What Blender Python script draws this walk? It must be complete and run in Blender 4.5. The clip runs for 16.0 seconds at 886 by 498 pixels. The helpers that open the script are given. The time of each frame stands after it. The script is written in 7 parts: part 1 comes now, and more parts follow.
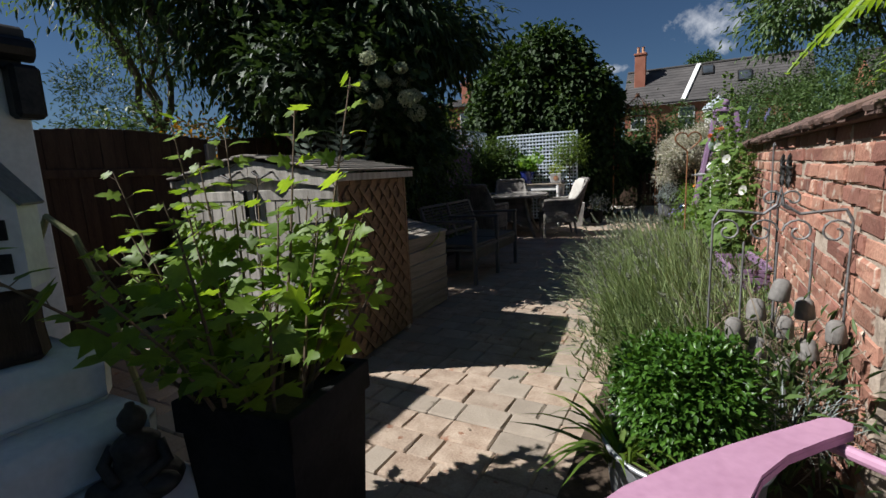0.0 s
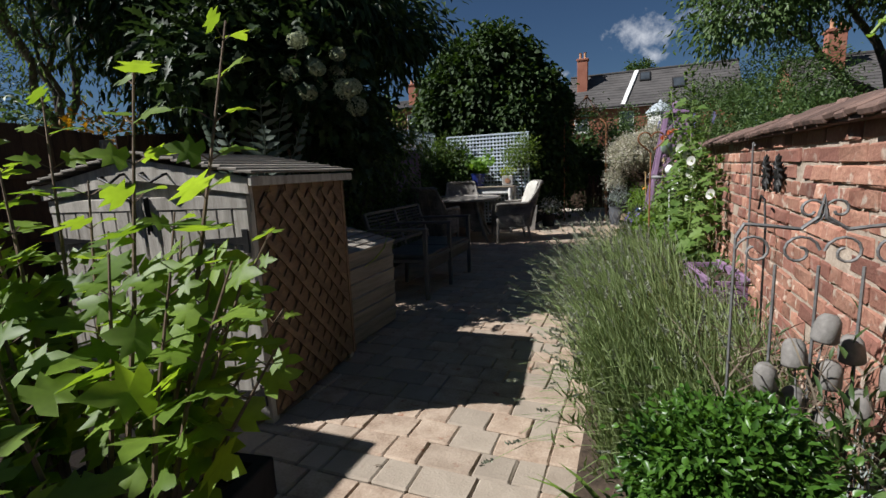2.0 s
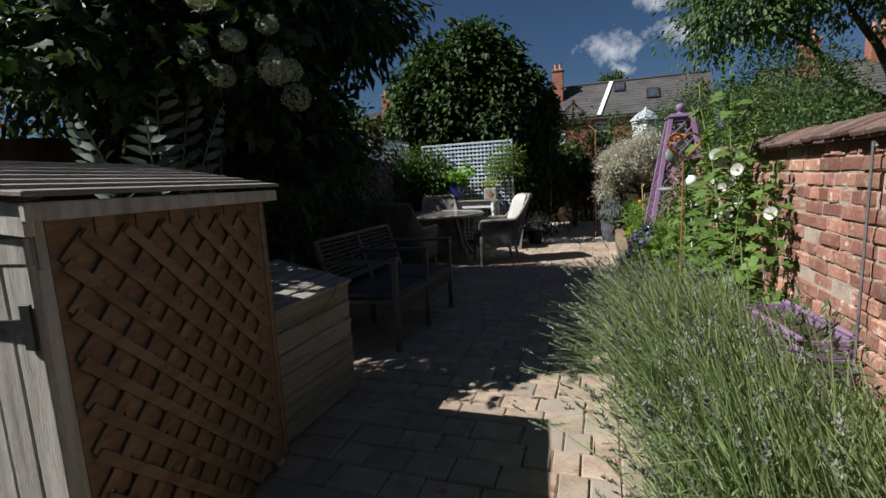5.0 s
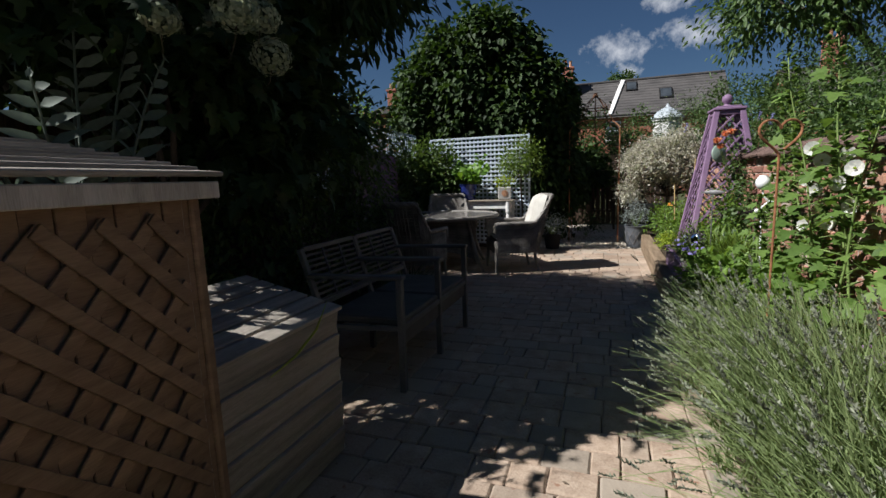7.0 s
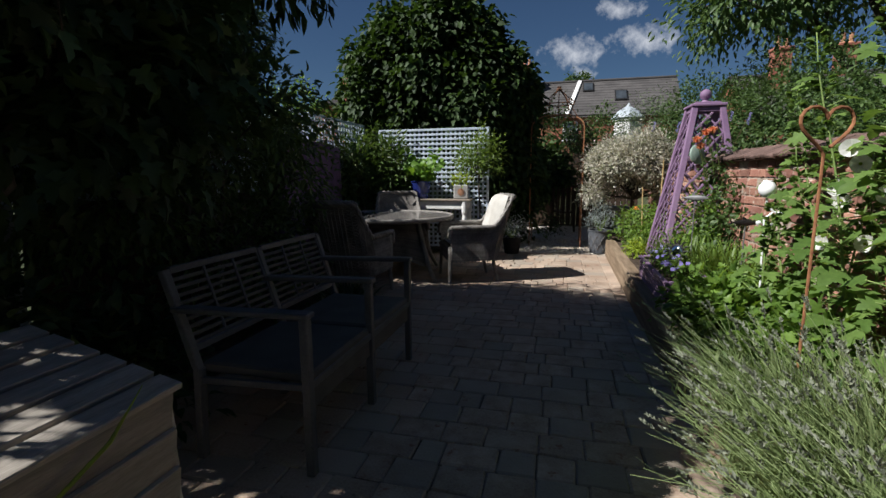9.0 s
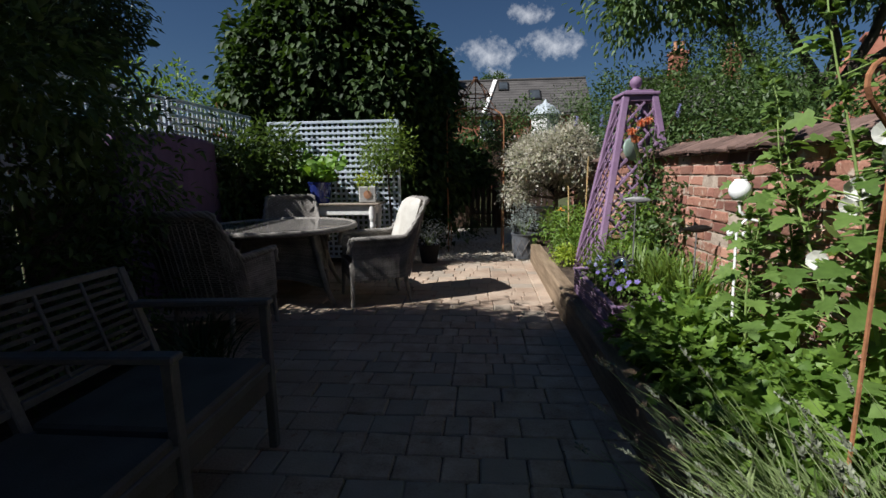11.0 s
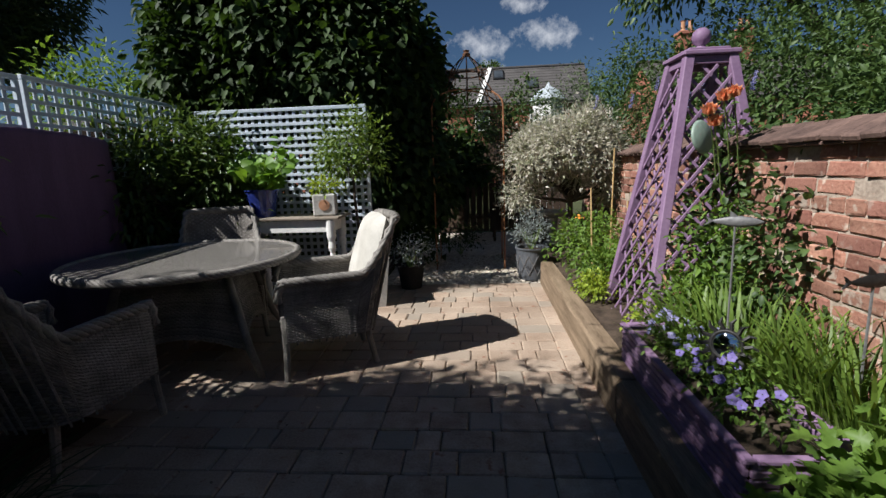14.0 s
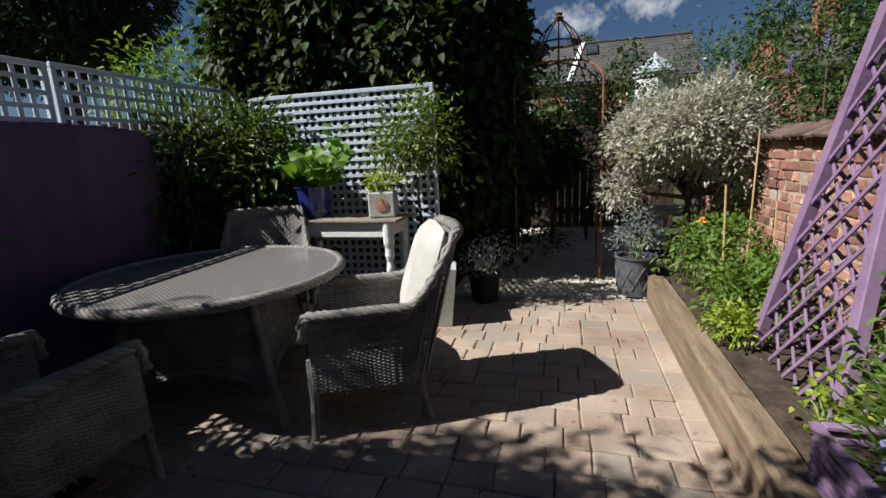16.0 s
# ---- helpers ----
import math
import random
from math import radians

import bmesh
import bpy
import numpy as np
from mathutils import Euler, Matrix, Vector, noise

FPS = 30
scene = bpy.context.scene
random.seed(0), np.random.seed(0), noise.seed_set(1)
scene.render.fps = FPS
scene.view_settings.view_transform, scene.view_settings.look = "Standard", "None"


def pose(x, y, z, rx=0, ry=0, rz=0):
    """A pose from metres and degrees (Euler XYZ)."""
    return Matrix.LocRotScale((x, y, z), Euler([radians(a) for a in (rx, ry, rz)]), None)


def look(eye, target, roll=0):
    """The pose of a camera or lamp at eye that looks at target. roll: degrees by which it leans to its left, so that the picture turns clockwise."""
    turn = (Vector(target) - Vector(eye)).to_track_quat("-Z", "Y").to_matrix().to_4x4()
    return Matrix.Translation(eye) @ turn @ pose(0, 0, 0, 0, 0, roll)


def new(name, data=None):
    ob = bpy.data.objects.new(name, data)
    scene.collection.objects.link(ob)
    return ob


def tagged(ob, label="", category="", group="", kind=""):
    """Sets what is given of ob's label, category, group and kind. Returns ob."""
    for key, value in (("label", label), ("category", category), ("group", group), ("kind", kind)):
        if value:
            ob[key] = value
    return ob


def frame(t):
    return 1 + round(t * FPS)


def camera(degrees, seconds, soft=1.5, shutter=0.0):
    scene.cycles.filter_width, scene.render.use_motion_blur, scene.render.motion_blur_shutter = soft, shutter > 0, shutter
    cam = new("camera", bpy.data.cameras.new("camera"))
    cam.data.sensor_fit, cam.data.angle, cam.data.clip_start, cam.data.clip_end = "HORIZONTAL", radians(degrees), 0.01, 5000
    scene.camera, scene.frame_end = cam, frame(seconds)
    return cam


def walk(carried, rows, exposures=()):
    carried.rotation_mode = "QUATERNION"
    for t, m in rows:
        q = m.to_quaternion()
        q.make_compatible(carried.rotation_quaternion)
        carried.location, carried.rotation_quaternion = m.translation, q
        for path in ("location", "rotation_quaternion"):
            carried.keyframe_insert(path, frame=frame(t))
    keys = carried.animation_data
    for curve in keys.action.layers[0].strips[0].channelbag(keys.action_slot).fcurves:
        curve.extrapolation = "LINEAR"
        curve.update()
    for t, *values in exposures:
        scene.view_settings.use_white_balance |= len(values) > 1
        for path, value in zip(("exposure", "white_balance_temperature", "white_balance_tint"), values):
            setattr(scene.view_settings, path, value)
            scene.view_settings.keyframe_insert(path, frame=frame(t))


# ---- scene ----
cam = camera(87.3, 16.0)
PATH = [
    (0, (0.104, 1.144, 1.236), (-0.841, 2.875, 0.905), -2.7),
    (0.5, (0.035, 1.192, 1.22), (-0.888, 2.935, 0.886), -2.4),
    (1, (-0.007, 1.324, 1.222), (-0.87, 3.097, 0.887), -2.6),
    (1.5, (-0.062, 1.471, 1.224), (-0.854, 3.275, 0.882), -2.5),
    (2, (-0.119, 1.606, 1.235), (-0.868, 3.43, 0.903), -2.6),
    (2.5, (-0.177, 1.74, 1.228), (-0.895, 3.58, 0.912), -2.6),
    (3, (-0.236, 1.893, 1.23), (-0.938, 3.741, 0.922), -2.7),
    (3.5, (-0.305, 2.061, 1.243), (-0.983, 3.917, 0.939), -2.8),
    (4, (-0.377, 2.233, 1.245), (-1.027, 4.1, 0.945), -2.7),
    (4.5, (-0.417, 2.4, 1.246), (-1.062, 4.27, 0.954), -3.0),
    (5, (-0.488, 2.571, 1.248), (-1.145, 4.438, 0.96), -3.0),
    (5.2, (-0.506, 2.628, 1.242), (-1.198, 4.483, 0.963), -3.4),
    (7.3, (-0.839, 3.366, 1.233), (-1.492, 5.232, 0.933), -1.5),
    (7.5, (-0.839, 3.451, 1.239), (-1.468, 5.326, 0.939), -1.6),
    (8, (-0.884, 3.661, 1.233), (-1.459, 5.553, 0.932), -1.4),
    (10.3, (-1.0, 4.589, 1.24), (-1.297, 6.54, 0.916), -0.7),
    (10.5, (-1.0, 4.703, 1.242), (-1.252, 6.661, 0.921), -1.0),
    (11, (-0.986, 4.956, 1.235), (-1.152, 6.923, 0.913), -0.8),
    (11.5, (-0.965, 5.212, 1.235), (-1.069, 7.184, 0.918), -1.3),
    (12, (-0.944, 5.463, 1.246), (-1.024, 7.436, 0.93), -1.6),
    (12.5, (-0.965, 5.701, 1.258), (-1.052, 7.674, 0.941), -1.8),
    (13, (-0.956, 5.951, 1.279), (-1.032, 7.923, 0.953), -1.9),
    (13.5, (-0.955, 6.185, 1.299), (-1.037, 8.154, 0.96), -2.0),
    (14, (-0.966, 6.416, 1.304), (-1.123, 8.379, 0.953), -2.0),
    (14.5, (-0.978, 6.63, 1.314), (-1.277, 8.575, 0.955), -2.6),
    (15, (-0.988, 6.828, 1.322), (-1.379, 8.755, 0.953), -2.8),
    (15.5, (-1.002, 7.04, 1.333), (-1.454, 8.95, 0.951), -2.8),
    (16, (-0.999, 7.242, 1.362), (-1.508, 9.133, 0.958), -2.7),
]
walk(cam, [(t, look(eye, target, roll)) for t, eye, target, roll in PATH], [(0.0, 0.66), (16.0, 0.66)])

# ---- world, sun ----
SUN_DIR = Vector((-0.83, -0.475, 1.0)).normalized()
world = bpy.data.worlds.new("sky")
scene.world = world
world.use_nodes = True
wn, wl = world.node_tree.nodes, world.node_tree.links
sky = wn.new("ShaderNodeTexSky")
sky.sky_type = "NISHITA"
sky.sun_disc = False
sky.sun_elevation = math.asin(SUN_DIR.z)
sky.sun_rotation = math.atan2(SUN_DIR.x, SUN_DIR.y)
sky.air_density, sky.dust_density, sky.ozone_density = 1.0, 0.1, 9.0
wl.new(sky.outputs[0], wn["Background"].inputs[0])
wn["Background"].inputs[1].default_value = 0.026
sun = new("sun", bpy.data.lights.new("sun", "SUN"))
sun.data.energy, sun.data.angle, sun.data.color = 5.0, radians(0.53), (0.945, 0.94, 0.935)
sun.matrix_world = look(SUN_DIR * 40, (0, 0, 0))

# ---- materials ----
def surf(name, c1, c2, scale=6, rough=0.75, bump=0.25, fine=70, vary=0.0, island=0.0, metal=0.0, stretch=(1, 1, 1), spots=None, spec=0.3, alt=None):
    """Two colours mixed by a coarse and a fine noise, bump from the fine one; vary by object, island by loose piece; spots: colour, scale, amount."""
    m = bpy.data.materials.new(name)
    m.use_nodes = True
    n, l = m.node_tree.nodes, m.node_tree.links
    b = n["Principled BSDF"]
    tc, mp = n.new("ShaderNodeTexCoord"), n.new("ShaderNodeMapping")
    mp.inputs["Scale"].default_value = stretch
    l.new(tc.outputs["Object"], mp.inputs[0])
    oi = n.new("ShaderNodeObjectInfo")
    if vary:
        off = n.new("ShaderNodeVectorMath")
        off.operation = "MULTIPLY_ADD"
        off.inputs[1].default_value = (37, 37, 37)
        l.new(oi.outputs["Random"], off.inputs[0])
        l.new(mp.outputs[0], off.inputs[2])
        vec = off.outputs[0]
    else:
        vec = mp.outputs[0]
    big, small = n.new("ShaderNodeTexNoise"), n.new("ShaderNodeTexNoise")
    big.inputs["Scale"].default_value, big.inputs["Detail"].default_value = scale, 6
    small.inputs["Scale"].default_value, small.inputs["Detail"].default_value = fine, 5
    for t in (big, small):
        l.new(vec, t.inputs["Vector"])
    mx = n.new("ShaderNodeMath")
    mx.operation = "MULTIPLY_ADD"
    l.new(small.outputs[0], mx.inputs[0])
    mx.inputs[1].default_value = 0.6
    l.new(big.outputs[0], mx.inputs[2])
    ramp = n.new("ShaderNodeValToRGB")
    ramp.color_ramp.elements[0].position, ramp.color_ramp.elements[1].position = 0.55, 1.02
    ramp.color_ramp.elements[0].color, ramp.color_ramp.elements[1].color = (*c1, 1), (*c2, 1)
    l.new(mx.outputs[0], ramp.inputs[0])
    col = ramp.outputs[0]
    if spots:
        sp, sr, sm = n.new("ShaderNodeTexNoise"), n.new("ShaderNodeValToRGB"), n.new("ShaderNodeMix")
        sp.inputs["Scale"].default_value, sp.inputs["Detail"].default_value = spots[1], 8
        l.new(vec, sp.inputs["Vector"])
        sr.color_ramp.elements[0].position, sr.color_ramp.elements[1].position = 1 - spots[2], 1.08 - spots[2]
        l.new(sp.outputs[0], sr.inputs[0])
        sm.data_type = "RGBA"
        sm.inputs["B"].default_value = (*spots[0], 1)
        l.new(sr.outputs[0], sm.inputs["Factor"])
        l.new(col, sm.inputs["A"])
        col = sm.outputs["Result"]
    if alt:
        am, af, ag = n.new("ShaderNodeMix"), n.new("ShaderNodeMath"), n.new("ShaderNodeValToRGB")
        af.operation = "FRACT"
        am7 = n.new("ShaderNodeMath")
        am7.operation = "MULTIPLY"
        am7.inputs[1].default_value = 7.31
        l.new(oi.outputs["Random"] if vary else n.new("ShaderNodeNewGeometry").outputs["Random Per Island"], am7.inputs[0])
        l.new(am7.outputs[0], af.inputs[0])
        ag.color_ramp.elements[0].position, ag.color_ramp.elements[1].position = 0.55, 0.80
        l.new(af.outputs[0], ag.inputs[0])
        am.data_type = "RGBA"
        am.inputs["B"].default_value = (*alt, 1)
        sc = n.new("ShaderNodeMath")
        sc.operation = "MULTIPLY"
        sc.inputs[1].default_value = 0.72
        l.new(ag.outputs[0], sc.inputs[0])
        l.new(sc.outputs[0], am.inputs["Factor"])
        l.new(col, am.inputs["A"])
        col = am.outputs["Result"]
    for amount, kind in ((vary, "object"), (island, "island")):
        if amount:
            hs, mr = n.new("ShaderNodeHueSaturation"), n.new("ShaderNodeMapRange")
            src = oi.outputs["Random"] if kind == "object" else n.new("ShaderNodeNewGeometry").outputs["Random Per Island"]
            mr.inputs["To Min"].default_value, mr.inputs["To Max"].default_value = 1 - amount, 1 + amount
            l.new(src, mr.inputs["Value"])
            l.new(mr.outputs[0], hs.inputs["Value"])
            l.new(col, hs.inputs["Color"])
            col = hs.outputs[0]
    l.new(col, b.inputs["Base Color"])
    b.inputs["Roughness"].default_value, b.inputs["Metallic"].default_value = rough, metal
    b.inputs["Specular IOR Level"].default_value = spec
    if bump:
        bp = n.new("ShaderNodeBump")
        bp.inputs["Strength"].default_value, bp.inputs["Distance"].default_value = bump, 0.01
        l.new(mx.outputs[0], bp.inputs["Height"])
        l.new(bp.outputs[0], b.inputs["Normal"])
    return m


def leafy(name, dark, light, through_light=0.35, rough=0.5, tint=None):
    """Leaves: colour by loose piece, partly let through the light."""
    m = bpy.data.materials.new(name)
    m.use_nodes = True
    n, l = m.node_tree.nodes, m.node_tree.links
    b, out = n["Principled BSDF"], n["Material Output"]
    g, ramp = n.new("ShaderNodeNewGeometry"), n.new("ShaderNodeValToRGB")
    ramp.color_ramp.elements[0].color, ramp.color_ramp.elements[1].color = (*dark, 1), (*light, 1)
    if tint:
        e = ramp.color_ramp.elements.new(0.93)
        e.color = (*light, 1)
        ramp.color_ramp.elements[2].color = (*tint, 1)
    l.new(g.outputs["Random Per Island"], ramp.inputs[0])
    ns, tc, mx = n.new("ShaderNodeTexNoise"), n.new("ShaderNodeTexCoord"), n.new("ShaderNodeMix")
    ns.inputs["Scale"].default_value = 45
    l.new(tc.outputs["Object"], ns.inputs["Vector"])
    mx.data_type, mx.blend_type = "RGBA", "MULTIPLY"
    mx.inputs["Factor"].default_value = 0.45
    l.new(ramp.outputs[0], mx.inputs["A"])
    l.new(ns.outputs[0], mx.inputs["B"])
    br = n.new("ShaderNodeBrightContrast")
    br.inputs["Bright"].default_value = 0.0
    l.new(mx.outputs["Result"], br.inputs[0])
    l.new(br.outputs[0], b.inputs["Base Color"])
    b.inputs["Roughness"].default_value, b.inputs["Specular IOR Level"].default_value = rough, 0.35
    tr, ms = n.new("ShaderNodeBsdfTranslucent"), n.new("ShaderNodeMixShader")
    hs = n.new("ShaderNodeHueSaturation")
    hs.inputs["Hue"].default_value, hs.inputs["Saturation"].default_value, hs.inputs["Value"].default_value = 0.485, 1.1, 1.6
    l.new(br.outputs[0], hs.inputs["Color"])
    l.new(hs.outputs[0], tr.inputs[0])
    ms.inputs[0].default_value = through_light
    l.new(b.outputs[0], ms.inputs[1])
    l.new(tr.outputs[0], ms.inputs[2])
    l.new(ms.outputs[0], out.inputs[0])
    return m


M_PAVER = surf("block_paving", (0.245, 0.172, 0.122), (0.42, 0.328, 0.25), 9, 0.85, 0.5, 90, vary=0.10, spots=((0.24, 0.12, 0.075), 16, 0.36), alt=(0.27, 0.235, 0.19))
M_PAVER_FAR = surf("block_paving_far", (0.245, 0.172, 0.122), (0.42, 0.328, 0.25), 2.2, 0.85, 0.5, 90, island=0.09, spots=((0.24, 0.12, 0.075), 14, 0.37), alt=(0.27, 0.235, 0.19))
M_SAND = surf("joint_sand", (0.07, 0.055, 0.04), (0.13, 0.10, 0.075), 12, 0.95, 0.4, 120)
M_SOIL = surf("soil", (0.03, 0.021, 0.014), (0.085, 0.06, 0.042), 10, 0.95, 1.0, 60)
M_GROUND = surf("garden_ground", (0.03, 0.04, 0.015), (0.07, 0.08, 0.03), 0.8, 0.95, 0.6, 20)
M_GRAVEL = surf("pale_gravel", (0.30, 0.26, 0.21), (0.62, 0.56, 0.47), 14, 0.9, 0.3, 60, island=0.35)
M_BRICK = surf("old_brick", (0.225, 0.092, 0.064), (0.40, 0.215, 0.15), 7, 0.88, 0.9, 60, vary=0.35, spots=((0.50, 0.40, 0.32), 16, 0.41), alt=(0.17, 0.07, 0.055))
M_BRICK_FAR = surf("old_brick_far", (0.225, 0.092, 0.064), (0.40, 0.215, 0.15), 3, 0.88, 0.9, 60, island=0.35, spots=((0.50, 0.40, 0.32), 14, 0.41), alt=(0.17, 0.07, 0.055))
M_MORTAR = surf("lime_mortar", (0.26, 0.20, 0.155), (0.46, 0.375, 0.30), 9, 0.95, 0.8, 60)
M_COPING = surf("brown_coping", (0.075, 0.047, 0.04), (0.19, 0.12, 0.097), 5, 0.85, 0.6, 50, vary=0.2, island=0.2)
M_HOUSEBRICK = surf("house_brick", (0.24, 0.085, 0.055), (0.36, 0.15, 0.10), 1.5, 0.9, 0.2, 14)
M_SLATE = surf("slate_roof", (0.05, 0.046, 0.045), (0.10, 0.092, 0.088), 0.9, 0.75, 0.5, 9, stretch=(1, 1, 3))
M_BIN = surf("weathered_pine", (0.29, 0.262, 0.222), (0.56, 0.52, 0.46), 3, 0.8, 0.35, 40, vary=0.14, island=0.14, stretch=(9, 9, 0.8))
M_BINROOF = surf("grey_roof_boards", (0.17, 0.15, 0.125), (0.36, 0.32, 0.27), 3, 0.8, 0.4, 40, vary=0.16, island=0.16, stretch=(9, 0.8, 9))
M_RAWWOOD = surf("orange_pine", (0.15, 0.092, 0.054), (0.27, 0.175, 0.105), 3, 0.75, 0.3, 40, vary=0.12, island=0.16, stretch=(1, 0.9, 9))
M_SLEEPER = surf("sleeper_oak", (0.11, 0.075, 0.045), (0.28, 0.205, 0.135), 2.5, 0.85, 0.5, 30, stretch=(8, 0.7, 8))
M_FENCE = surf("dark_fence", (0.035, 0.022, 0.015), (0.085, 0.054, 0.036), 2.5, 0.85, 0.4, 30, vary=0.2, stretch=(7, 7, 0.8))
M_CONCRETE = surf("concrete", (0.25, 0.24, 0.22), (0.42, 0.40, 0.37), 4, 0.9, 0.3, 40)
M_PURPLE = surf("purple_paint", (0.188, 0.112, 0.196), (0.260, 0.168, 0.260), 4, 0.6, 0.2, 50, vary=0.06)
M_COVER = surf("plum_cover", (0.09, 0.05, 0.098), (0.148, 0.085, 0.158), 2, 0.8, 0.2, 80, stretch=(3, 3, 0.5))
M_PINK = surf("pink_paint", (0.36, 0.19, 0.275), (0.45, 0.25, 0.35), 5, 0.45, 0.1, 40, spec=0.5)
M_TRELLIS = surf("pale_trellis", (0.40, 0.46, 0.53), (0.57, 0.63, 0.70), 5, 0.7, 0.15, 40, vary=0.06)
M_WHITE = surf("white_paint", (0.60, 0.59, 0.56), (0.82, 0.81, 0.78), 4, 0.7, 0.3, 30)
M_RATTAN = surf("grey_rattan", (0.105, 0.095, 0.085), (0.26, 0.24, 0.215), 8, 0.55, 0.3, 120, island=0.25)
M_CUSHION = surf("cream_cushion", (0.37, 0.35, 0.31), (0.50, 0.48, 0.435), 6, 0.85, 0.15, 160)
M_BENCH = surf("charcoal_metal", (0.06, 0.062, 0.064), (0.11, 0.113, 0.117), 6, 0.5, 0.1, 80)
M_SEATCLOTH = surf("grey_mesh_seat", (0.055, 0.054, 0.050), (0.095, 0.094, 0.088), 6, 0.7, 0.2, 150)
M_BLACKPOT = surf("black_planter", (0.011, 0.011, 0.012), (0.026, 0.026, 0.026), 5, 0.8, 0.15, 50, spec=0.12)
M_IRON = surf("black_iron", (0.012, 0.012, 0.013), (0.04, 0.038, 0.036), 9, 0.5, 0.3, 60, metal=0.5)
M_RUST = surf("rusted_iron", (0.16, 0.065, 0.03), (0.33, 0.15, 0.07), 9, 0.8, 0.4, 60)
M_GREYIRON = surf("grey_iron", (0.12, 0.12, 0.125), (0.24, 0.235, 0.23), 9, 0.55, 0.3, 60, metal=0.4)
M_ZINC = surf("zinc", (0.28, 0.29, 0.30), (0.47, 0.48, 0.49), 7, 0.45, 0.15, 40, metal=0.6)
M_CLAY = surf("grey_clay", (0.13, 0.12, 0.11), (0.23, 0.215, 0.20), 12, 0.9, 0.3, 80)
M_BLUE = surf("blue_glaze", (0.012, 0.02, 0.11), (0.025, 0.04, 0.20), 4, 0.15, 0.05, 30, spec=0.6)
M_TERRA = surf("terracotta", (0.36, 0.17, 0.09), (0.50, 0.28, 0.17), 5, 0.85, 0.2, 40)
M_PALEWOOD = surf("pale_grey_wood", (0.15, 0.12, 0.09), (0.30, 0.255, 0.205), 3, 0.8, 0.3, 40, stretch=(0.8, 8, 8))
M_BARK = surf("bark", (0.035, 0.026, 0.02), (0.10, 0.078, 0.06), 5, 0.95, 1.0, 35, stretch=(3, 3, 0.7))
M_CANE = surf("bamboo_cane", (0.40, 0.27, 0.11), (0.58, 0.42, 0.21), 6, 0.6, 0.1, 40)
M_STEM = surf("green_stem", (0.10, 0.16, 0.04), (0.20, 0.27, 0.08), 9, 0.6, 0.1, 60)
M_TWIG = surf("brown_twig", (0.09, 0.06, 0.04), (0.19, 0.135, 0.09), 9, 0.8, 0.2, 60)
M_STATUE = surf("dark_bronze_statue", (0.016, 0.014, 0.012), (0.05, 0.045, 0.038), 12, 0.55, 0.3, 70)
M_STONE = surf("weathered_stone", (0.30, 0.29, 0.27), (0.50, 0.49, 0.46), 6, 0.9, 0.4, 50)
M_SAGE = surf("sage_enamel", (0.17, 0.23, 0.19), (0.25, 0.32, 0.27), 5, 0.4, 0.05, 40)
M_PORCELAIN = surf("white_ceramic", (0.74, 0.74, 0.73), (0.86, 0.86, 0.85), 5, 0.25, 0.05, 40, spec=0.5)

L_BIGTREE = leafy("dark_broad_leaf", (0.017, 0.036, 0.009), (0.05, 0.092, 0.024), 0.22, 0.55)
L_IVY = leafy("ivy_leaf", (0.014, 0.034, 0.006), (0.055, 0.105, 0.02), 0.22, 0.68)
L_FRUIT = leafy("fruit_tree_leaf", (0.05, 0.10, 0.026), (0.14, 0.22, 0.068), 0.3, 0.5)
L_SHADE = leafy("shade_shrub_leaf", (0.05, 0.09, 0.025), (0.14, 0.21, 0.06), 0.35, 0.45)
L_HEDGE = leafy("hedge_leaf", (0.036, 0.075, 0.02), (0.115, 0.185, 0.055), 0.28, 0.5)
L_CURRANT = leafy("currant_leaf", (0.125, 0.22, 0.03), (0.28, 0.42, 0.06), 0.5, 0.5)
L_LAV = leafy("lavender_stem", (0.17, 0.24, 0.085), (0.37, 0.46, 0.20), 0.28, 0.7)
L_LAVHEAD = leafy("lavender_bud", (0.19, 0.21, 0.15), (0.36, 0.385, 0.28), 0.2, 0.8)
L_BOX = leafy("box_leaf", (0.03, 0.085, 0.012), (0.10, 0.22, 0.03), 0.25, 0.35)
L_HOLLY = leafy("hollyhock_leaf", (0.085, 0.16, 0.03), (0.20, 0.31, 0.075), 0.35, 0.6)
L_STRAP = leafy("strap_leaf", (0.07, 0.13, 0.022), (0.19, 0.29, 0.05), 0.35, 0.45)
L_LIME = leafy("lime_leaf", (0.20, 0.30, 0.03), (0.42, 0.52, 0.07), 0.35, 0.5)
L_WILLOW = leafy("variegated_willow_leaf", (0.34, 0.36, 0.22), (0.74, 0.68, 0.60), 0.3, 0.65, tint=(0.20, 0.28, 0.10))
L_SILVER = leafy("silver_leaf", (0.20, 0.235, 0.22), (0.42, 0.46, 0.44), 0.15, 0.8)
L_BEDLEAF = leafy("bed_leaf", (0.085, 0.165, 0.028), (0.21, 0.34, 0.06), 0.35, 0.5)
L_BAY = leafy("bay_leaf", (0.06, 0.11, 0.018), (0.20, 0.30, 0.05), 0.3, 0.4)
L_CONIFER = leafy("conifer_needle", (0.025, 0.05, 0.02), (0.075, 0.12, 0.045), 0.15, 0.6)
L_FERN = leafy("fern_frond", (0.20, 0.36, 0.04), (0.34, 0.52, 0.08), 0.5, 0.5)
L_WHITEFLOWER = leafy("white_petal", (0.72, 0.71, 0.64), (0.86, 0.85, 0.80), 0.35, 0.6)
L_CREAM = leafy("cream_floret", (0.26, 0.29, 0.17), (0.44, 0.48, 0.32), 0.3, 0.8)
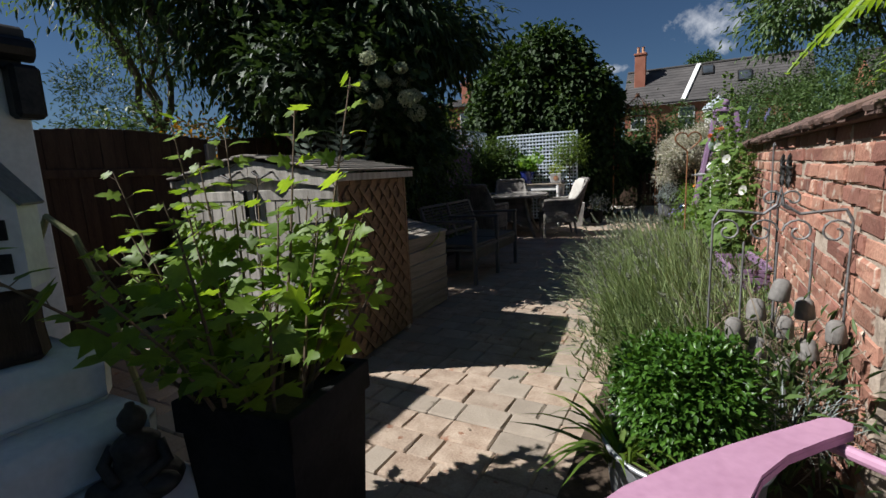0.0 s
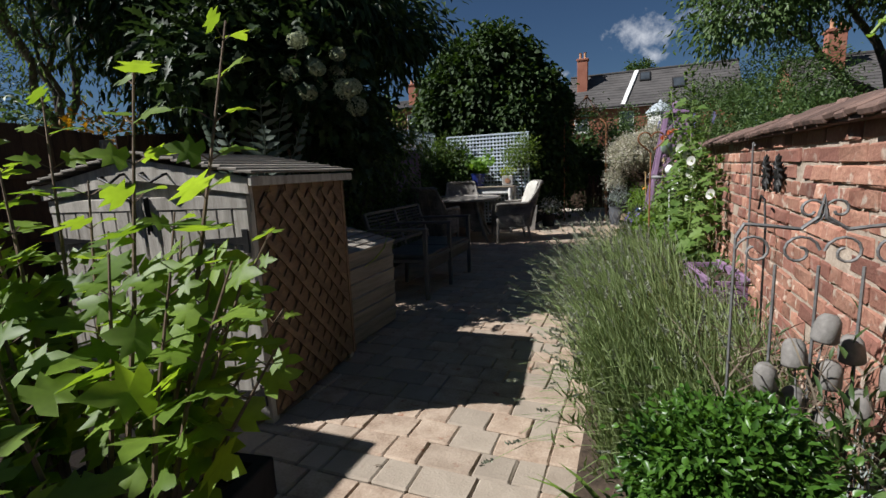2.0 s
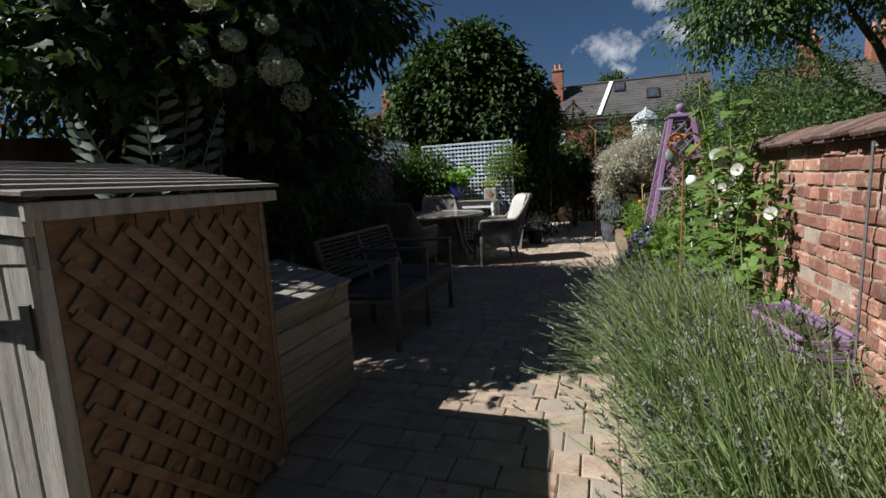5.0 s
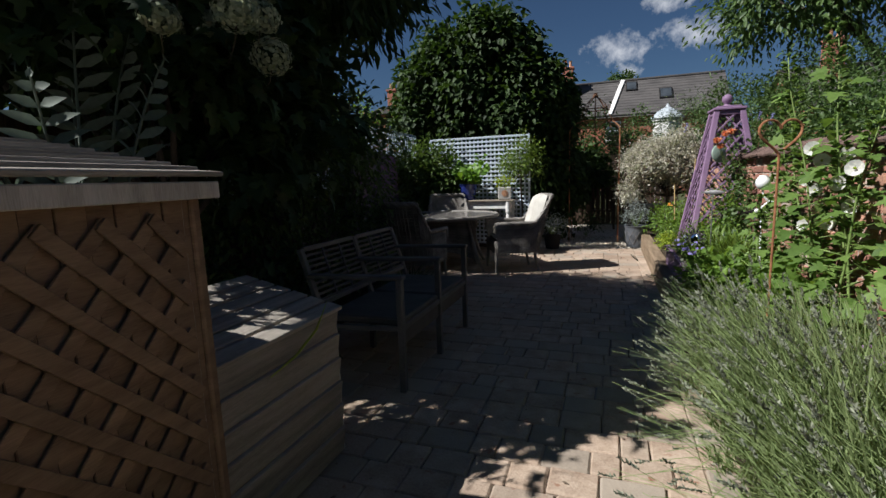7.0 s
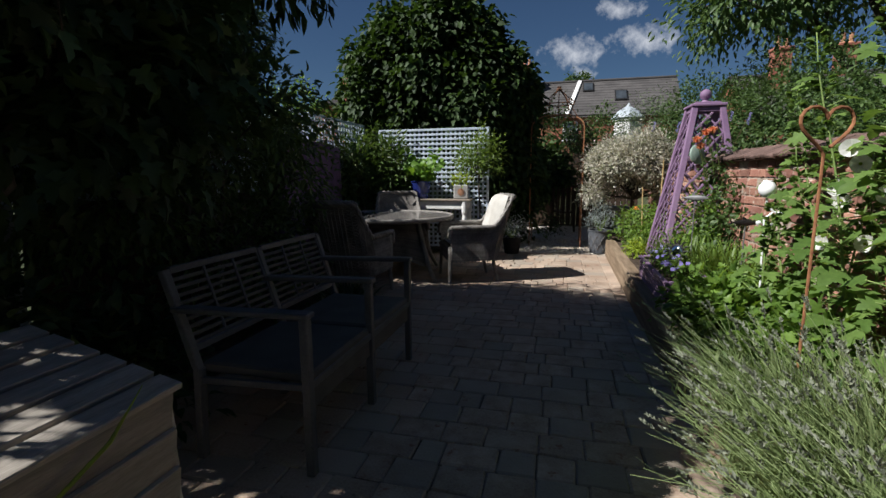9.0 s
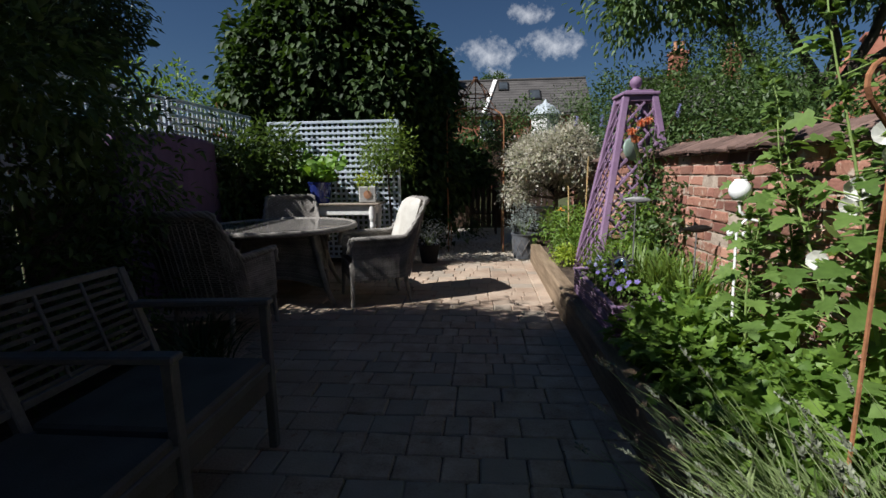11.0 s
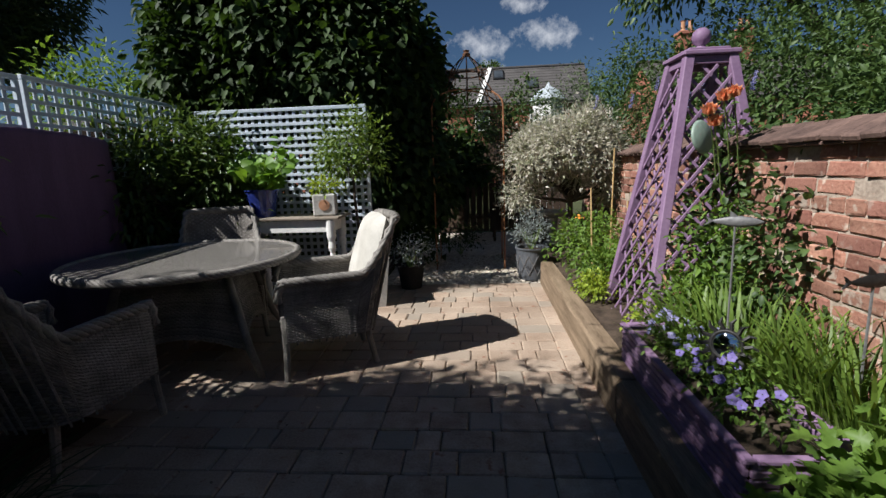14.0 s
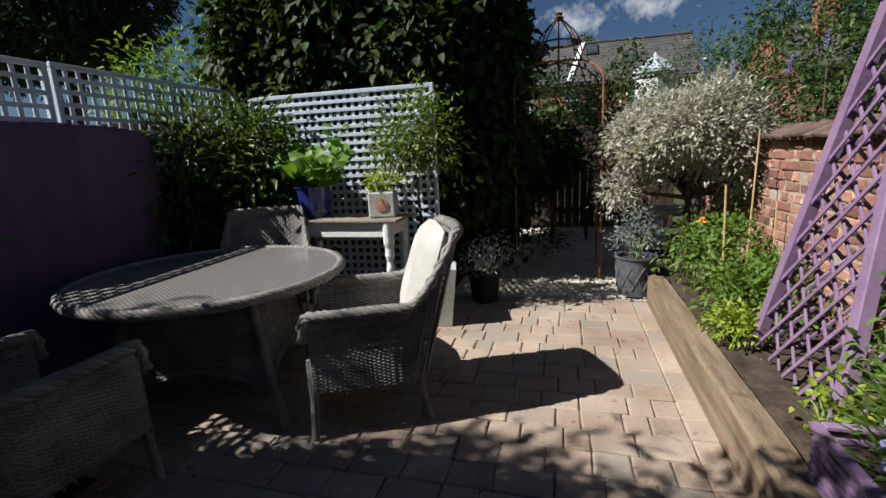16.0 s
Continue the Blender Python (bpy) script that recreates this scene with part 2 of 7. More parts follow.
L_ORANGE = leafy("apricot_petal", (0.84, 0.34, 0.15), (0.94, 0.58, 0.34), 0.35, 0.6)
L_VIOLET = leafy("violet_petal", (0.28, 0.26, 0.52), (0.52, 0.49, 0.78), 0.35, 0.6)
L_DARKVIOLET = leafy("dark_violet_petal", (0.13, 0.09, 0.34), (0.30, 0.24, 0.56), 0.3, 0.6)
L_LAUREL = leafy("laurel_leaf", (0.035, 0.07, 0.016), (0.12, 0.19, 0.04), 0.3, 0.4)
L_CARDOON = leafy("cardoon_leaf", (0.085, 0.115, 0.085), (0.19, 0.235, 0.18), 0.2, 0.7)
L_DRY = leafy("dry_stem", (0.13, 0.095, 0.065), (0.27, 0.22, 0.16), 0.15, 0.8)


# ---- building kit ----
class Shape:
    """Collects corners and faces of one mesh."""

    def __init__(self):
        self.v, self.f = [], []

    def add(self, verts, faces, m=None):
        k = len(self.v)
        self.v += [tuple(m @ Vector(p)) for p in verts] if m is not None else [tuple(p) for p in verts]
        self.f += [tuple(i + k for i in q) for q in faces]
        return self

    def box(self, c, s, ch=0.004, m=None):
        """A box with chamfered edges: centre, size, chamfer."""
        h = [a / 2 for a in s]
        ch = min(ch, *(a * 0.45 for a in h))
        vs, index = [], {}
        for sx in (-1, 1):
            for sy in (-1, 1):
                for sz in (-1, 1):
                    for ax in range(3):
                        p = [sx * (h[0] - ch), sy * (h[1] - ch), sz * (h[2] - ch)]
                        p[ax] += (sx, sy, sz)[ax] * ch
                        index[sx, sy, sz, ax] = len(vs)
                        vs.append([p[i] + c[i] for i in range(3)])
        fs = []
        for ax in range(3):
            a, b = [i for i in range(3) if i != ax]
            for s1 in (-1, 1):
                q = []
                for u, w in ((-1, -1), (1, -1), (1, 1), (-1, 1)):
                    key = [0, 0, 0]
                    key[ax], key[a], key[b] = s1, u, w
                    q.append(index[(*key, ax)])
                fs.append(q if (s1 > 0) == (ax != 1) else q[::-1])
            for u in (-1, 1):
                for w in (-1, 1):
                    k0, k1 = [0, 0, 0], [0, 0, 0]
                    k0[a], k0[b], k0[ax] = u, w, -1
                    k1[a], k1[b], k1[ax] = u, w, 1
                    fs.append([index[(*k0, a)], index[(*k1, a)], index[(*k1, b)], index[(*k0, b)]])
        for sx in (-1, 1):
            for sy in (-1, 1):
                for sz in (-1, 1):
                    fs.append([index[sx, sy, sz, i] for i in range(3)])
        return self.add(vs, fs, m)

    def beam(self, a, b, w, h, ch=0.003, up=(0, 0, 1)):
        """A bar from a to b, w wide and h high."""
        a, b = Vector(a), Vector(b)
        d = b - a
        x = d.normalized()
        y = Vector(up).cross(x)
        y = y.normalized() if y.length > 1e-4 else Vector((0, 1, 0))
        z = x.cross(y)
        m = Matrix((x, y, z)).transposed().to_4x4()
        m.translation = (a + b) / 2
        return self.box((0, 0, 0), (d.length, w, h), ch, m)

    def tube(self, pts, r, n=6, ring=False):
        pts = [Vector(p) for p in pts]
        rs = r if isinstance(r, (list, tuple)) else [r] * len(pts)
        vs, fs, side = [], [], None
        for i, p in enumerate(pts):
            a, b = pts[i - 1 if (i or ring) else 0], pts[(i + 1) % len(pts) if ring else min(i + 1, len(pts) - 1)]
            d = (b - a).normalized() if (b - a).length > 1e-9 else Vector((0, 0, 1))
            if side is None:
                side = d.cross(Vector((0, 0, 1)) if abs(d.z) < 0.9 else Vector((1, 0, 0)))
            side = (side - d * side.dot(d)).normalized()
            up = d.cross(side)
            vs += [p + (side * math.cos(k * math.tau / n) + up * math.sin(k * math.tau / n)) * rs[i] for k in range(n)]
        m = len(pts)
        for i in range(m if ring else m - 1):
            j = (i + 1) % m
            fs += [(i * n + k, i * n + (k + 1) % n, j * n + (k + 1) % n, j * n + k) for k in range(n)]
        if not ring:
            fs += [tuple(range(n))[::-1], tuple(range((m - 1) * n, m * n))]
        return self.add(vs, fs)

    def lathe(self, prof, n=24, c=(0, 0, 0), m=None):
        vs = [(c[0] + r * math.cos(k * math.tau / n), c[1] + r * math.sin(k * math.tau / n), c[2] + z) for r, z in prof for k in range(n)]
        fs = [(i * n + k, i * n + (k + 1) % n, (i + 1) * n + (k + 1) % n, (i + 1) * n + k) for i in range(len(prof) - 1) for k in range(n)]
        fs += [tuple(range(n))[::-1], tuple(range((len(prof) - 1) * n, len(prof) * n))]
        return self.add(vs, fs, m)

    def ball(self, c, r, n=12, sq=(1, 1, 1)):
        k = n // 2
        prof = [(max(1e-4, math.sin(math.pi * i / k)), -math.cos(math.pi * i / k)) for i in range(k + 1)]
        m = Matrix.Translation(c) @ Matrix.Diagonal((r * sq[0], r * sq[1], r * sq[2], 1))
        return self.lathe(prof, n, (0, 0, 0), m)

    def slab(self, outline, z0, z1, m=None):
        """An outline in x, y drawn up from z0 to z1."""
        n = len(outline)
        vs = [(x, y, z0) for x, y in outline] + [(x, y, z1) for x, y in outline]
        fs = [tuple(range(n))[::-1], tuple(range(n, 2 * n))] + [(i, (i + 1) % n, n + (i + 1) % n, n + i) for i in range(n)]
        return self.add(vs, fs, m)

    def mesh(self, name):
        me = bpy.data.meshes.new(name)
        me.from_pydata(self.v, [], self.f)
        me.update()
        return me


SWARMS = {"stems", "leaves", "flower_heads", "florets", "buds", "petals", "flower_spikes", "branches", "crown", "climber", "weave"}


def part(name, shape, material, parent=None, label="", smooth=False):
    me = shape if isinstance(shape, bpy.types.Mesh) else shape.mesh(name)
    if not me.materials:
        me.materials.append(material)
    if smooth:
        me.shade_smooth()
    ob = new(name, me)
    ob.parent = parent
    if name in SWARMS:
        tagged(ob, "", "", "", "stuff")
    return tagged(ob, label) if label else ob


def thing(name, label, category, m=None, group="", kind=""):
    ob = tagged(new(name), label, category, group, kind)
    ob.empty_display_size = 0.1
    if m is not None:
        ob.matrix_basis = m
    return ob


def solid(name, shape, material, label, category, m=None, group="", kind="", smooth=False):
    ob = tagged(part(name, shape, material, None, "", smooth), label, category, group, kind)
    if m is not None:
        ob.matrix_basis = m
    return ob


RNG = np.random.default_rng(7)


def unit(a):
    return a / np.maximum(np.linalg.norm(a, axis=-1, keepdims=True), 1e-9)


# leaf outlines: half-width along the length, as (share of length, share of width)
LANCE = ((0.0, 0.08), (0.35, 1.0), (0.7, 0.7))
BROAD = ((0.0, 0.25), (0.25, 1.0), (0.6, 0.85))


# palmate outline: corners of one side from stalk to tip, as (share of length, share of width)
PALM = ((0.0, 0.0), (-0.08, 0.22), (0.10, 0.50), (0.25, 0.27), (0.50, 0.50), (0.53, 0.19), (0.74, 0.20), (1.0, 0.0))


def leaf_mesh(name, base, way, face, length, width, outline=None, droop=0.25, fold=0.25):
    """Many leaves: base points, ways they grow, ways their faces look, lengths and widths (arrays). With no outline a leaf is two triangles folded on the rib."""
    base, way = np.asarray(base, float), unit(np.asarray(way, float))
    side = unit(np.cross(way, face))
    up = np.cross(side, way)
    n = len(base)
    length, width = np.broadcast_to(length, n)[:, None], np.broadcast_to(width, n)[:, None]
    if outline is PALM:
        ring = list(PALM) + [(a, -b) for a, b in PALM[-2:0:-1]]
        rows = [base + way * length * 0.36 - up * length * droop * 0.10]
        for a, b in ring:
            rows.append(base + way * length * a + side * width * b + up * (width * fold * abs(b) * 1.6 - length * droop * (a * a + 0.8 * b * b)))
        v, k = np.stack(rows, 1), len(ring)
        tri = np.array([(0, 1 + i, 1 + (i + 1) % k) for i in range(k)])
    elif outline is None:
        mid = base + way * length * 0.45
        v = np.stack([base, mid + side * width / 2 + up * width * fold, base + way * length - up * length * droop, mid - side * width / 2 + up * width * fold], 1)
        tri = np.array([(0, 1, 2), (0, 2, 3)])
    else:
        rows = []
        for s, w in outline:
            c = base + way * length * s - up * length * droop * s * s
            rows += [c - side * width * w / 2 + up * width * w * fold, c, c + side * width * w / 2 + up * width * w * fold]
        rows.append(base + way * length - up * length * droop)
        v = np.stack(rows, 1)
        k, tri = len(outline), []
        for i in range(k - 1):
            a, b = 3 * i, 3 * i + 3
            tri += [(a, a + 1, b + 1), (a, b + 1, b), (a + 1, a + 2, b + 2), (a + 1, b + 2, b + 1)]
        e = 3 * (k - 1)
        tri += [(e, e + 1, 3 * k), (e + 1, e + 2, 3 * k)]
        tri = np.array(tri)
    p = v.shape[1]
    idx = (np.arange(n)[:, None, None] * p + tri[None]).reshape(-1)
    me = bpy.data.meshes.new(name)
    me.vertices.add(n * p)
    me.vertices.foreach_set("co", v.reshape(-1))
    me.loops.add(len(idx))
    me.loops.foreach_set("vertex_index", idx)
    t = len(idx) // 3
    me.polygons.add(t)
    me.polygons.foreach_set("loop_start", np.arange(t) * 3)
    me.update(calc_edges=True)
    return me


def on_ball(n):
    return unit(RNG.normal(size=(n, 3)))


def crown_points(lobes, clumps, per, spread, low=-0.7, shell=0.75):
    """Leaf places in clumps near the skin of lobes (centre, radii): places and outward ways."""
    share = np.array([r[0] * r[1] + r[1] * r[2] + r[0] * r[2] for _, r in lobes])
    share = share / share.sum()
    places, ways = [], []
    for (c, r), s in zip(lobes, share):
        k = max(1, int(clumps * s))
        d = on_ball(k)
        d = d[d[:, 2] > low]
        reach = RNG.uniform(shell, 1.0, (len(d), 1)) * (1 + 0.10 * np.sin(d[:, :1] * 7 + d[:, 1:2] * 5))
        cc = np.array(c) + d * np.array(r) * reach
        off = RNG.normal(size=(len(d), per, 3)) * spread
        places.append((cc[:, None] + off).reshape(-1, 3))
        ways.append((d[:, None] * 0.7 + off / spread * 0.55).reshape(-1, 3))
    return np.concatenate(places), np.concatenate(ways)


def crown_mesh(name, lobes, clumps, per, spread, length, width, low=-0.7, shell=0.75, hang=0.35, outline=None, droop=0.25):
    p, w = crown_points(lobes, clumps, per, spread, low, shell)
    n = len(p)
    w = unit(w) + RNG.normal(size=(n, 3)) * 0.45 + np.array((0, 0, -hang))
    face = np.array((0, 0, 1.0)) + RNG.normal(size=(n, 3)) * 0.45 + unit(w) * 0.2
    return leaf_mesh(name, p, w, face, length * RNG.uniform(0.65, 1.25, n), width * RNG.uniform(0.7, 1.2, n), outline, droop)


def limb(s, a, b, r0, r1, sag=0.1, n=6):
    a, b = Vector(a), Vector(b)
    pts = []
    for i in range(n):
        t = i / (n - 1)
        j = Vector((noise.noise(a + b * t * 3), noise.noise(b - a * t * 3 + Vector((5, 1, 2))), 0)) * (b - a).length * sag * math.sin(t * math.pi)
        pts.append(a.lerp(b, t) + j)
    s.tube(pts, [r0 + (r1 - r0) * i / (n - 1) for i in range(n)], 7)
    return pts


def tree(name, label, foot, lobes, leaf, clumps, per, spread, length, width, trunk=0.12, fork=0.45, low=-0.7, outline=None, hang=0.35, shell=0.75, category="tree"):
    """A tapered trunk, limbs into each lobe, and a crown of clumped leaves; lobes are given in the world."""
    foot = Vector(foot)
    t = thing(name, label, category, Matrix.Translation(foot))
    rel = [(Vector(c) - foot, r) for c, r in lobes]
    s = Shape()
    mean = sum((c for c, _ in rel), Vector()) / len(rel)
    top = Vector((mean.x * fork, mean.y * fork, mean.z * fork))
    limb(s, (0, 0, -0.05), top, trunk, trunk * 0.7, 0.06)
    for c, r in rel:
        pts = limb(s, top * 0.95, c, trunk * 0.55, trunk * 0.2, 0.2)
        for _ in range(4):
            d = Vector(on_ball(1)[0])
            d.z = abs(d.z) * 0.6
            limb(s, pts[3 + _ % 2], Vector(c) + Vector((d.x * r[0], d.y * r[1], d.z * r[2])) * 0.8, trunk * 0.24, trunk * 0.06, 0.2)
    part("trunk", s, M_BARK, t, "", True)
    part("crown", crown_mesh("crown", [(tuple(c), r) for c, r in rel], clumps, per, spread, length, width, low, shell, hang, outline), leaf, t)
    return t

# ---- ground, beds, walls ----
R = random.Random(3)


def plate(name, x0, x1, y0, y1, z, material, label, category, steps=1, rough=0.0, kind="structure"):
    s = Shape()
    nx, ny = max(1, int((x1 - x0) / steps)), max(1, int((y1 - y0) / steps))
    vs = []
    for j in range(ny + 1):
        for i in range(nx + 1):
            p = Vector((x0 + (x1 - x0) * i / nx, y0 + (y1 - y0) * j / ny, z))
            p.z += rough * noise.noise(p * 6) if rough else 0
            vs.append(p)
    fs = [(j * (nx + 1) + i, j * (nx + 1) + i + 1, (j + 1) * (nx + 1) + i + 1, (j + 1) * (nx + 1) + i) for j in range(ny) for i in range(nx)]
    s.add(vs, fs)
    return solid(name, s, material, label, category, None, "", kind)


plate("ground", -900, 900, -300, 1500, -0.06, M_GROUND, "dull green ground reaching to the horizon", "ground", 300)
floor = plate("pavement", -4.3, -0.22, -1.5, 11.52, -0.018, M_SAND, "patio of sandy tumbled block paving with dark joints", "pavement", 0.5)
plate("bed_soil_near", -0.3, 0.66, 2.0, 6.0, 0.03, M_SOIL, "bare dark soil of the lavender border", "soil", 0.06, 0.03)
plate("bed_soil_raised", -0.17, 0.66, 5.95, 13.5, 0.19, M_SOIL, "dark soil of the raised border", "soil", 0.06, 0.03)
plate("gravel_path", -2.1, -0.1, 11.5, 15.6, -0.02, M_GRAVEL, "pale gravel path under the arch", "gravel", 0.1, 0.008)
plate("bed_soil_back", -4.3, -2.1, 11.2, 15.6, 0.02, M_SOIL, "dark soil under the trellis shrubs", "soil", 0.1, 0.03)
plate("bed_soil_left", -4.3, -3.0, 3.5, 8.6, 0.015, M_SOIL, "dark soil along the fence", "soil", 0.1, 0.02)

# brick wall along the border
WALL_X, WALL_Y0, WALL_Y1, WALL_TOP, COURSE = 0.62, 2.95, 13.6, 1.345, 0.0775
wall_east = solid("wall_east", Shape().box((WALL_X + 0.117, (WALL_Y0 + WALL_Y1) / 2, WALL_TOP / 2), (0.235, WALL_Y1 - WALL_Y0, WALL_TOP), 0.01), M_MORTAR,
                  "old red brick garden wall with wide pale mortar and spalled faces", "wall", None, "", "structure")

# left fence: posts, gravel boards, panels
fence = thing("fence_west", "dark brown close-boarded fence between concrete posts", "fence", None, "", "structure")
for i in range(9):
    y = -2.9 + 1.8 * i
    s = Shape().box((-4.3, y, 0.80), (0.10, 0.10, 1.64), 0.012)
    part("post", s, M_CONCRETE, fence, "grey concrete post")
    for z in (0.35, 1.35):
        rail = part("rail", Shape().box((-4.272, y + 0.9, z), (0.03, 1.7, 0.07)), M_FENCE, fence)
    for k in range(17):
        h = 1.66 + 0.06 * math.sin(math.pi * (k + 0.5) / 17)
        part("board", Shape().box((-4.30 + 0.008 * (k % 2), y + 0.10 + 0.1 * k + 0.05, h / 2), (0.016, 0.102, h), 0.003), M_FENCE, rail)

# far fence closing the garden
far_fence = thing("fence_north", "brown boarded fence at the end of the path", "fence", None, "", "structure")
for k in range(40):
    s = Shape().box((-4.2 + 0.125 * k, 15.65 + 0.008 * (k % 2), 0.85), (0.12, 0.018, 1.7), 0.003)
    part("board", s, M_FENCE, far_fence)


def lattice(name, w, h, pitch, slat, material, parent, thick=0.012, frame_w=0.035):
    """Square trellis in x, z from the origin with a frame; slats cross one in front of the other."""
    n = int(round(w / pitch))
    for i in range(1, n):
        part("slat", Shape().box((i * w / n, 0, h / 2), (slat, thick, h), 0.002), material, parent)
    n = int(round(h / pitch))
    for i in range(1, n):
        part("slat", Shape().box((w / 2, -thick - 0.001, i * h / n), (w, thick, slat), 0.002), material, parent)
    f = Shape()
    for z in (0, h):
        f.box((w / 2, -0.006, z), (w + frame_w, 0.034, frame_w), 0.004)
    for x in (0, w):
        f.box((x, -0.0065, h / 2), (frame_w, 0.036, h - frame_w - 0.002), 0.004)
    part(name, f, material, parent)


trellis = thing("trellis_panel", "pale blue-grey square lattice trellis panel standing behind shrubs", "trellis", Matrix.Translation((-3.82, 11.14, 0.12)))
lattice("trellis_frame", 1.74, 1.80, 0.072, 0.030, M_TRELLIS, trellis)
part("leg", Shape().box((0.02, 0.03, -0.03), (0.05, 0.03, 0.3)), M_TRELLIS, trellis)
part("leg", Shape().box((1.72, 0.03, -0.03), (0.05, 0.03, 0.3)), M_TRELLIS, trellis)
for y in (6.1, 7.9, 9.7):
    t = thing("fence_trellis", "pale blue-grey lattice trellis fixed on top of the fence", "trellis", pose(-4.24, y, 1.08 if y < 8 else 1.30, 0, 0, 90), "fence top trellis")
    lattice("trellis_frame", 1.74, 0.95 if y < 8 else 0.74, 0.085, 0.030, M_TRELLIS, t)

# ---- houses ----
def house(name, label, m, w, d, eave, ridge, material, windows=(), chimneys=(), skylights=(), strip=None):
    """A terrace block: front along x at y = 0, gable roof with its ridge along x."""
    t = thing(name, label, "house", m)
    s = Shape()
    s.add([(0, 0, 0), (w, 0, 0), (w, d, 0), (0, d, 0), (0, 0, eave), (w, 0, eave), (w, d, eave), (0, d, eave), (0, d / 2, ridge), (w, d / 2, ridge)],
          [(0, 1, 5, 4), (1, 2, 6, 9, 5), (2, 3, 7, 6), (3, 0, 4, 8, 7)])
    part("wall", s, material, t)
    s = Shape()
    a = math.atan2(ridge - eave, d / 2)
    ln = math.hypot(ridge - eave, d / 2) + 0.25
    for sg in (1, -1):
        n = 14
        s, line = Shape(), []
        for i in range(n):
            u0, u1 = -0.25 + (ln) * i / n, -0.25 + ln * (i + 1) / n
            q = []
            for u, lift in ((u0, 0.06), (u1, 0.03)):
                yy, zz = u * math.cos(a), eave + u * math.sin(a) + lift
                q.append((d / 2 - sg * (d / 2 - yy), zz))
            line += q
        s.add([(x, y_, z_) for y_, z_ in line for x in (-0.2, w + 0.2)], [(2 * i, 2 * i + 1, 2 * i + 3, 2 * i + 2) for i in range(len(line) - 1)])
        part("roof", s, M_SLATE, t)
    part("ridge", Shape().box((w / 2, d / 2, ridge + 0.05), (w + 0.4, 0.25, 0.14), 0.03), M_SLATE, t)
    s = Shape().box((w / 2, -0.28, eave - 0.02), (w + 0.4, 0.12, 0.1), 0.03)
    part("gutter", s, M_IRON, t)
    for x, z, ww, hh in windows:
        win = part("window", Shape().box((x, 0.0, z), (ww, 0.10, hh), 0.01), M_WHITE, t, "white sash window")
        for k in (-1, 1):
            part("pane", Shape().box((x, -0.055, z + k * hh * 0.23), (ww - 0.14, 0.012, hh * 0.40), 0.003), M_GLASSDARK, win)
        part("sill", Shape().box((x, -0.08, z - hh / 2 - 0.05), (ww + 0.2, 0.16, 0.09), 0.01), M_STONE, win)
    for x, u, cw, ch in chimneys:
        y, z = u * d, eave + (ridge - eave) * (1 - abs(u - 0.5) * 2)
        c = part("chimney", Shape().box((x, y, z + ch / 2 - 0.5), (cw, cw * 0.8, ch + 1.0), 0.02), M_HOUSEBRICK, t, "red brick chimney")
        part("cap", Shape().box((x, y, z + ch - 0.02), (cw + 0.12, cw * 0.8 + 0.12, 0.14), 0.02), M_HOUSEBRICK, c)
        for k in (-0.22, 0.22):
            part("pot", Shape().lathe([(0.11, 0), (0.13, 0.05), (0.09, 0.1), (0.09, 0.42), (0.12, 0.46), (0.10, 0.46)], 10, (x + k * cw, y, z + ch + 0.05)), M_TERRA, c)
    for x, u, sw, sl in skylights:
        mm = Matrix.Translation((x, u * d / 2, eave + (ridge - eave) * u + 0.10)) @ Matrix.Rotation(a, 4, "X")
        f = part("skylight", Shape().box((0, 0, 0), (sw, sl, 0.12), 0.02, mm), M_IRON, t, "roof window")
        part("pane", Shape().box((0, 0, 0.065), (sw * 0.8, sl * 0.82, 0.02), 0.004, mm), M_GLASSDARK, f)
    if strip:
        mm = Matrix.Translation((strip[0], d / 4, (eave + ridge) / 2 + 0.10)) @ Matrix.Rotation(a, 4, "X") @ Matrix.Rotation(radians(-13), 4, "Z")
        part("verge", Shape().box((0, 0, 0.03), (strip[1], ln - 0.2, 0.09), 0.02, mm), M_WHITE, t, "white painted party verge")
    return t


M_GLASSDARK = surf("window_glass", (0.03, 0.035, 0.04), (0.06, 0.07, 0.08), 2, 0.08, 0.0, 20, spec=0.8)
house("terrace_house", "red brick terrace with a long grey slate roof and roof windows", pose(-4.6, 38.5, 0), 11.0, 5.6, 5.2, 7.95, M_HOUSEBRICK,
      [(0.9, 4.2, 1.0, 1.3), (4.0, 4.2, 1.0, 1.3), (7.6, 4.2, 1.0, 1.3)], [(0.8, 0.32, 0.75, 2.1)], [(5.2, 0.78, 0.75, 1.0), (7.4, 0.50, 0.85, 1.1)], (4.2, 0.28))
house("brick_house", "red brick house with a slate roof and tall chimney", pose(-18.2, 35.0, 0), 6.5, 6.0, 6.1, 7.0, M_HOUSEBRICK, [(2.4, 4.95, 1.0, 1.25)], [(2.0, 0.2, 0.7, 1.5)])
house("gabled_house", "red brick gabled house with a dark slate roof", pose(15.0, 20.5, 0, 0, 0, 62), 9.0, 6.5, 2.9, 4.5, M_HOUSEBRICK, [(1.5, 2.5, 0.9, 1.2), (4.5, 2.5, 0.9, 1.2)], [(2.0, 0.5, 0.8, 1.4), (7.8, 0.5, 0.8, 1.5)])
house("brick_house", "red brick house with a brick chimney beyond the fruit tree", pose(6.6, 26.0, 0), 12.0, 7, 3.5, 5.6, M_HOUSEBRICK, [(2.2, 2.4, 1.0, 1.2), (8.2, 2.6, 1.0, 1.2)], [(1.5, 0.35, 0.7, 1.6), (4.4, 0.5, 0.7, 1.2)])
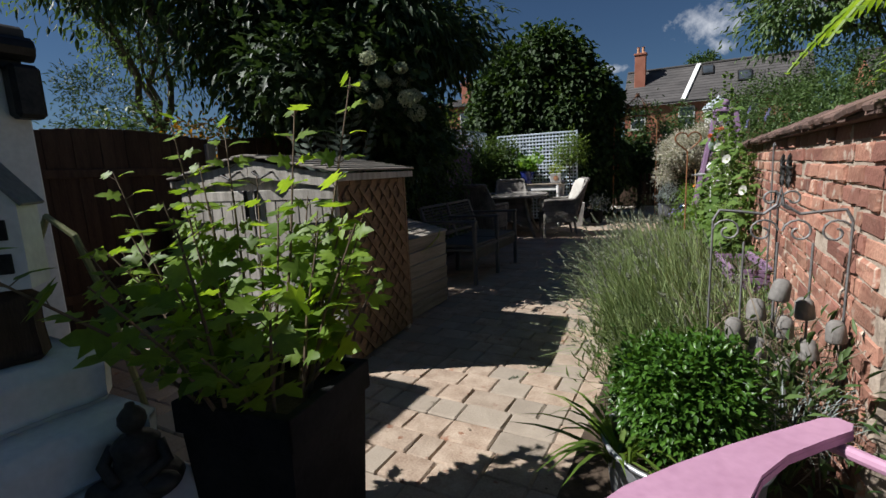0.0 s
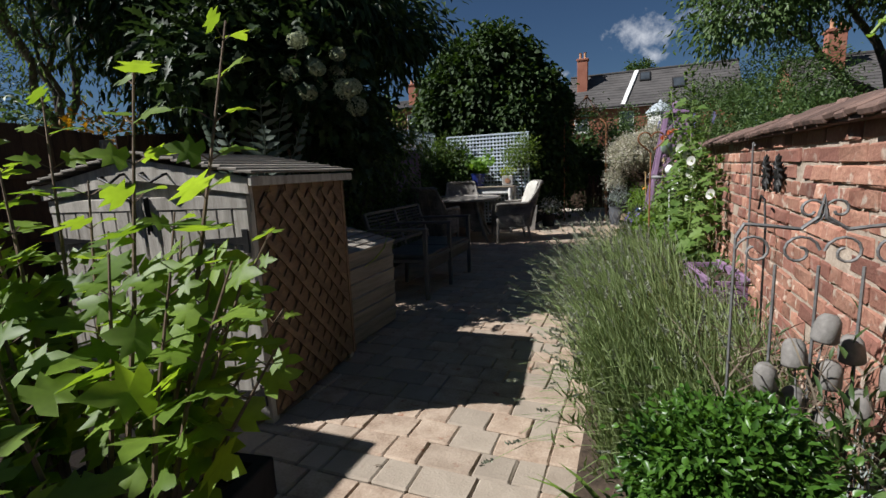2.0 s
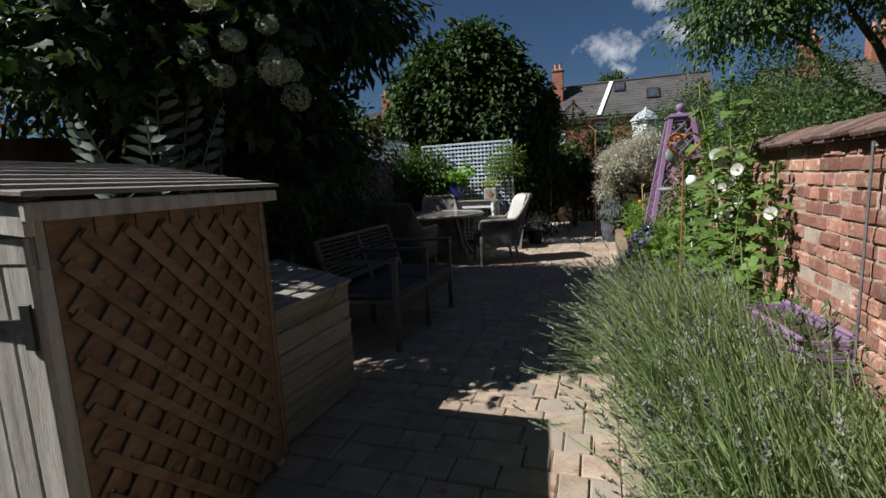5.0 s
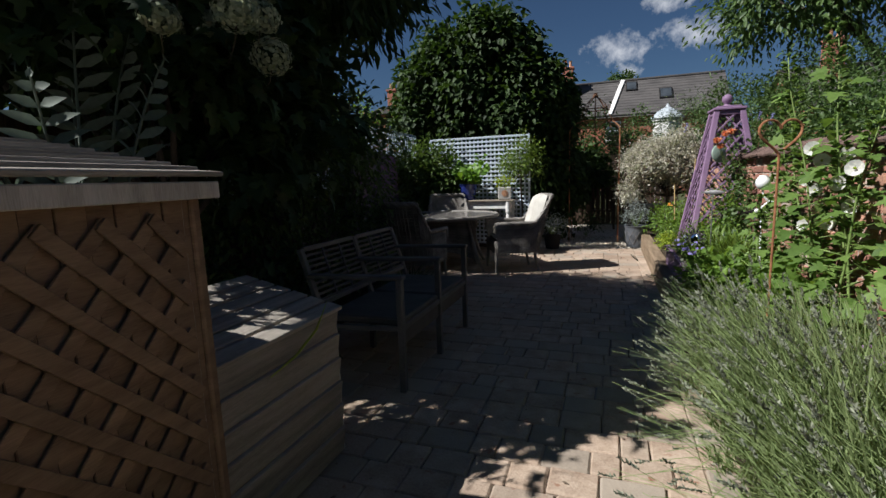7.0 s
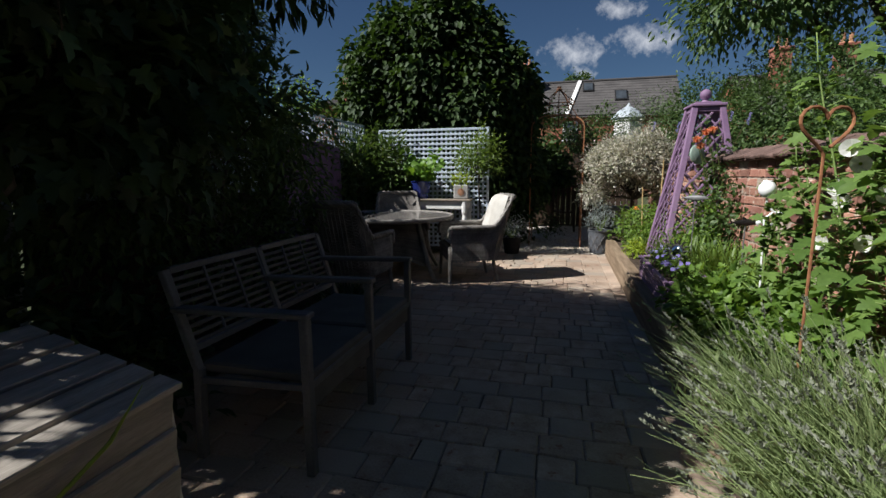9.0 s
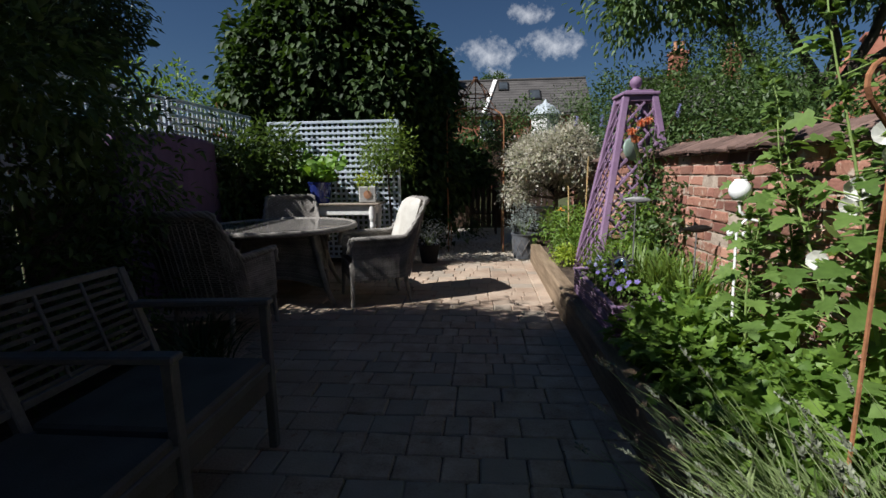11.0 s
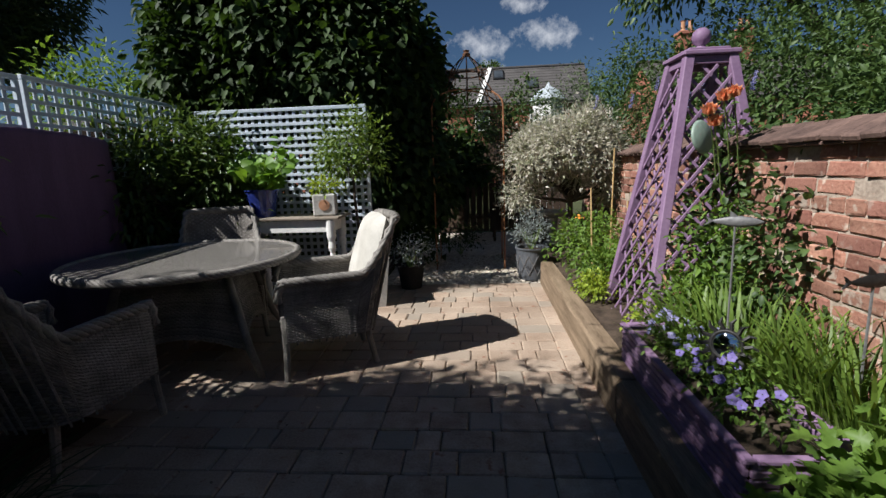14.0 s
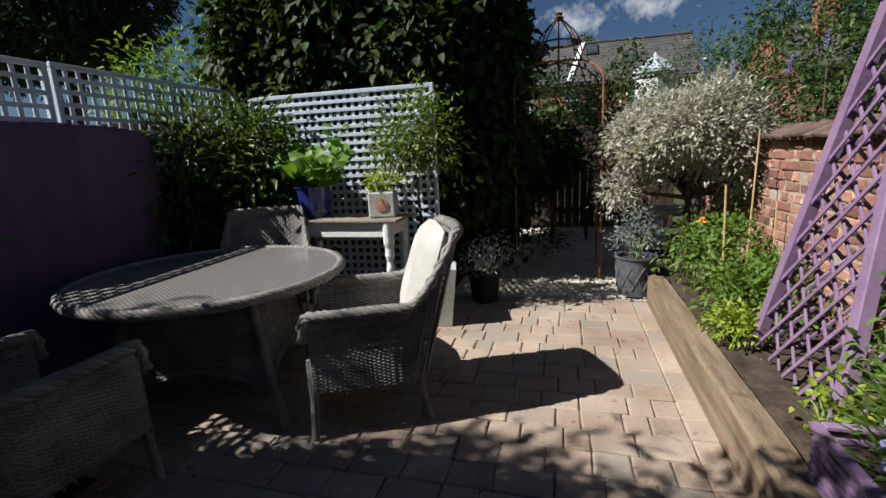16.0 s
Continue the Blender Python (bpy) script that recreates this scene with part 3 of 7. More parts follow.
house("brick_house", "distant brick house row with chimney pots", pose(-32.0, 37.0, 0), 12.5, 6.0, 4.6, 5.7, M_HOUSEBRICK, [], [(11.4, 0.5, 0.7, 1.0)])

# white rendered house behind and beside the start
M_RENDER = surf("white_render", (0.62, 0.62, 0.60), (0.78, 0.78, 0.76), 3, 0.85, 0.35, 40)
home = thing("white_house", "white rendered house with black gutters", "house", pose(0, 0, 0))
# out of view; height set so its shadow edge falls on paving and shrub
part("wall", Shape().box((-4.3, -2.1, 1.6), (3.5, 6.0, 3.2), 0.01), M_RENDER, home)
part("wall", Shape().box((-3.67, 1.615, 0.99), (1.5, 1.43, 1.98), 0.01), M_RENDER, home)
# tall unseen block added behind the start to cut down sky light
part("wall", Shape().box((2.4, -4.6, 3.5), (9.0, 1.5, 7.0), 0.01), M_RENDER, home)
part("roof", Shape().box((-3.67, 1.62, 2.01), (1.58, 1.46, 0.06), 0.02), M_SLATE, home)

# ---- bin store ----
def bin_store():
    t = thing("bin_store", "weathered pine bin store with double doors, hinges and trellis side", "bin store", pose(-1.775, 3.29, 0, 0, 0, 6.5))
    W, D, EV, RD = 1.26, 0.915, 1.225, 1.36
    # body: side and back walls of boards
    for k in range(14):
        part("side_board", Shape().box((-0.012 - 0.003 * (k % 2), 0.035 + D / 14 * (k + 0.5), 0.03 + (EV - 0.05) / 2), (0.016, D / 14 - 0.001, EV - 0.05), 0.002), M_RAWWOOD, t, "orange-brown side board" if k == 0 else "")
    s = Shape().box((-W + 0.012, D / 2, EV / 2), (0.018, D, EV - 0.04)).box((-W / 2, D, EV / 2), (W, 0.018, EV - 0.04))
    part("back_panel", s, M_RAWWOOD, t)
    for x, y in ((-0.035, 0.03), (-0.035, D - 0.03), (-W + 0.035, 0.03), (-W + 0.035, D - 0.03)):
        part("post", Shape().box((x, y, EV / 2), (0.055, 0.055, EV), 0.004), M_BIN, t)
    # diagonal lattice on the side
    z0, z1, y0, y1, step = 0.05, EV - 0.06, 0.06, D - 0.05, 0.092
    for sg, x in ((1, 0.004), (-1, 0.011)):
        k = -20
        while k < 40:
            c = k * step * 1.414
            pts = []
            for y in (y0, y1):
                z = z0 + sg * (y - y0) + c
                pts.append((y, z))
            (ya, za), (yb, zb) = pts
            if za > zb:
                (ya, za), (yb, zb) = (yb, zb), (ya, za)
            k += 1
            if zb <= z0 + 0.03 or za >= z1 - 0.03:
                continue
            if za < z0:
                ya, za = ya + (yb - ya) * (z0 - za) / (zb - za), z0
            if zb > z1:
                yb, zb = ya + (yb - ya) * (z1 - za) / (zb - za), z1
            part("slat", Shape().beam((x, ya, za), (x, yb, zb), 0.007, 0.034, 0.002, (0, -sg * 0.7, 0.7)), M_RAWWOOD, t)
    # front: fascia and two board doors
    for sg in (-1, 1):
        s = Shape()
        xo = -W / 2 + sg * (W / 2 + 0.02)
        xm = -W / 2 + sg * 0.003
        s.add([(xm, -0.03, RD - 0.105), (xo, -0.03, EV - 0.055), (xo, -0.03, EV + 0.02), (xm, -0.03, RD + 0.0), (xm, -0.005, RD - 0.105), (xo, -0.005, EV - 0.055), (xo, -0.005, EV + 0.02), (xm, -0.005, RD + 0.0)],
              [(0, 1, 2, 3), (7, 6, 5, 4), (0, 4, 5, 1), (1, 5, 6, 2), (2, 6, 7, 3), (3, 7, 4, 0)])
        part("fascia", s, M_BIN, t)
        part("gable_panel", Shape().add([(-W / 2, 0.006, EV - 0.14), (-W / 2 + sg * W / 2, 0.006, EV - 0.14), (-W / 2 + sg * W / 2, 0.006, EV - 0.02), (-W / 2, 0.006, RD - 0.01), (-W / 2, 0.02, EV - 0.14), (-W / 2 + sg * W / 2, 0.02, EV - 0.14), (-W / 2 + sg * W / 2, 0.02, EV - 0.02), (-W / 2, 0.02, RD - 0.01)], [(0, 1, 2, 3), (7, 6, 5, 4), (0, 4, 5, 1), (1, 5, 6, 2), (2, 6, 7, 3), (3, 7, 4, 0)]), M_BIN, t)
        part("rail", Shape().box((-W / 2 + sg * W / 4, -0.010, EV - 0.09), (W / 2 - 0.01, 0.016, 0.065), 0.003), M_BIN, t)
        door = part("door", Shape().box((-W / 2 + sg * W / 4, 0.018, 0.30), (W / 2 - 0.06, 0.02, 0.09)).box((-W / 2 + sg * W / 4, 0.018, 0.9), (W / 2 - 0.06, 0.02, 0.09)), M_BIN, t)
        n = 7
        for k in range(n):
            x = -W / 2 + sg * (0.006 + (W / 2 - 0.012) * (k + 0.5) / n)
            h = EV - 0.145 - 0.01
            part("plank", Shape().box((x, -0.004 - 0.002 * R.random(), 0.035 + h / 2), ((W / 2 - 0.012) / n - 0.004, 0.019, h), 0.004), M_BIN, door)
        for z in (0.95, 0.17):
            h = part("hinge", Shape().box((-W / 2 + sg * (W / 2 - 0.03), -0.022, z), (0.035, 0.008, 0.115), 0.003).add(
                [(-W / 2 + sg * (W / 2 - 0.04), -0.026, z + 0.02), (-W / 2 + sg * (W / 2 - 0.04), -0.026, z - 0.02), (-W / 2 + sg * (W / 2 - 0.29), -0.026, z - 0.006), (-W / 2 + sg * (W / 2 - 0.29), -0.026, z + 0.006),
                 (-W / 2 + sg * (W / 2 - 0.04), -0.016, z + 0.02), (-W / 2 + sg * (W / 2 - 0.04), -0.016, z - 0.02), (-W / 2 + sg * (W / 2 - 0.29), -0.016, z - 0.006), (-W / 2 + sg * (W / 2 - 0.29), -0.016, z + 0.006)],
                [(0, 1, 2, 3), (7, 6, 5, 4), (0, 4, 5, 1), (1, 5, 6, 2), (2, 6, 7, 3), (3, 7, 4, 0)]), M_IRON, door, "black iron strap hinge")
        part("bolt", Shape().box((-W / 2 + sg * 0.045, -0.022, EV - 0.14), (0.022, 0.012, 0.17), 0.003).tube([(-W / 2 + sg * 0.045, -0.034, EV - 0.06), (-W / 2 + sg * 0.045, -0.034, EV - 0.24)], 0.006), M_IRON, door, "black tower bolt")
        part("handle", Shape().tube([(-W / 2 + sg * 0.06, -0.03, RD - 0.07), (-W / 2 + sg * 0.06, -0.055, RD - 0.075), (-W / 2 + sg * 0.13, -0.06, RD - 0.115), (-W / 2 + sg * 0.2, -0.055, RD - 0.085), (-W / 2 + sg * 0.2, -0.03, RD - 0.08)], 0.007), M_IRON, t, "black pull handle")
    # roof: two slopes of overlapping boards
    for sg in (-1, 1):
        n = 8
        for k in range(n):
            u0, u1 = k / n, (k + 1) / n + 0.03
            x0, x1 = -W / 2 + sg * (W / 2 + 0.055) * u0, -W / 2 + sg * (W / 2 + 0.055) * min(u1, 1.02)
            za, zb = RD + 0.03 - (RD - EV - 0.005) * u0 + 0.0, RD + 0.03 - (RD - EV - 0.005) * u1 + 0.012
            part("roof_board", Shape().beam(((x0 + x1) / 2, -0.055, (za + zb) / 2), ((x0 + x1) / 2, D + 0.05, (za + zb) / 2), abs(x1 - x0), 0.014, 0.003, Vector((-(zb - za) , 0, (x1 - x0) )).normalized() * sg), M_BINROOF, t)
        xe = -W / 2 + sg * (W / 2 + 0.045)
        part("eave_board", Shape().box((xe, D / 2, EV + 0.002), (0.02, D + 0.09, 0.045), 0.003), M_BIN, t)
    return t


bin_store()


def deck_box():
    t = thing("deck_box", "pine garden storage box with a slatted sloping lid", "storage box", pose(-1.955, 4.275, 0))
    W, D, F, B = 0.68, 0.47, 0.66, 0.77
    n = 6
    for k in range(n):
        z = 0.02 + F / n * (k + 0.5)
        mm = Matrix.Translation((0, W / 2, z)) @ Matrix.Rotation(radians(9), 4, "Y")
        part("front_board", Shape().box((0, 0, 0), (0.018, W, F / n + 0.012), 0.003, mm), M_BINROOF, t)
        mm = Matrix.Translation((-D / 2, W, z)) @ Matrix.Rotation(radians(5), 4, "X")
        part("end_board", Shape().box((0, 0, 0), (D, 0.018, F / n + 0.012), 0.003, mm), M_BIN, t)
        part("end_board", Shape().box((-D / 2, 0.0, z), (D, 0.018, F / n - 0.004), 0.003), M_BIN, t)
    part("back_panel", Shape().box((-D, W / 2, B / 2), (0.018, W, B - 0.03)), M_BIN, t)
    for y in (0.03, W - 0.02):
        part("cleat", Shape().beam((0.0, y, F - 0.01), (-D, y, B - 0.01), 0.03, 0.04), M_BIN, t)
    a = math.atan2(B - F, D)
    for k in range(6):
        u = -0.03 + 0.089 * (k + 0.5)
        part("lid_slat", Shape().box((0, 0, 0), (0.076, W + 0.05, 0.018), 0.003, Matrix.Translation((-u, W / 2, F + 0.03 + u * (B - F) / D)) @ Matrix.Rotation(a, 4, "Y")), M_BINROOF, t)


deck_box()

# ---- metal bench with a middle arm ----
def bench():
    t = thing("garden_bench", "charcoal metal two-seat garden bench with a middle arm", "bench", pose(-1.94, 5.60, 0))
    L = 1.26
    for y in (0, L / 2, L):
        s = Shape()
        s.beam((0, y, 0), (0.0, y, 0.68), 0.038, 0.040, 0.004, (0, 1, 0))
        part("leg", s, M_BENCH, t)
        s = Shape().beam((-0.54, y, 0), (-0.52, y, 0.42), 0.038, 0.042, 0.004, (0, 1, 0)).beam((-0.52, y, 0.40), (-0.66, y, 0.84), 0.034, 0.038, 0.004, (0, 1, 0))
        part("leg", s, M_BENCH, t)
        part("arm", Shape().beam((0.03, y, 0.69), (-0.62, y, 0.675), 0.06, 0.026, 0.006), M_BENCH, t)
        part("side_rail", Shape().beam((0, y, 0.385), (-0.54, y, 0.365), 0.02, 0.03, 0.003), M_BENCH, t)
    part("front_rail", Shape().beam((0, -0.01, 0.39), (0, L + 0.01, 0.39), 0.03, 0.035, 0.004), M_BENCH, t)
    for k in range(2):
        y0, y1 = k * L / 2 + 0.02, (k + 1) * L / 2 - 0.02
        part("seat", Shape().box((-0.26, (y0 + y1) / 2, 0.415), (0.53, y1 - y0, 0.05), 0.018), M_SEATCLOTH, t, "dark grey mesh seat panel")
        b = part("top_rail", Shape().beam((-0.655, y0, 0.835), (-0.655, y1, 0.835), 0.02, 0.03), M_BENCH, t)
        part("back_rail", Shape().beam((-0.545, y0, 0.50), (-0.545, y1, 0.50), 0.02, 0.03), M_BENCH, t)
        part("seat_apron", Shape().box((-0.006, (y0 + y1) / 2, 0.33), (0.02, y1 - y0, 0.10), 0.004), M_SEATCLOTH, t)
        for j in range(9):
            z = 0.52 + 0.034 * j
            x = -0.552 - 0.11 * (z - 0.5) / 0.335
            part("slat", Shape().beam((x, y0, z), (x, y1, z), 0.010, 0.018, 0.003), M_SEATCLOTH, b)
        for y in (y0, (y0 * 2 + y1) / 3, (y0 + y1 * 2) / 3, y1):
            part("stile", Shape().beam((-0.545, y, 0.49), (-0.657, y, 0.84), 0.014, 0.014), M_BENCH, b)


bench()

# ---- wicker table and chairs ----
M_RATTANDARK = surf("dark_rattan", (0.085, 0.075, 0.065), (0.19, 0.17, 0.15), 8, 0.6, 0.5, 120)


def weave(s, path, z0, z1, rows, r, turns=True, pitch=0.03):
    """Wicker: uprights along a path of x, y and strands winding in and out between heights that z0 and z1 give at a share of the path."""
    n = len(path)
    for k in range(rows):
        pts = []
        for i, (x, y) in enumerate(path):
            u = i / (n - 1)
            lo, hi = z0(u), z1(u)
            a, b = path[max(i - 1, 0)], path[min(i + 1, n - 1)]
            dx, dy = b[0] - a[0], b[1] - a[1]
            ln = math.hypot(dx, dy) or 1
            o = 0.55 * r * (1 if (i + k) % 2 else -1)
            pts.append((x - dy / ln * o, y + dx / ln * o, lo + (hi - lo) * (k + 0.5) / rows))
        s.tube(pts, r, 4)


def trace(ctrl, step):
    """Points at even steps along a smooth line through the corners ctrl (x, y)."""
    c = [Vector((*p, 0)) for p in ctrl]
    dense = []
    for i in range(len(c) - 1):
        p0, p1, p2, p3 = c[max(i - 1, 0)], c[i], c[i + 1], c[min(i + 2, len(c) - 1)]
        for k in range(12):
            t = k / 12
            dense.append(0.5 * (2 * p1 + (p2 - p0) * t + (2 * p0 - 5 * p1 + 4 * p2 - p3) * t * t + (3 * p1 - p0 - 3 * p2 + p3) * t ** 3))
    dense.append(c[-1])
    out, acc = [dense[0]], 0.0
    for a, b in zip(dense, dense[1:]):
        acc += (b - a).length
        if acc >= step:
            out.append(b)
            acc = 0.0
    out.append(dense[-1])
    return [(p.x, p.y) for p in out]


def braid(s, pts, r, twist=26.0):
    """Five strands wound round a line."""
    pts = [Vector(p) for p in pts]
    length = [0.0]
    for a, b in zip(pts, pts[1:]):
        length.append(length[-1] + (b - a).length)
    for k in range(5):
        line = []
        for i, p in enumerate(pts):
            d = (pts[min(i + 1, len(pts) - 1)] - pts[max(i - 1, 0)]).normalized()
            u = d.cross(Vector((0.3, 0.2, 1))).normalized()
            w = d.cross(u)
            a = length[i] * twist + k * math.tau / 5
            line.append(p + (u * math.cos(a) + w * math.sin(a)) * r * 0.62)
        s.tube(line, r * 0.50, 5)


def wicker_chair(m, cushion, label):
    """Faces +x; the back at -x."""
    t = thing("wicker_chair", label, "chair", m, "wicker chairs round the table")
    back = [(0.27, -0.31), (0.03, -0.315), (-0.20, -0.31), (-0.29, -0.23), (-0.315, 0.0), (-0.29, 0.23), (-0.20, 0.31), (0.03, 0.315), (0.27, 0.31)]
    path = trace(back, 0.019)
    n = len(path) - 1

    def top(u):
        e = abs(u - 0.5) * 2
        return 0.63 + 0.34 * (1 - min(1.0, max(0.0, (e - 0.32) / 0.15))) ** 1.2 if e > 0.32 else 0.97

    lean = lambda z: -0.19 * max(0.0, (z - 0.42)) / 0.55
    s = Shape()
    weave(s, path, lambda u: 0.26, top, 44, 0.0078)
    for i in range(0, n + 1, 2):
        x, y = path[i]
        s.tube([(x, y, 0.24), (x, y, top(i / n))], 0.006, 4)
    s.v = [(x + (lean(z) if x < 0.1 else lean(z) * max(0.0, (0.26 - x) / 0.16) if x < 0.26 else 0), y, z) for x, y, z in s.v]
    part("weave", s, M_RATTAN, t, "woven strands")
    s = Shape()
    lv = []
    for i, (x, y) in enumerate(path):
        for z in (0.26, 0.44, 0.62, max(0.63, top(i / n) - 0.01)):
            z = min(z, top(i / n) - 0.005)
            for o in (0.0, 0.006):
                lx = x + (lean(z) if x < 0.1 else lean(z) * max(0.0, (0.26 - x) / 0.16) if x < 0.26 else 0)
                lv.append((lx + (o if x < -0.15 else 0), y * (1 - o * 2.5), z))
    lf = []
    for i in range(len(path) - 1):
        for j in range(3):
            for o in (0, 1):
                q = (i * 8 + j * 2 + o, (i + 1) * 8 + j * 2 + o, (i + 1) * 8 + j * 2 + 2 + o, i * 8 + j * 2 + 2 + o)
                lf.append(q if o else q[::-1])
    part("shell", s.add(lv, lf), M_RATTANDARK, t, "dark woven inner shell")
    s = Shape()
    rim = []
    for i, (x, y) in enumerate(path):
        z = top(i / n) + 0.01
        rim.append((x + (lean(z) if x < 0.1 else lean(z) * max(0.0, (0.26 - x) / 0.16)), y, z))
    rim = [(0.30, rim[0][1], 0.52)] + [(0.29, rim[0][1], 0.60)] + rim + [(0.29, rim[-1][1], 0.60), (0.30, rim[-1][1], 0.52)]
    braid(s, rim, 0.029, 32)
    part("rolled_rim", s, M_RATTAN, t, "thick braided arm and back rim", True)
    s = Shape()
    front = [(0.285, -0.29 + 0.58 * i / 22) for i in range(23)]
    weave(s, front, lambda u: 0.26, lambda u: 0.40, 8, 0.010)
    part("apron", s, M_RATTAN, t)
    part("seat", Shape().box((0.0, 0, 0.385), (0.56, 0.58, 0.04), 0.012), M_RATTAN, t)
    for x, y in ((0.27, -0.28), (0.27, 0.28), (-0.24, -0.22), (-0.24, 0.22)):
        dx = -0.06 if x < 0 else 0.015
        part("leg", Shape().tube([(x, y, 0.42), (x + dx * 0.3, y, 0.2), (x + dx, y * 1.05, 0.0)], [0.024, 0.021, 0.019], 8), M_RATTAN, t)
    if cushion:
        def pillow(w, h, d, mm):
            s, n = Shape(), 10
            vs, fs = [], []
            for sg in (1, -1):
                for i in range(n + 1):
                    for j in range(n + 1):
                        u, v = i / n * 2 - 1, j / n * 2 - 1
                        b = ((1 - u ** 4) * (1 - v ** 4)) ** 0.5
                        vs.append((u * w / 2 * (1 - 0.05 * v * v), v * h / 2 * (1 - 0.05 * u * u), sg * d / 2 * b))
            k = (n + 1) ** 2
            for i in range(n):
                for j in range(n):
                    a = i * (n + 1) + j
                    q = (a, a + n + 1, a + n + 2, a + 1)
                    fs += [q, tuple(x + k for x in q[::-1])]
            return s.add(vs, fs, mm)

        tilt = Matrix.Rotation(radians(-108), 4, "Y")
        part("back_cushion", pillow(0.58, 0.52, 0.16, Matrix.Translation((-0.33, 0, 0.725)) @ tilt), M_CUSHION, t, "cream padded back cushion", True)
        part("seat_cushion", pillow(0.52, 0.54, 0.12, Matrix.Translation((0.0, 0, 0.455))), M_CUSHION, t, "cream seat cushion", True)
    return t


wicker_chair(pose(-2.05, 9.45, 0, 0, 0, 205), True, "grey wicker armchair with cream cushions facing the table")
wicker_chair(pose(-3.08, 10.0, 0, 0, 0, 297), False, "grey wicker armchair tucked in below the trellis")
wicker_chair(pose(-3.04, 8.40, 0, 0, 0, 88), False, "grey wicker armchair standing in deep shade")


def wicker_table():
    t = thing("wicker_table", "round grey wicker dining table with a glass top", "table", pose(-3.0, 9.47, 0, 0, 0, 14))
    a, b, h = 0.73, 0.72, 0.755
    el = lambda r, k, n: (a * r * math.cos(k * math.tau / n), b * r * math.sin(k * math.tau / n))
    n = 90
    part("tabletop", Shape().slab([el(0.985, k, n) for k in range(n)], h - 0.04, h - 0.012), M_TABLEWEAVE, t, "finely woven top")
    s = Shape()
    pts = [(*el(1.0, k, 160), h - 0.028) for k in range(161)]
    braid(s, pts, 0.027, 34)
    part("rim", s, M_RATTAN, t, "thick braided rim", True)
    s = Shape()
    for i in range(4):
        c = [(-0.37, -0.35), (0.37, -0.35), (0.37, 0.35), (-0.37, 0.35)]
        (x0, y0), (x1, y1) = c[i], c[(i + 1) % 4]
        w = Shape()
        path = [(x0 + (x1 - x0) * k / 26, y0 + (y1 - y0) * k / 26) for k in range(27)]
        fine = [(x0 + (x1 - x0) * k / 40, y0 + (y1 - y0) * k / 40) for k in range(41)]
        arch = lambda u: 0.16 + 0.10 * math.sin(math.pi * u)
        w.add([(x, y, z) for k, (x, y) in enumerate(path) for z in (arch(k / 26) + 0.01, h - 0.05)], [(2 * k, 2 * k + 2, 2 * k + 3, 2 * k + 1) for k in range(26)])
        wo = Shape()
        weave(wo, fine, arch, lambda u: h - 0.045, 40, 0.0072)
        for k in range(0, 27, 2):
            wo.tube([(*path[k], arch(k / 26)), (*path[k], h - 0.045)], 0.006, 4)
        for q in (w, wo):
            q.v = [(x * (1.16 - 0.34 * z / h), y * (1.16 - 0.34 * z / h), z) for x, y, z in q.v]
        panel = part("base_panel", w, M_RATTAN, t)
        tagged(part("weave", wo, M_RATTAN, panel), "", "", "", "stuff")
        part("leg", Shape().tube([(x0 * 1.42, y0 * 1.42, 0.0), (x0 * 1.20, y0 * 1.20, 0.18), (x0 * 0.83, y0 * 0.83, h - 0.04)], [0.022, 0.027, 0.027], 10), M_RATTAN, t, "", True)


M_TABLEWEAVE = surf("table_weave", (0.18, 0.16, 0.14), (0.32, 0.295, 0.26), 8, 0.6, 0.4, 130)
wn2, wl2 = M_TABLEWEAVE.node_tree.nodes, M_TABLEWEAVE.node_tree.links
wv = wn2.new("ShaderNodeTexChecker")
wv.inputs["Scale"].default_value = 75
wtc = wn2.new("ShaderNodeTexCoord")
wl2.new(wtc.outputs["Object"], wv.inputs["Vector"])
wv.inputs["Color1"].default_value, wv.inputs["Color2"].default_value = (0.27, 0.25, 0.225, 1), (0.12, 0.11, 0.10, 1)
wl2.new(wv.outputs[0], wn2["Principled BSDF"].inputs["Base Color"])
wn2["Principled BSDF"].inputs["Coat Weight"].default_value, wn2["Principled BSDF"].inputs["Coat Roughness"].default_value = 1.0, 0.07
wicker_table()

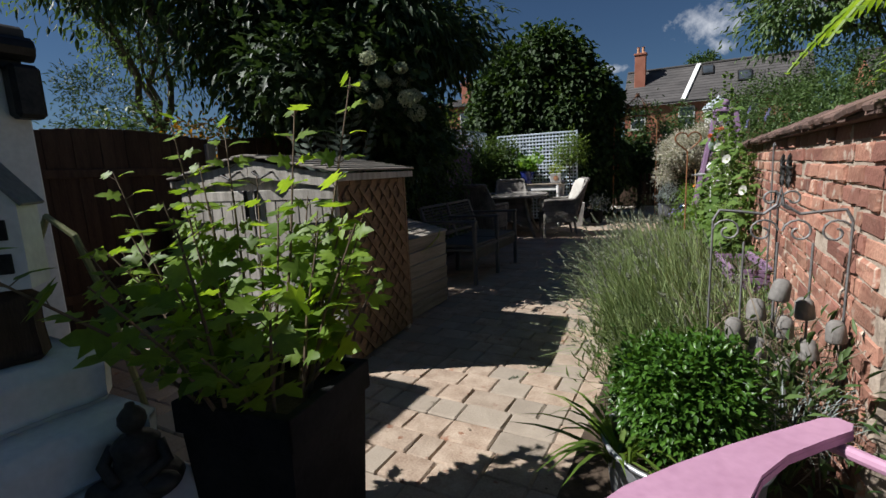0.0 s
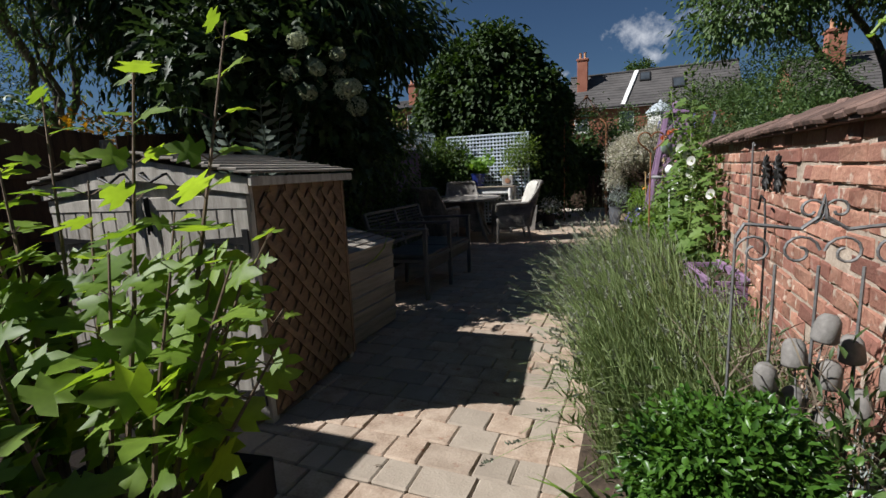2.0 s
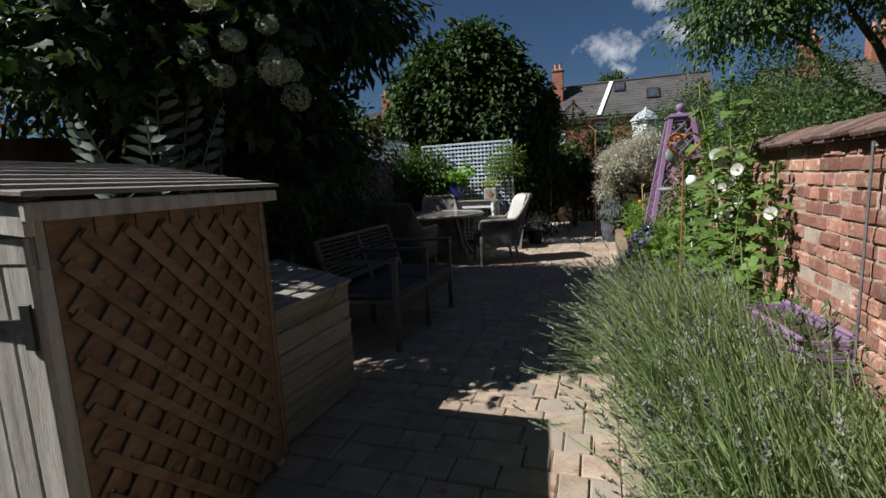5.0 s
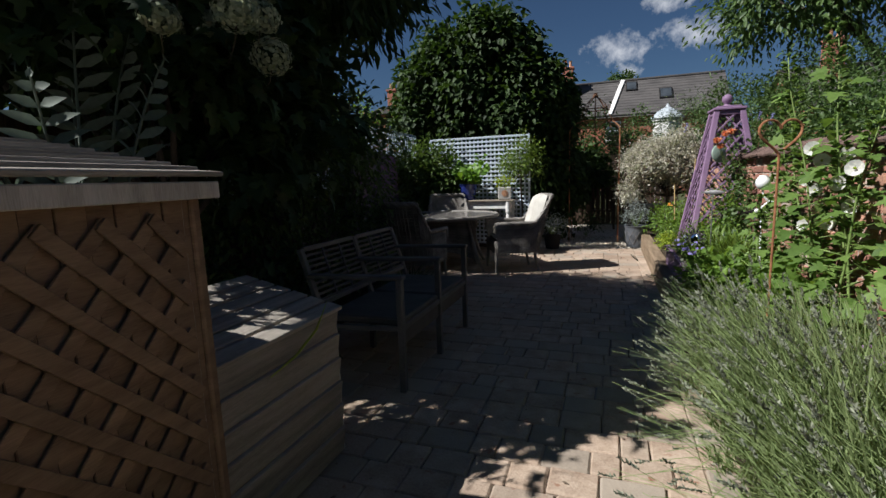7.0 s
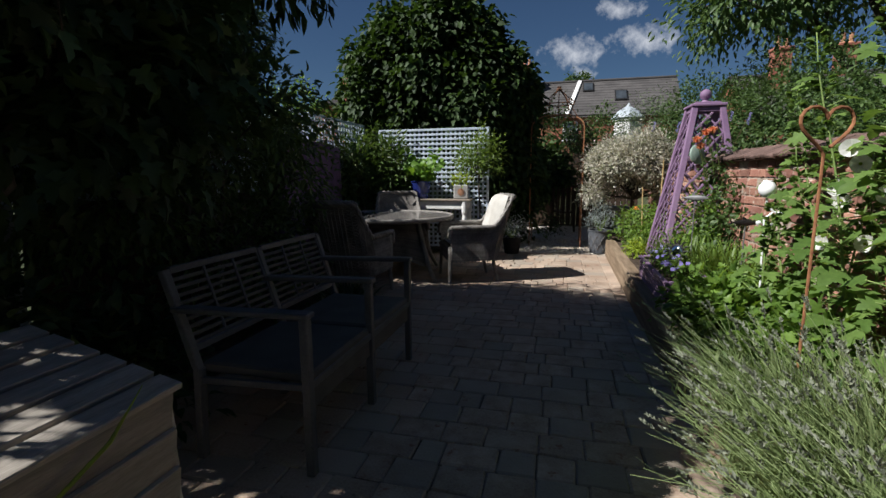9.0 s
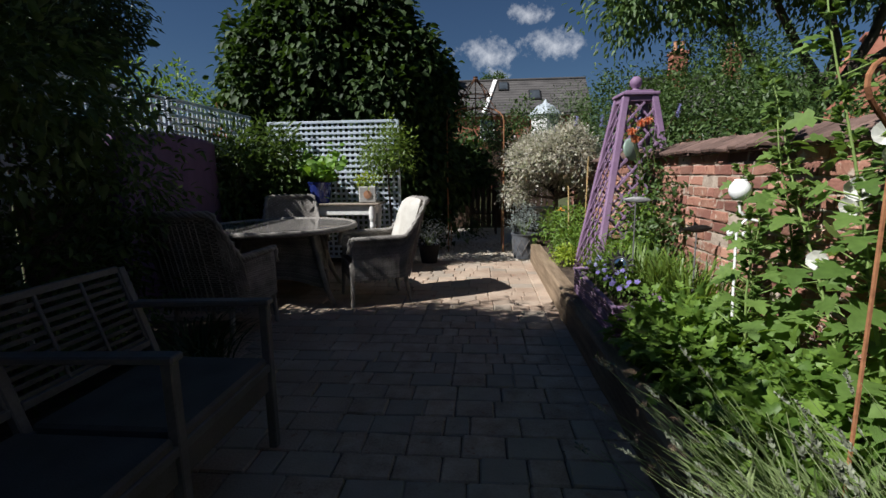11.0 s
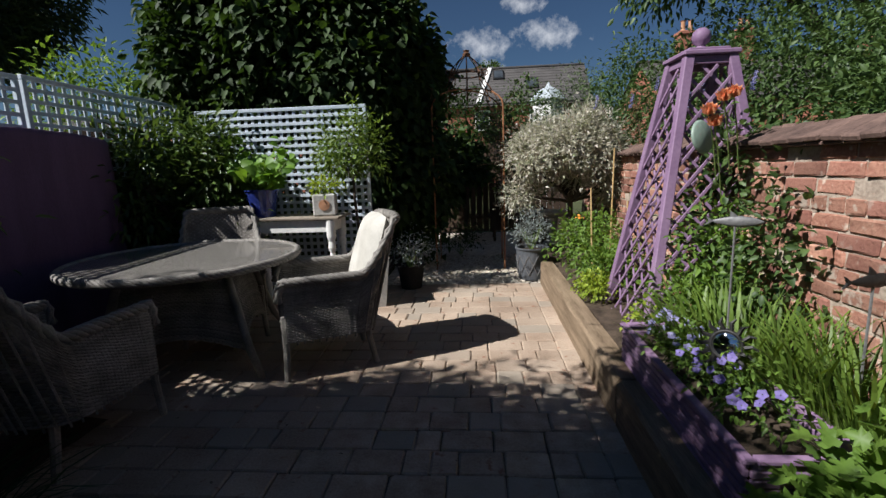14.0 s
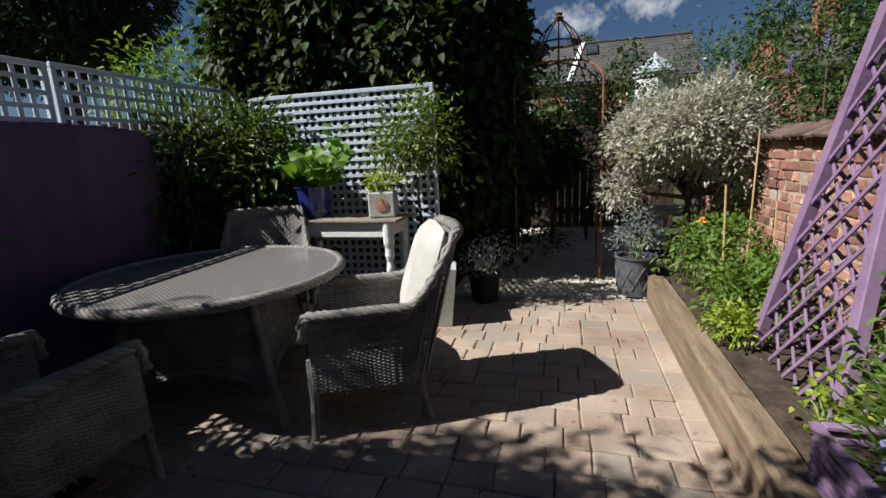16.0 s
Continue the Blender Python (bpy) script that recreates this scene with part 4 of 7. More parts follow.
# ---- plum cover by the fence ----
def plum_cover():
    s = Shape()
    nx, nz = 44, 16
    vs, fs = [], []
    ring = []
    hx, hy = 0.08, 0.76
    for k in range(nx):
        a = k * math.tau / nx
        c, d = math.cos(a), math.sin(a)
        x = hx * math.copysign(abs(c) ** 0.35, c)
        y = hy * math.copysign(abs(d) ** 0.35, d)
        ring.append((x, y, a))
    for j in range(nz + 1):
        u = j / nz
        z = 1.66 * min(1.0, u * 1.12)
        sh = 1.0 if u < 0.86 else max(0.05, math.sqrt(max(0.0, 1 - ((u - 0.86) / 0.14) ** 2)))
        for x, y, a in ring:
            f = 1 + 0.035 * math.sin(a * 13 + 1.5 * math.sin(z * 2)) * (1 - 0.6 * u) + 0.02 * math.sin(a * 5)
            zz = z - (0.05 * (y / hy) ** 2 if u > 0.8 else 0)
            vs.append((x * f * (0.35 + 0.65 * sh) if u > 0.86 else x * f, y * f * (0.86 + 0.14 * sh) if u > 0.86 else y * f, zz))
    for j in range(nz):
        for k in range(nx):
            fs.append((j * nx + k, j * nx + (k + 1) % nx, (j + 1) * nx + (k + 1) % nx, (j + 1) * nx + k))
    fs.append(tuple(range(nz * nx, nz * nx + nx)))
    s.add(vs, fs)
    solid("furniture_cover", s, M_COVER, "plum fabric cover over folded furniture beside the fence", "cover", pose(-4.11, 9.45, 0), "", "", True)


plum_cover()

# ---- sleepers and purple trough ----
def sleeper(y0, y1, label, material, x=-0.235, h=0.24):
    n = 24
    s = Shape()
    vs, fs = [], []
    for i in range(n + 1):
        y = y0 + (y1 - y0) * i / n
        j = lambda k: 0.008 * noise.noise(Vector((y * 3, k * 7.3, 1)))
        vs += [(x - 0.07 + j(1), y, -0.02), (x - 0.07 + j(2), y, h - 0.02), (x - 0.055 + j(3), y, h + j(4)), (x + 0.055 + j(5), y, h + j(6)), (x + 0.07 + j(7), y, h - 0.02), (x + 0.07 + j(8), y, -0.02)]
    for i in range(n):
        fs += [(i * 6 + k, i * 6 + (k + 1) % 6, (i + 1) * 6 + (k + 1) % 6, (i + 1) * 6 + k) for k in range(6)]
    fs += [tuple(range(6))[::-1], tuple(range(n * 6, n * 6 + 6))]
    s.add(vs, fs)
    solid("railway_sleeper", s, material, label, "sleeper", None, "border sleepers")


sleeper(5.95, 8.60, "dark shaded timber sleeper edging the border", M_SLEEPER)
sleeper(8.62, 11.45, "weathered brown timber sleeper edging the raised border", M_SLEEPER)


def trough():
    t = thing("planter_trough", "purple painted slatted wooden trough with pansies", "planter", pose(-0.03, 7.70, 0.16))
    L, W, H = 1.17, 0.34, 0.27
    for k in range(9):
        z = 0.015 + 0.03 * k
        part("slat", Shape().box((-W / 2, L / 2, z), (0.016, L, 0.024), 0.005), M_PURPLE, t)
        part("slat", Shape().box((W / 2, L / 2, z), (0.016, L, 0.024), 0.005), M_PURPLE, t)
        part("slat", Shape().box((0, 0, z), (W - 0.02, 0.016, 0.024), 0.005), M_PURPLE, t)
        part("slat", Shape().box((0, L, z), (W - 0.02, 0.016, 0.024), 0.005), M_PURPLE, t)
    part("liner", Shape().box((0, L / 2, 0.11), (W - 0.025, L - 0.03, 0.21)), M_SOIL, t, "dark compost")
    part("rim", Shape().box((-W / 2, L / 2, H), (0.035, L + 0.03, 0.018)).box((W / 2, L / 2, H), (0.035, L + 0.03, 0.018)).box((0, 0, H + 0.001), (W - 0.04, 0.035, 0.018)).box((0, L, H + 0.001), (W - 0.04, 0.035, 0.018)), M_PURPLE, t)


trough()

# ---- obelisk ----
def obelisk():
    cx, cy, turn = 0.47, 9.68, 226
    t = thing("garden_obelisk", "purple painted wooden obelisk trellis with a ball finial", "obelisk", Matrix.Translation((cx, cy, 0.12)))
    H = 1.80
    corner = lambda k, u: Vector(((0.60 + (0.18 - 0.60) * u) * math.cos(radians(turn + 90 * k)), (0.60 + (0.18 - 0.60) * u) * math.sin(radians(turn + 90 * k)), H * u))
    for k in range(4):
        part("leg", Shape().beam(corner(k, 0), corner(k, 1.0), 0.058, 0.058, 0.005, Vector((math.cos(radians(turn + 90 * k + 45)), math.sin(radians(turn + 90 * k + 45)), 0))), M_PURPLE, t)
        a, b = k, k + 1
        out = Vector((math.cos(radians(turn + 90 * k + 45)), math.sin(radians(turn + 90 * k + 45)), 0))
        P = lambda w, u: corner(a, u).lerp(corner(b, u), w)
        for u in (0.02, 0.985):
            part("rail", Shape().beam(P(0.03, u), P(0.97, u), 0.03, 0.05, 0.004, (0, 0, 1)), M_PURPLE, t)
        # laths at about 45 degrees, spaced up the face
        for sg in (1, -1):
            for i in range(-5, 12):
                u0, w0, pts = 0.03 + i * 0.115, 0.0, []
                du = 0.0
                while w0 < 1.0 and u0 + du < 0.97:
                    if u0 + du >= 0.03:
                        pts.append((w0, u0 + du))
                    width = (corner(a, max(0, u0 + du)) - corner(b, max(0, u0 + du))).length
                    w0 += 0.05
                    du += 0.05 * width / H * 1.15
                if len(pts) < 4:
                    continue
                (wa, ua), (wb, ub) = pts[0], pts[-1]
                if sg < 0:
                    wa, wb = 1 - wa, 1 - wb
                part("lath", Shape().beam(P(wa, ua) + out * 0.011 * sg, P(wb, ub) + out * 0.011 * sg, 0.010, 0.019, 0.002, (P(wb, ub) - P(wa, ua)).cross(out)), M_PURPLE, t)
    rot = Matrix.Rotation(radians(turn - 45), 4, "Z")
    part("cap", Shape().box((0, 0, H + 0.015), (0.34, 0.34, 0.03), 0.008, rot).box((0, 0, H + 0.04), (0.25, 0.25, 0.022), 0.008, rot), M_PURPLE, t)
    part("finial", Shape().lathe([(0.05, 0), (0.05, 0.015), (0.028, 0.025), (0.028, 0.035), (0.05, 0.055), (0.057, 0.085), (0.05, 0.115), (0.025, 0.138), (0.002, 0.143)], 18, (0, 0, H + 0.05)), M_PURPLE, t, "", True)


obelisk()

# ---- large trees and shrubs ----
# the lobe at (-3.0, 7.0) is added so its shadow covers paving and trough
tree("broadleaf_tree", "tall dark broadleaf tree over the fence", (-4.9, 6.0, 0),
     [((-4.4, 6.0, 3.3), (1.35, 1.3, 1.4)), ((-4.25, 5.12, 3.0), (1.05, 1.0, 1.2)), ((-3.35, 6.1, 2.95), (0.85, 0.75, 0.75)), ((-6.2, 5.1, 5.0), (1.55, 1.55, 1.5)), ((-4.2, 5.6, 2.5), (0.95, 0.95, 0.9)), ((-5.8, 4.4, 4.3), (1.1, 1.1, 1.2)), ((-3.75, 5.25, 3.2), (0.85, 0.85, 0.7)), ((-4.9, 6.4, 3.6), (0.9, 0.9, 0.9)), ((-3.0, 7.0, 2.98), (0.8, 0.72, 0.5)), ((-2.75, 6.3, 2.72), (0.55, 0.6, 0.48)), ((-2.9, 5.5, 2.85), (0.6, 0.6, 0.5))],
     L_BIGTREE, 1800, 26, 0.14, 0.135, 0.045, 0.14, 0.42, -0.95, LANCE, 0.7, 0.55)
tree("ivy_tree", "rounded dark tree smothered in ivy behind the trellis", (-3.2, 12.7, 0),
     [((-3.35, 12.45, 2.85), (1.4, 1.0, 1.3)), ((-2.35, 12.45, 2.45), (0.78, 0.9, 1.0)), ((-4.25, 12.35, 2.55), (0.68, 0.8, 1.0)), ((-3.0, 12.45, 3.62), (0.80, 0.85, 0.66)), ((-3.75, 12.45, 3.4), (0.7, 0.8, 0.6)), ((-1.9, 12.75, 1.3), (0.42, 0.7, 1.15)), ((-1.5, 14.9, 1.3), (0.6, 0.5, 0.6)), ((-2.6, 11.95, 2.4), (0.7, 0.55, 0.7)), ((-3.1, 12.15, 1.3), (1.4, 0.5, 1.0)), ((-1.95, 12.6, 2.5), (0.42, 0.7, 0.5))],
     L_IVY, 2300, 22, 0.12, 0.12, 0.09, 0.13, 0.4, -0.95, BROAD, 0.6, 0.8)
tree("fruit_tree", "tall fruit tree with a forked dark trunk beyond the wall", (4.3, 13.4, 0),
     [((3.6, 13.2, 5.0), (2.2, 2.0, 1.7)), ((2.0, 13.0, 4.2), (1.3, 1.3, 1.2)), ((5.2, 12.6, 4.6), (1.8, 1.7, 1.6)), ((4.4, 12.8, 6.2), (2.2, 1.8, 1.3)), ((6.8, 12.0, 5.0), (1.6, 1.5, 1.6))],
     L_FRUIT, 2300, 20, 0.16, 0.125, 0.055, 0.17, 0.45, -0.8, LANCE, 0.5, 0.5)
tree("hedge_shrub", "dense green shrub behind the brick wall", (2.0, 11.2, 0),
     [((1.9, 11.6, 1.6), (1.0, 1.6, 0.95)), ((2.0, 9.6, 1.25), (0.9, 1.0, 0.75)), ((1.5, 13.4, 1.9), (1.0, 1.3, 1.0)), ((2.6, 12.6, 2.3), (1.0, 1.4, 0.9))],
     L_HEDGE, 1500, 22, 0.11, 0.07, 0.03, 0.08, 0.4, -0.6, LANCE, 0.2, 0.7, "shrub")
tree("grey_green_shrub", "feathery grey-green shrub behind the willow", (0.9, 15.0, 0),
     [((0.7, 14.9, 2.1), (0.75, 0.7, 0.75)), ((1.2, 14.6, 1.6), (0.7, 0.7, 0.8))], leafy("grey_green_leaf", (0.075, 0.11, 0.055), (0.19, 0.25, 0.13), 0.3), 260, 22, 0.10, 0.07, 0.016, 0.05, 0.4, -0.6, None, 0.1, 0.6, "shrub")
tree("rose_shrub", "dark climbing shrub beside the arch", (-0.35, 13.6, 0),
     [((-0.35, 13.7, 1.8), (0.45, 0.5, 0.7)), ((-0.2, 13.9, 1.2), (0.5, 0.5, 0.7))], L_HEDGE, 170, 20, 0.09, 0.06, 0.035, 0.04, 0.5, -0.8, BROAD, 0.2, 0.7, "shrub")
tree("conifer_tree", "dark far conifer with ragged outline", (-11.2, 15.4, 0),
     [((-11.0, 15.3, 5.2), (1.9, 2.0, 1.5)), ((-10.4, 15.0, 4.1), (1.0, 1.2, 0.9)), ((-12.0, 15, 4.4), (1.6, 1.6, 1.3))], L_CONIFER, 1000, 26, 0.18, 0.20, 0.05, 0.2, 0.5, -0.9, None, 0.3, 0.6)
tree("lime_shrub", "fresh green leafy shrub beyond the fence trellis", (-6.6, 13.2, 0), [((-6.6, 13.2, 2.2), (1.0, 0.9, 0.9))], L_BEDLEAF, 130, 20, 0.12, 0.10, 0.05, 0.06, 0.5, -0.5, LANCE, 0.3, 0.7, "shrub")
tree("birch_tree", "airy sunlit tree far beyond the fence", (-9.4, 7.2, 0),
     [((-9.0, 7.2, 4.6), (1.7, 1.6, 1.6)), ((-8.2, 6.4, 3.6), (1.1, 1.2, 1.0)), ((-9.9, 6.2, 5.6), (1.4, 1.4, 1.2)), ((-8.0, 5.2, 4.6), (1.3, 1.3, 1.2))], L_SHADE, 620, 20, 0.2, 0.11, 0.03, 0.13, 0.5, -0.8, None, 0.3, 0.4)
tree("conifer_tree", "small dark conifer beyond the fence", (-12.5, 7.5, 0), [((-12.5, 7.5, 2.6), (1.0, 1.0, 1.5))], L_CONIFER, 170, 22, 0.12, 0.12, 0.03, 0.12, 0.5, -0.9, None, 0.2, 0.7)
tree("neighbour_shrub", "mixed shrub standing beyond the fence", (-6.2, 5.0, 0), [((-6.2, 5.2, 1.5), (0.9, 1.5, 0.8)), ((-6.3, 8.2, 1.5), (0.9, 1.8, 0.9))], L_HEDGE, 260, 20, 0.11, 0.09, 0.04, 0.06, 0.4, -0.5, BROAD, 0.2, 0.6, "shrub")
tree("far_tree", "round treetop behind the far roofs", (3.5, 60, 0), [((0.5, 60, 10.4), (1.9, 1.6, 1.6))], L_HEDGE, 120, 18, 0.25, 0.3, 0.2, 0.3, 0.6, -0.6, None, 0.2, 0.7)
tree("shade_shrub", "loose leafy shrub in the shade by the fence", (-3.7, 6.9, 0),
     [((-3.7, 7.2, 1.5), (0.5, 0.6, 0.6)), ((-3.6, 6.2, 1.2), (0.5, 0.7, 0.7)), ((-3.4, 7.9, 1.3), (0.4, 0.45, 0.6)), ((-3.5, 7.4, 0.6), (0.4, 0.8, 0.5)), ((-3.0, 6.75, 1.62), (0.4, 0.45, 0.34)), ((-3.35, 6.3, 1.85), (0.45, 0.5, 0.42))], L_SHADE, 760, 18, 0.10, 0.07, 0.03, 0.04, 0.4, -0.8, BROAD, 0.3, 0.6, "shrub")
tree("fence_shrub", "leafy green shrub in front of the trellis corner", (-3.75, 10.75, 0),
     [((-3.72, 10.78, 1.42), (0.42, 0.3, 0.44)), ((-3.55, 10.82, 0.85), (0.42, 0.28, 0.6)), ((-3.98, 10.45, 1.2), (0.26, 0.35, 0.62)), ((-3.5, 10.8, 1.25), (0.3, 0.3, 0.35))], L_LAUREL, 300, 18, 0.09, 0.10, 0.034, 0.03, 0.4, -0.8, LANCE, 0.2, 0.6, "shrub")
tree("bay_standard", "small standard bay tree against the trellis", (-2.16, 10.95, 0),
     [((-2.2, 10.92, 1.62), (0.34, 0.26, 0.30)), ((-2.32, 10.9, 1.42), (0.26, 0.22, 0.24)), ((-2.02, 10.93, 1.45), (0.22, 0.22, 0.24))], L_BAY, 120, 16, 0.06, 0.055, 0.022, 0.018, 0.85, -0.9, LANCE, 0.1, 0.4)
rw = random.Random(12)
willow_lobes = [((0.12, 12.1, 1.46), (0.60, 0.50, 0.30))]
for k in range(26):
    a, q = rw.uniform(0, math.tau), math.sqrt(rw.random())
    e = rw.uniform(0.12, 0.26)
    willow_lobes.append(((0.14 + 0.66 * q * math.cos(a), 12.1 + 0.5 * q * math.sin(a), 1.72 - 0.34 * q * q - rw.uniform(0.0, 0.5)), (e, e, e * rw.uniform(0.6, 1.2))))
tree("variegated_willow", "pink and white variegated willow shrub", (0.15, 12.2, 0.15), willow_lobes, L_WILLOW, 2300, 24, 0.07, 0.055, 0.020, 0.045, 0.6, -0.9, LANCE, -0.15, 0.4, "shrub")
tree("snowball_shrub", "tall dark shrub with lobed leaves behind the bin store", (-2.9, 5.0, 0),
     [((-2.85, 5.05, 2.0), (0.55, 0.6, 0.55)), ((-2.9, 5.6, 1.7), (0.5, 0.6, 0.7)), ((-3.3, 4.6, 2.2), (0.6, 0.5, 0.5)), ((-2.95, 5.0, 2.3), (0.35, 0.35, 0.3))], L_BIGTREE, 420, 15, 0.10, 0.10, 0.09, 0.04, 0.45, -0.8, PALM, 0.35, 0.5, "shrub")
tree("far_shrub", "dark shrub beyond the end fence", (-1.4, 17.2, 0), [((-1.6, 17.2, 1.9), (1.3, 0.9, 1.1)), ((-0.2, 17.6, 1.5), (0.9, 0.8, 0.9))], L_IVY, 330, 20, 0.12, 0.09, 0.05, 0.08, 0.4, -0.6, BROAD, 0.2, 0.7, "shrub")

# ---- plants of strands and single stems ----
def blades(name, label, foot, count, radius, height, width, lean, material, arch=0.5, seg=5, squash=(1, 1), category="plant", part_name="leaves"):
    """A clump of strap leaves that rise from the foot and arch over."""
    t = thing(name, label, category, Matrix.Translation(foot))
    s = Shape()
    for _ in range(count):
        a, r0 = R.uniform(0, math.tau), radius * math.sqrt(R.random())
        x0, y0 = r0 * math.cos(a) * squash[0], r0 * math.sin(a) * squash[1]
        d = a + R.uniform(-0.8, 0.8)
        h, ln = height * R.uniform(0.55, 1.1), lean * R.uniform(0.3, 1.2)
        dx, dy = math.cos(d), math.sin(d)
        w = width * R.uniform(0.7, 1.2)
        vs = []
        for i in range(seg + 1):
            u = i / seg
            out, z = ln * u ** 1.7, h * (u - arch * u ** 3 * 0.6)
            ww = w * (1 - u ** 2.2) * (0.7 + 0.5 * u)
            vs += [(x0 + dx * out - dy * ww / 2, y0 + dy * out + dx * ww / 2, z), (x0 + dx * out + dy * ww / 2, y0 + dy * out - dx * ww / 2, z + ww * 0.15)]
        s.add(vs, [(2 * i, 2 * i + 1, 2 * i + 3, 2 * i + 2) for i in range(seg)])
    part(part_name, s, material, t)
    return t


def lavender():
    t = thing("lavender_bush", "large sprawling lavender with grey-green stems and few buds", "lavender", Matrix.Translation((0.02, 4.4, 0.03)))
    stems, heads_p, heads_w = Shape(), [], []
    base, way, face, ln, wd = [], [], [], [], []
    for k in range(5200):
        fy = R.uniform(-1.1, 1.6)
        fx = R.uniform(-0.22, 0.48) if fy < 0.2 else R.uniform(-0.25, 0.30)
        a = R.uniform(0, math.tau)
        out = R.uniform(0.05, 0.60) * (1.25 if math.cos(a) < 0 else 0.75)
        h = R.uniform(0.42, 0.90) * (1 - 0.12 * abs(fy) / 1.3)
        dx, dy = math.cos(a) * out * 0.6 - 0.20, math.sin(a) * out
        if R.random() < 0.17 and fy > -0.5:
            dx -= R.uniform(0.1, 0.38)
        if fx > 0.2:
            h *= 0.75
        while fx + dx < (-0.52 if fy + dy < -0.3 else -0.84 if fy + dy < 0.7 else -0.68):
            dx = dx * 0.7 + 0.03
        p = [Vector((fx + dx * u ** 1.4, fy + dy * u ** 1.4, h * (u - 0.18 * u ** 3 * (out / 0.4)))) for u in (0, 0.3, 0.6, 0.82, 1.0)]
        w = 0.0032
        side = Vector((-dy, dx, 0.001)).normalized() * w
        vs = []
        for i, q in enumerate(p):
            f = 1 - 0.6 * i / 4
            vs += [q - side * f, q + side * f]
        stems.add(vs, [(2 * i, 2 * i + 1, 2 * i + 3, 2 * i + 2) for i in range(4)])
        for j in range(7):
            u = R.uniform(0.12, 0.72)
            q = p[0].lerp(p[3], u) if u < 0.4 else p[1].lerp(p[3], u)
            b = R.uniform(0, math.tau)
            base.append(q)
            way.append((math.cos(b) * 0.5 + dx, math.sin(b) * 0.5 + dy, 1.1))
            face.append((math.cos(b + 1.5), math.sin(b + 1.5), 0.3))
            ln.append(R.uniform(0.035, 0.075))
            wd.append(R.uniform(0.004, 0.0065))
        if R.random() < (0.30 if fx + dx < -0.3 else 0.16):
            tip = p[4]
            d = (p[4] - p[3]).normalized()
            for j in range(16):
                b = R.uniform(0, math.tau)
                heads_p.append(tip + d * 0.05 * (j / 16))
                heads_w.append((d.x + math.cos(b) * 0.7, d.y + math.sin(b) * 0.7, d.z + 0.2))
    part("stems", stems, L_LAV, t)
    part("leaves", leaf_mesh("leaves", base, way, np.array(face), np.array(ln), np.array(wd)), L_LAV, t)
    n = len(heads_p)
    part("flower_heads", leaf_mesh("flower_heads", heads_p, heads_w, RNG.normal(size=(n, 3)), np.full(n, 0.014), np.full(n, 0.007)), L_LAVHEAD, t)


lavender()


def leaf_stems(name, label, foot, stems, material, length, width, outline, stem_material, spacing=0.08, r0=0.006, whorl=2, droop=0.3, category="plant", lift=0.35, flat=1.0):
    """Stems given as lists of points, leaves set along them in turn."""
    t = thing(name, label, category, Matrix.Translation(foot))
    s = Shape()
    base, way, face, ln, wd = [], [], [], [], []
    for pts in stems:
        pts = [Vector(p) for p in pts]
        n = 9
        line = []
        for i in range(n):
            u = i / (n - 1) * (len(pts) - 1)
            k = min(int(u), len(pts) - 2)
            line.append(pts[k].lerp(pts[k + 1], u - k))
        s.tube(line, [r0 * (1 - 0.7 * i / (n - 1)) for i in range(n)], 5)
        total = sum((b - a).length for a, b in zip(line, line[1:]))
        k = max(2, int(total / spacing))
        for i in range(k):
            u = (0.18 + 0.82 * (i + 0.5) / k) * (n - 1)
            j = min(int(u), n - 2)
            q = line[j].lerp(line[j + 1], u - j)
            d = (line[j + 1] - line[j]).normalized()
            for wv_ in range(whorl):
                a = i * 2.4 + wv_ * math.tau / whorl + R.uniform(-0.4, 0.4)
                o = Vector((math.cos(a), math.sin(a), lift)) + d * 0.3
                o.normalize()
                stalk = 0.35 * length * R.uniform(0.4, 1.1)
                s.tube([q, q + o * stalk], 0.0016, 3)
                base.append(q + o * stalk)
                way.append(o + Vector((0, 0, -0.15)))
                face.append(Vector((R.uniform(-0.45, 0.6), R.uniform(-0.85, 0.25) - (1 - flat) * 0.5, flat)))
                sz = (0.6 + 0.4 * math.sin(math.pi * min(1, 0.25 + i / k))) * R.uniform(0.7, 1.15)
                ln.append(length * sz)
                wd.append(width * sz)
    part("stems", s, stem_material, t)
    part("leaves", leaf_mesh("leaves", base, way, np.array(face), np.array(ln), np.array(wd), outline, droop, 0.12), material, t)
    return t


# currant shrub in a black square planter
def black_planter():
    t = thing("black_planter", "tall square black planter full of compost", "planter", pose(-1.06, 2.12, 0, 0, 0, 8))
    n, s = 4, Shape()
    o, i_, h = 0.205, 0.182, 0.60
    prof = [(0.175, 0.0), (o, h), (i_, h), (i_ - 0.005, h - 0.06)]
    vs = [(r * a, r * b, z) for r, z in prof for a, b in ((-1, -1), (1, -1), (1, 1), (-1, 1))]
    fs = [(k * 4 + j, k * 4 + (j + 1) % 4, k * 4 + 4 + (j + 1) % 4, k * 4 + 4 + j) for k in range(3) for j in range(4)]
    s.add(vs, fs + [(3, 2, 1, 0)])
    part("tub", s, M_BLACKPOT, t)
    for k in range(4):
        part("lip", Shape().box((o + 0.002, 0, h - 0.05), (0.014, 2 * o + 0.018, 0.10), 0.004, Matrix.Rotation(k * math.pi / 2, 4, "Z")), M_BLACKPOT, t)
    part("compost", Shape().box((0, 0, h - 0.07), (0.355, 0.355, 0.03)), M_SOIL, t)


black_planter()
cs = []
rc = random.Random(21)
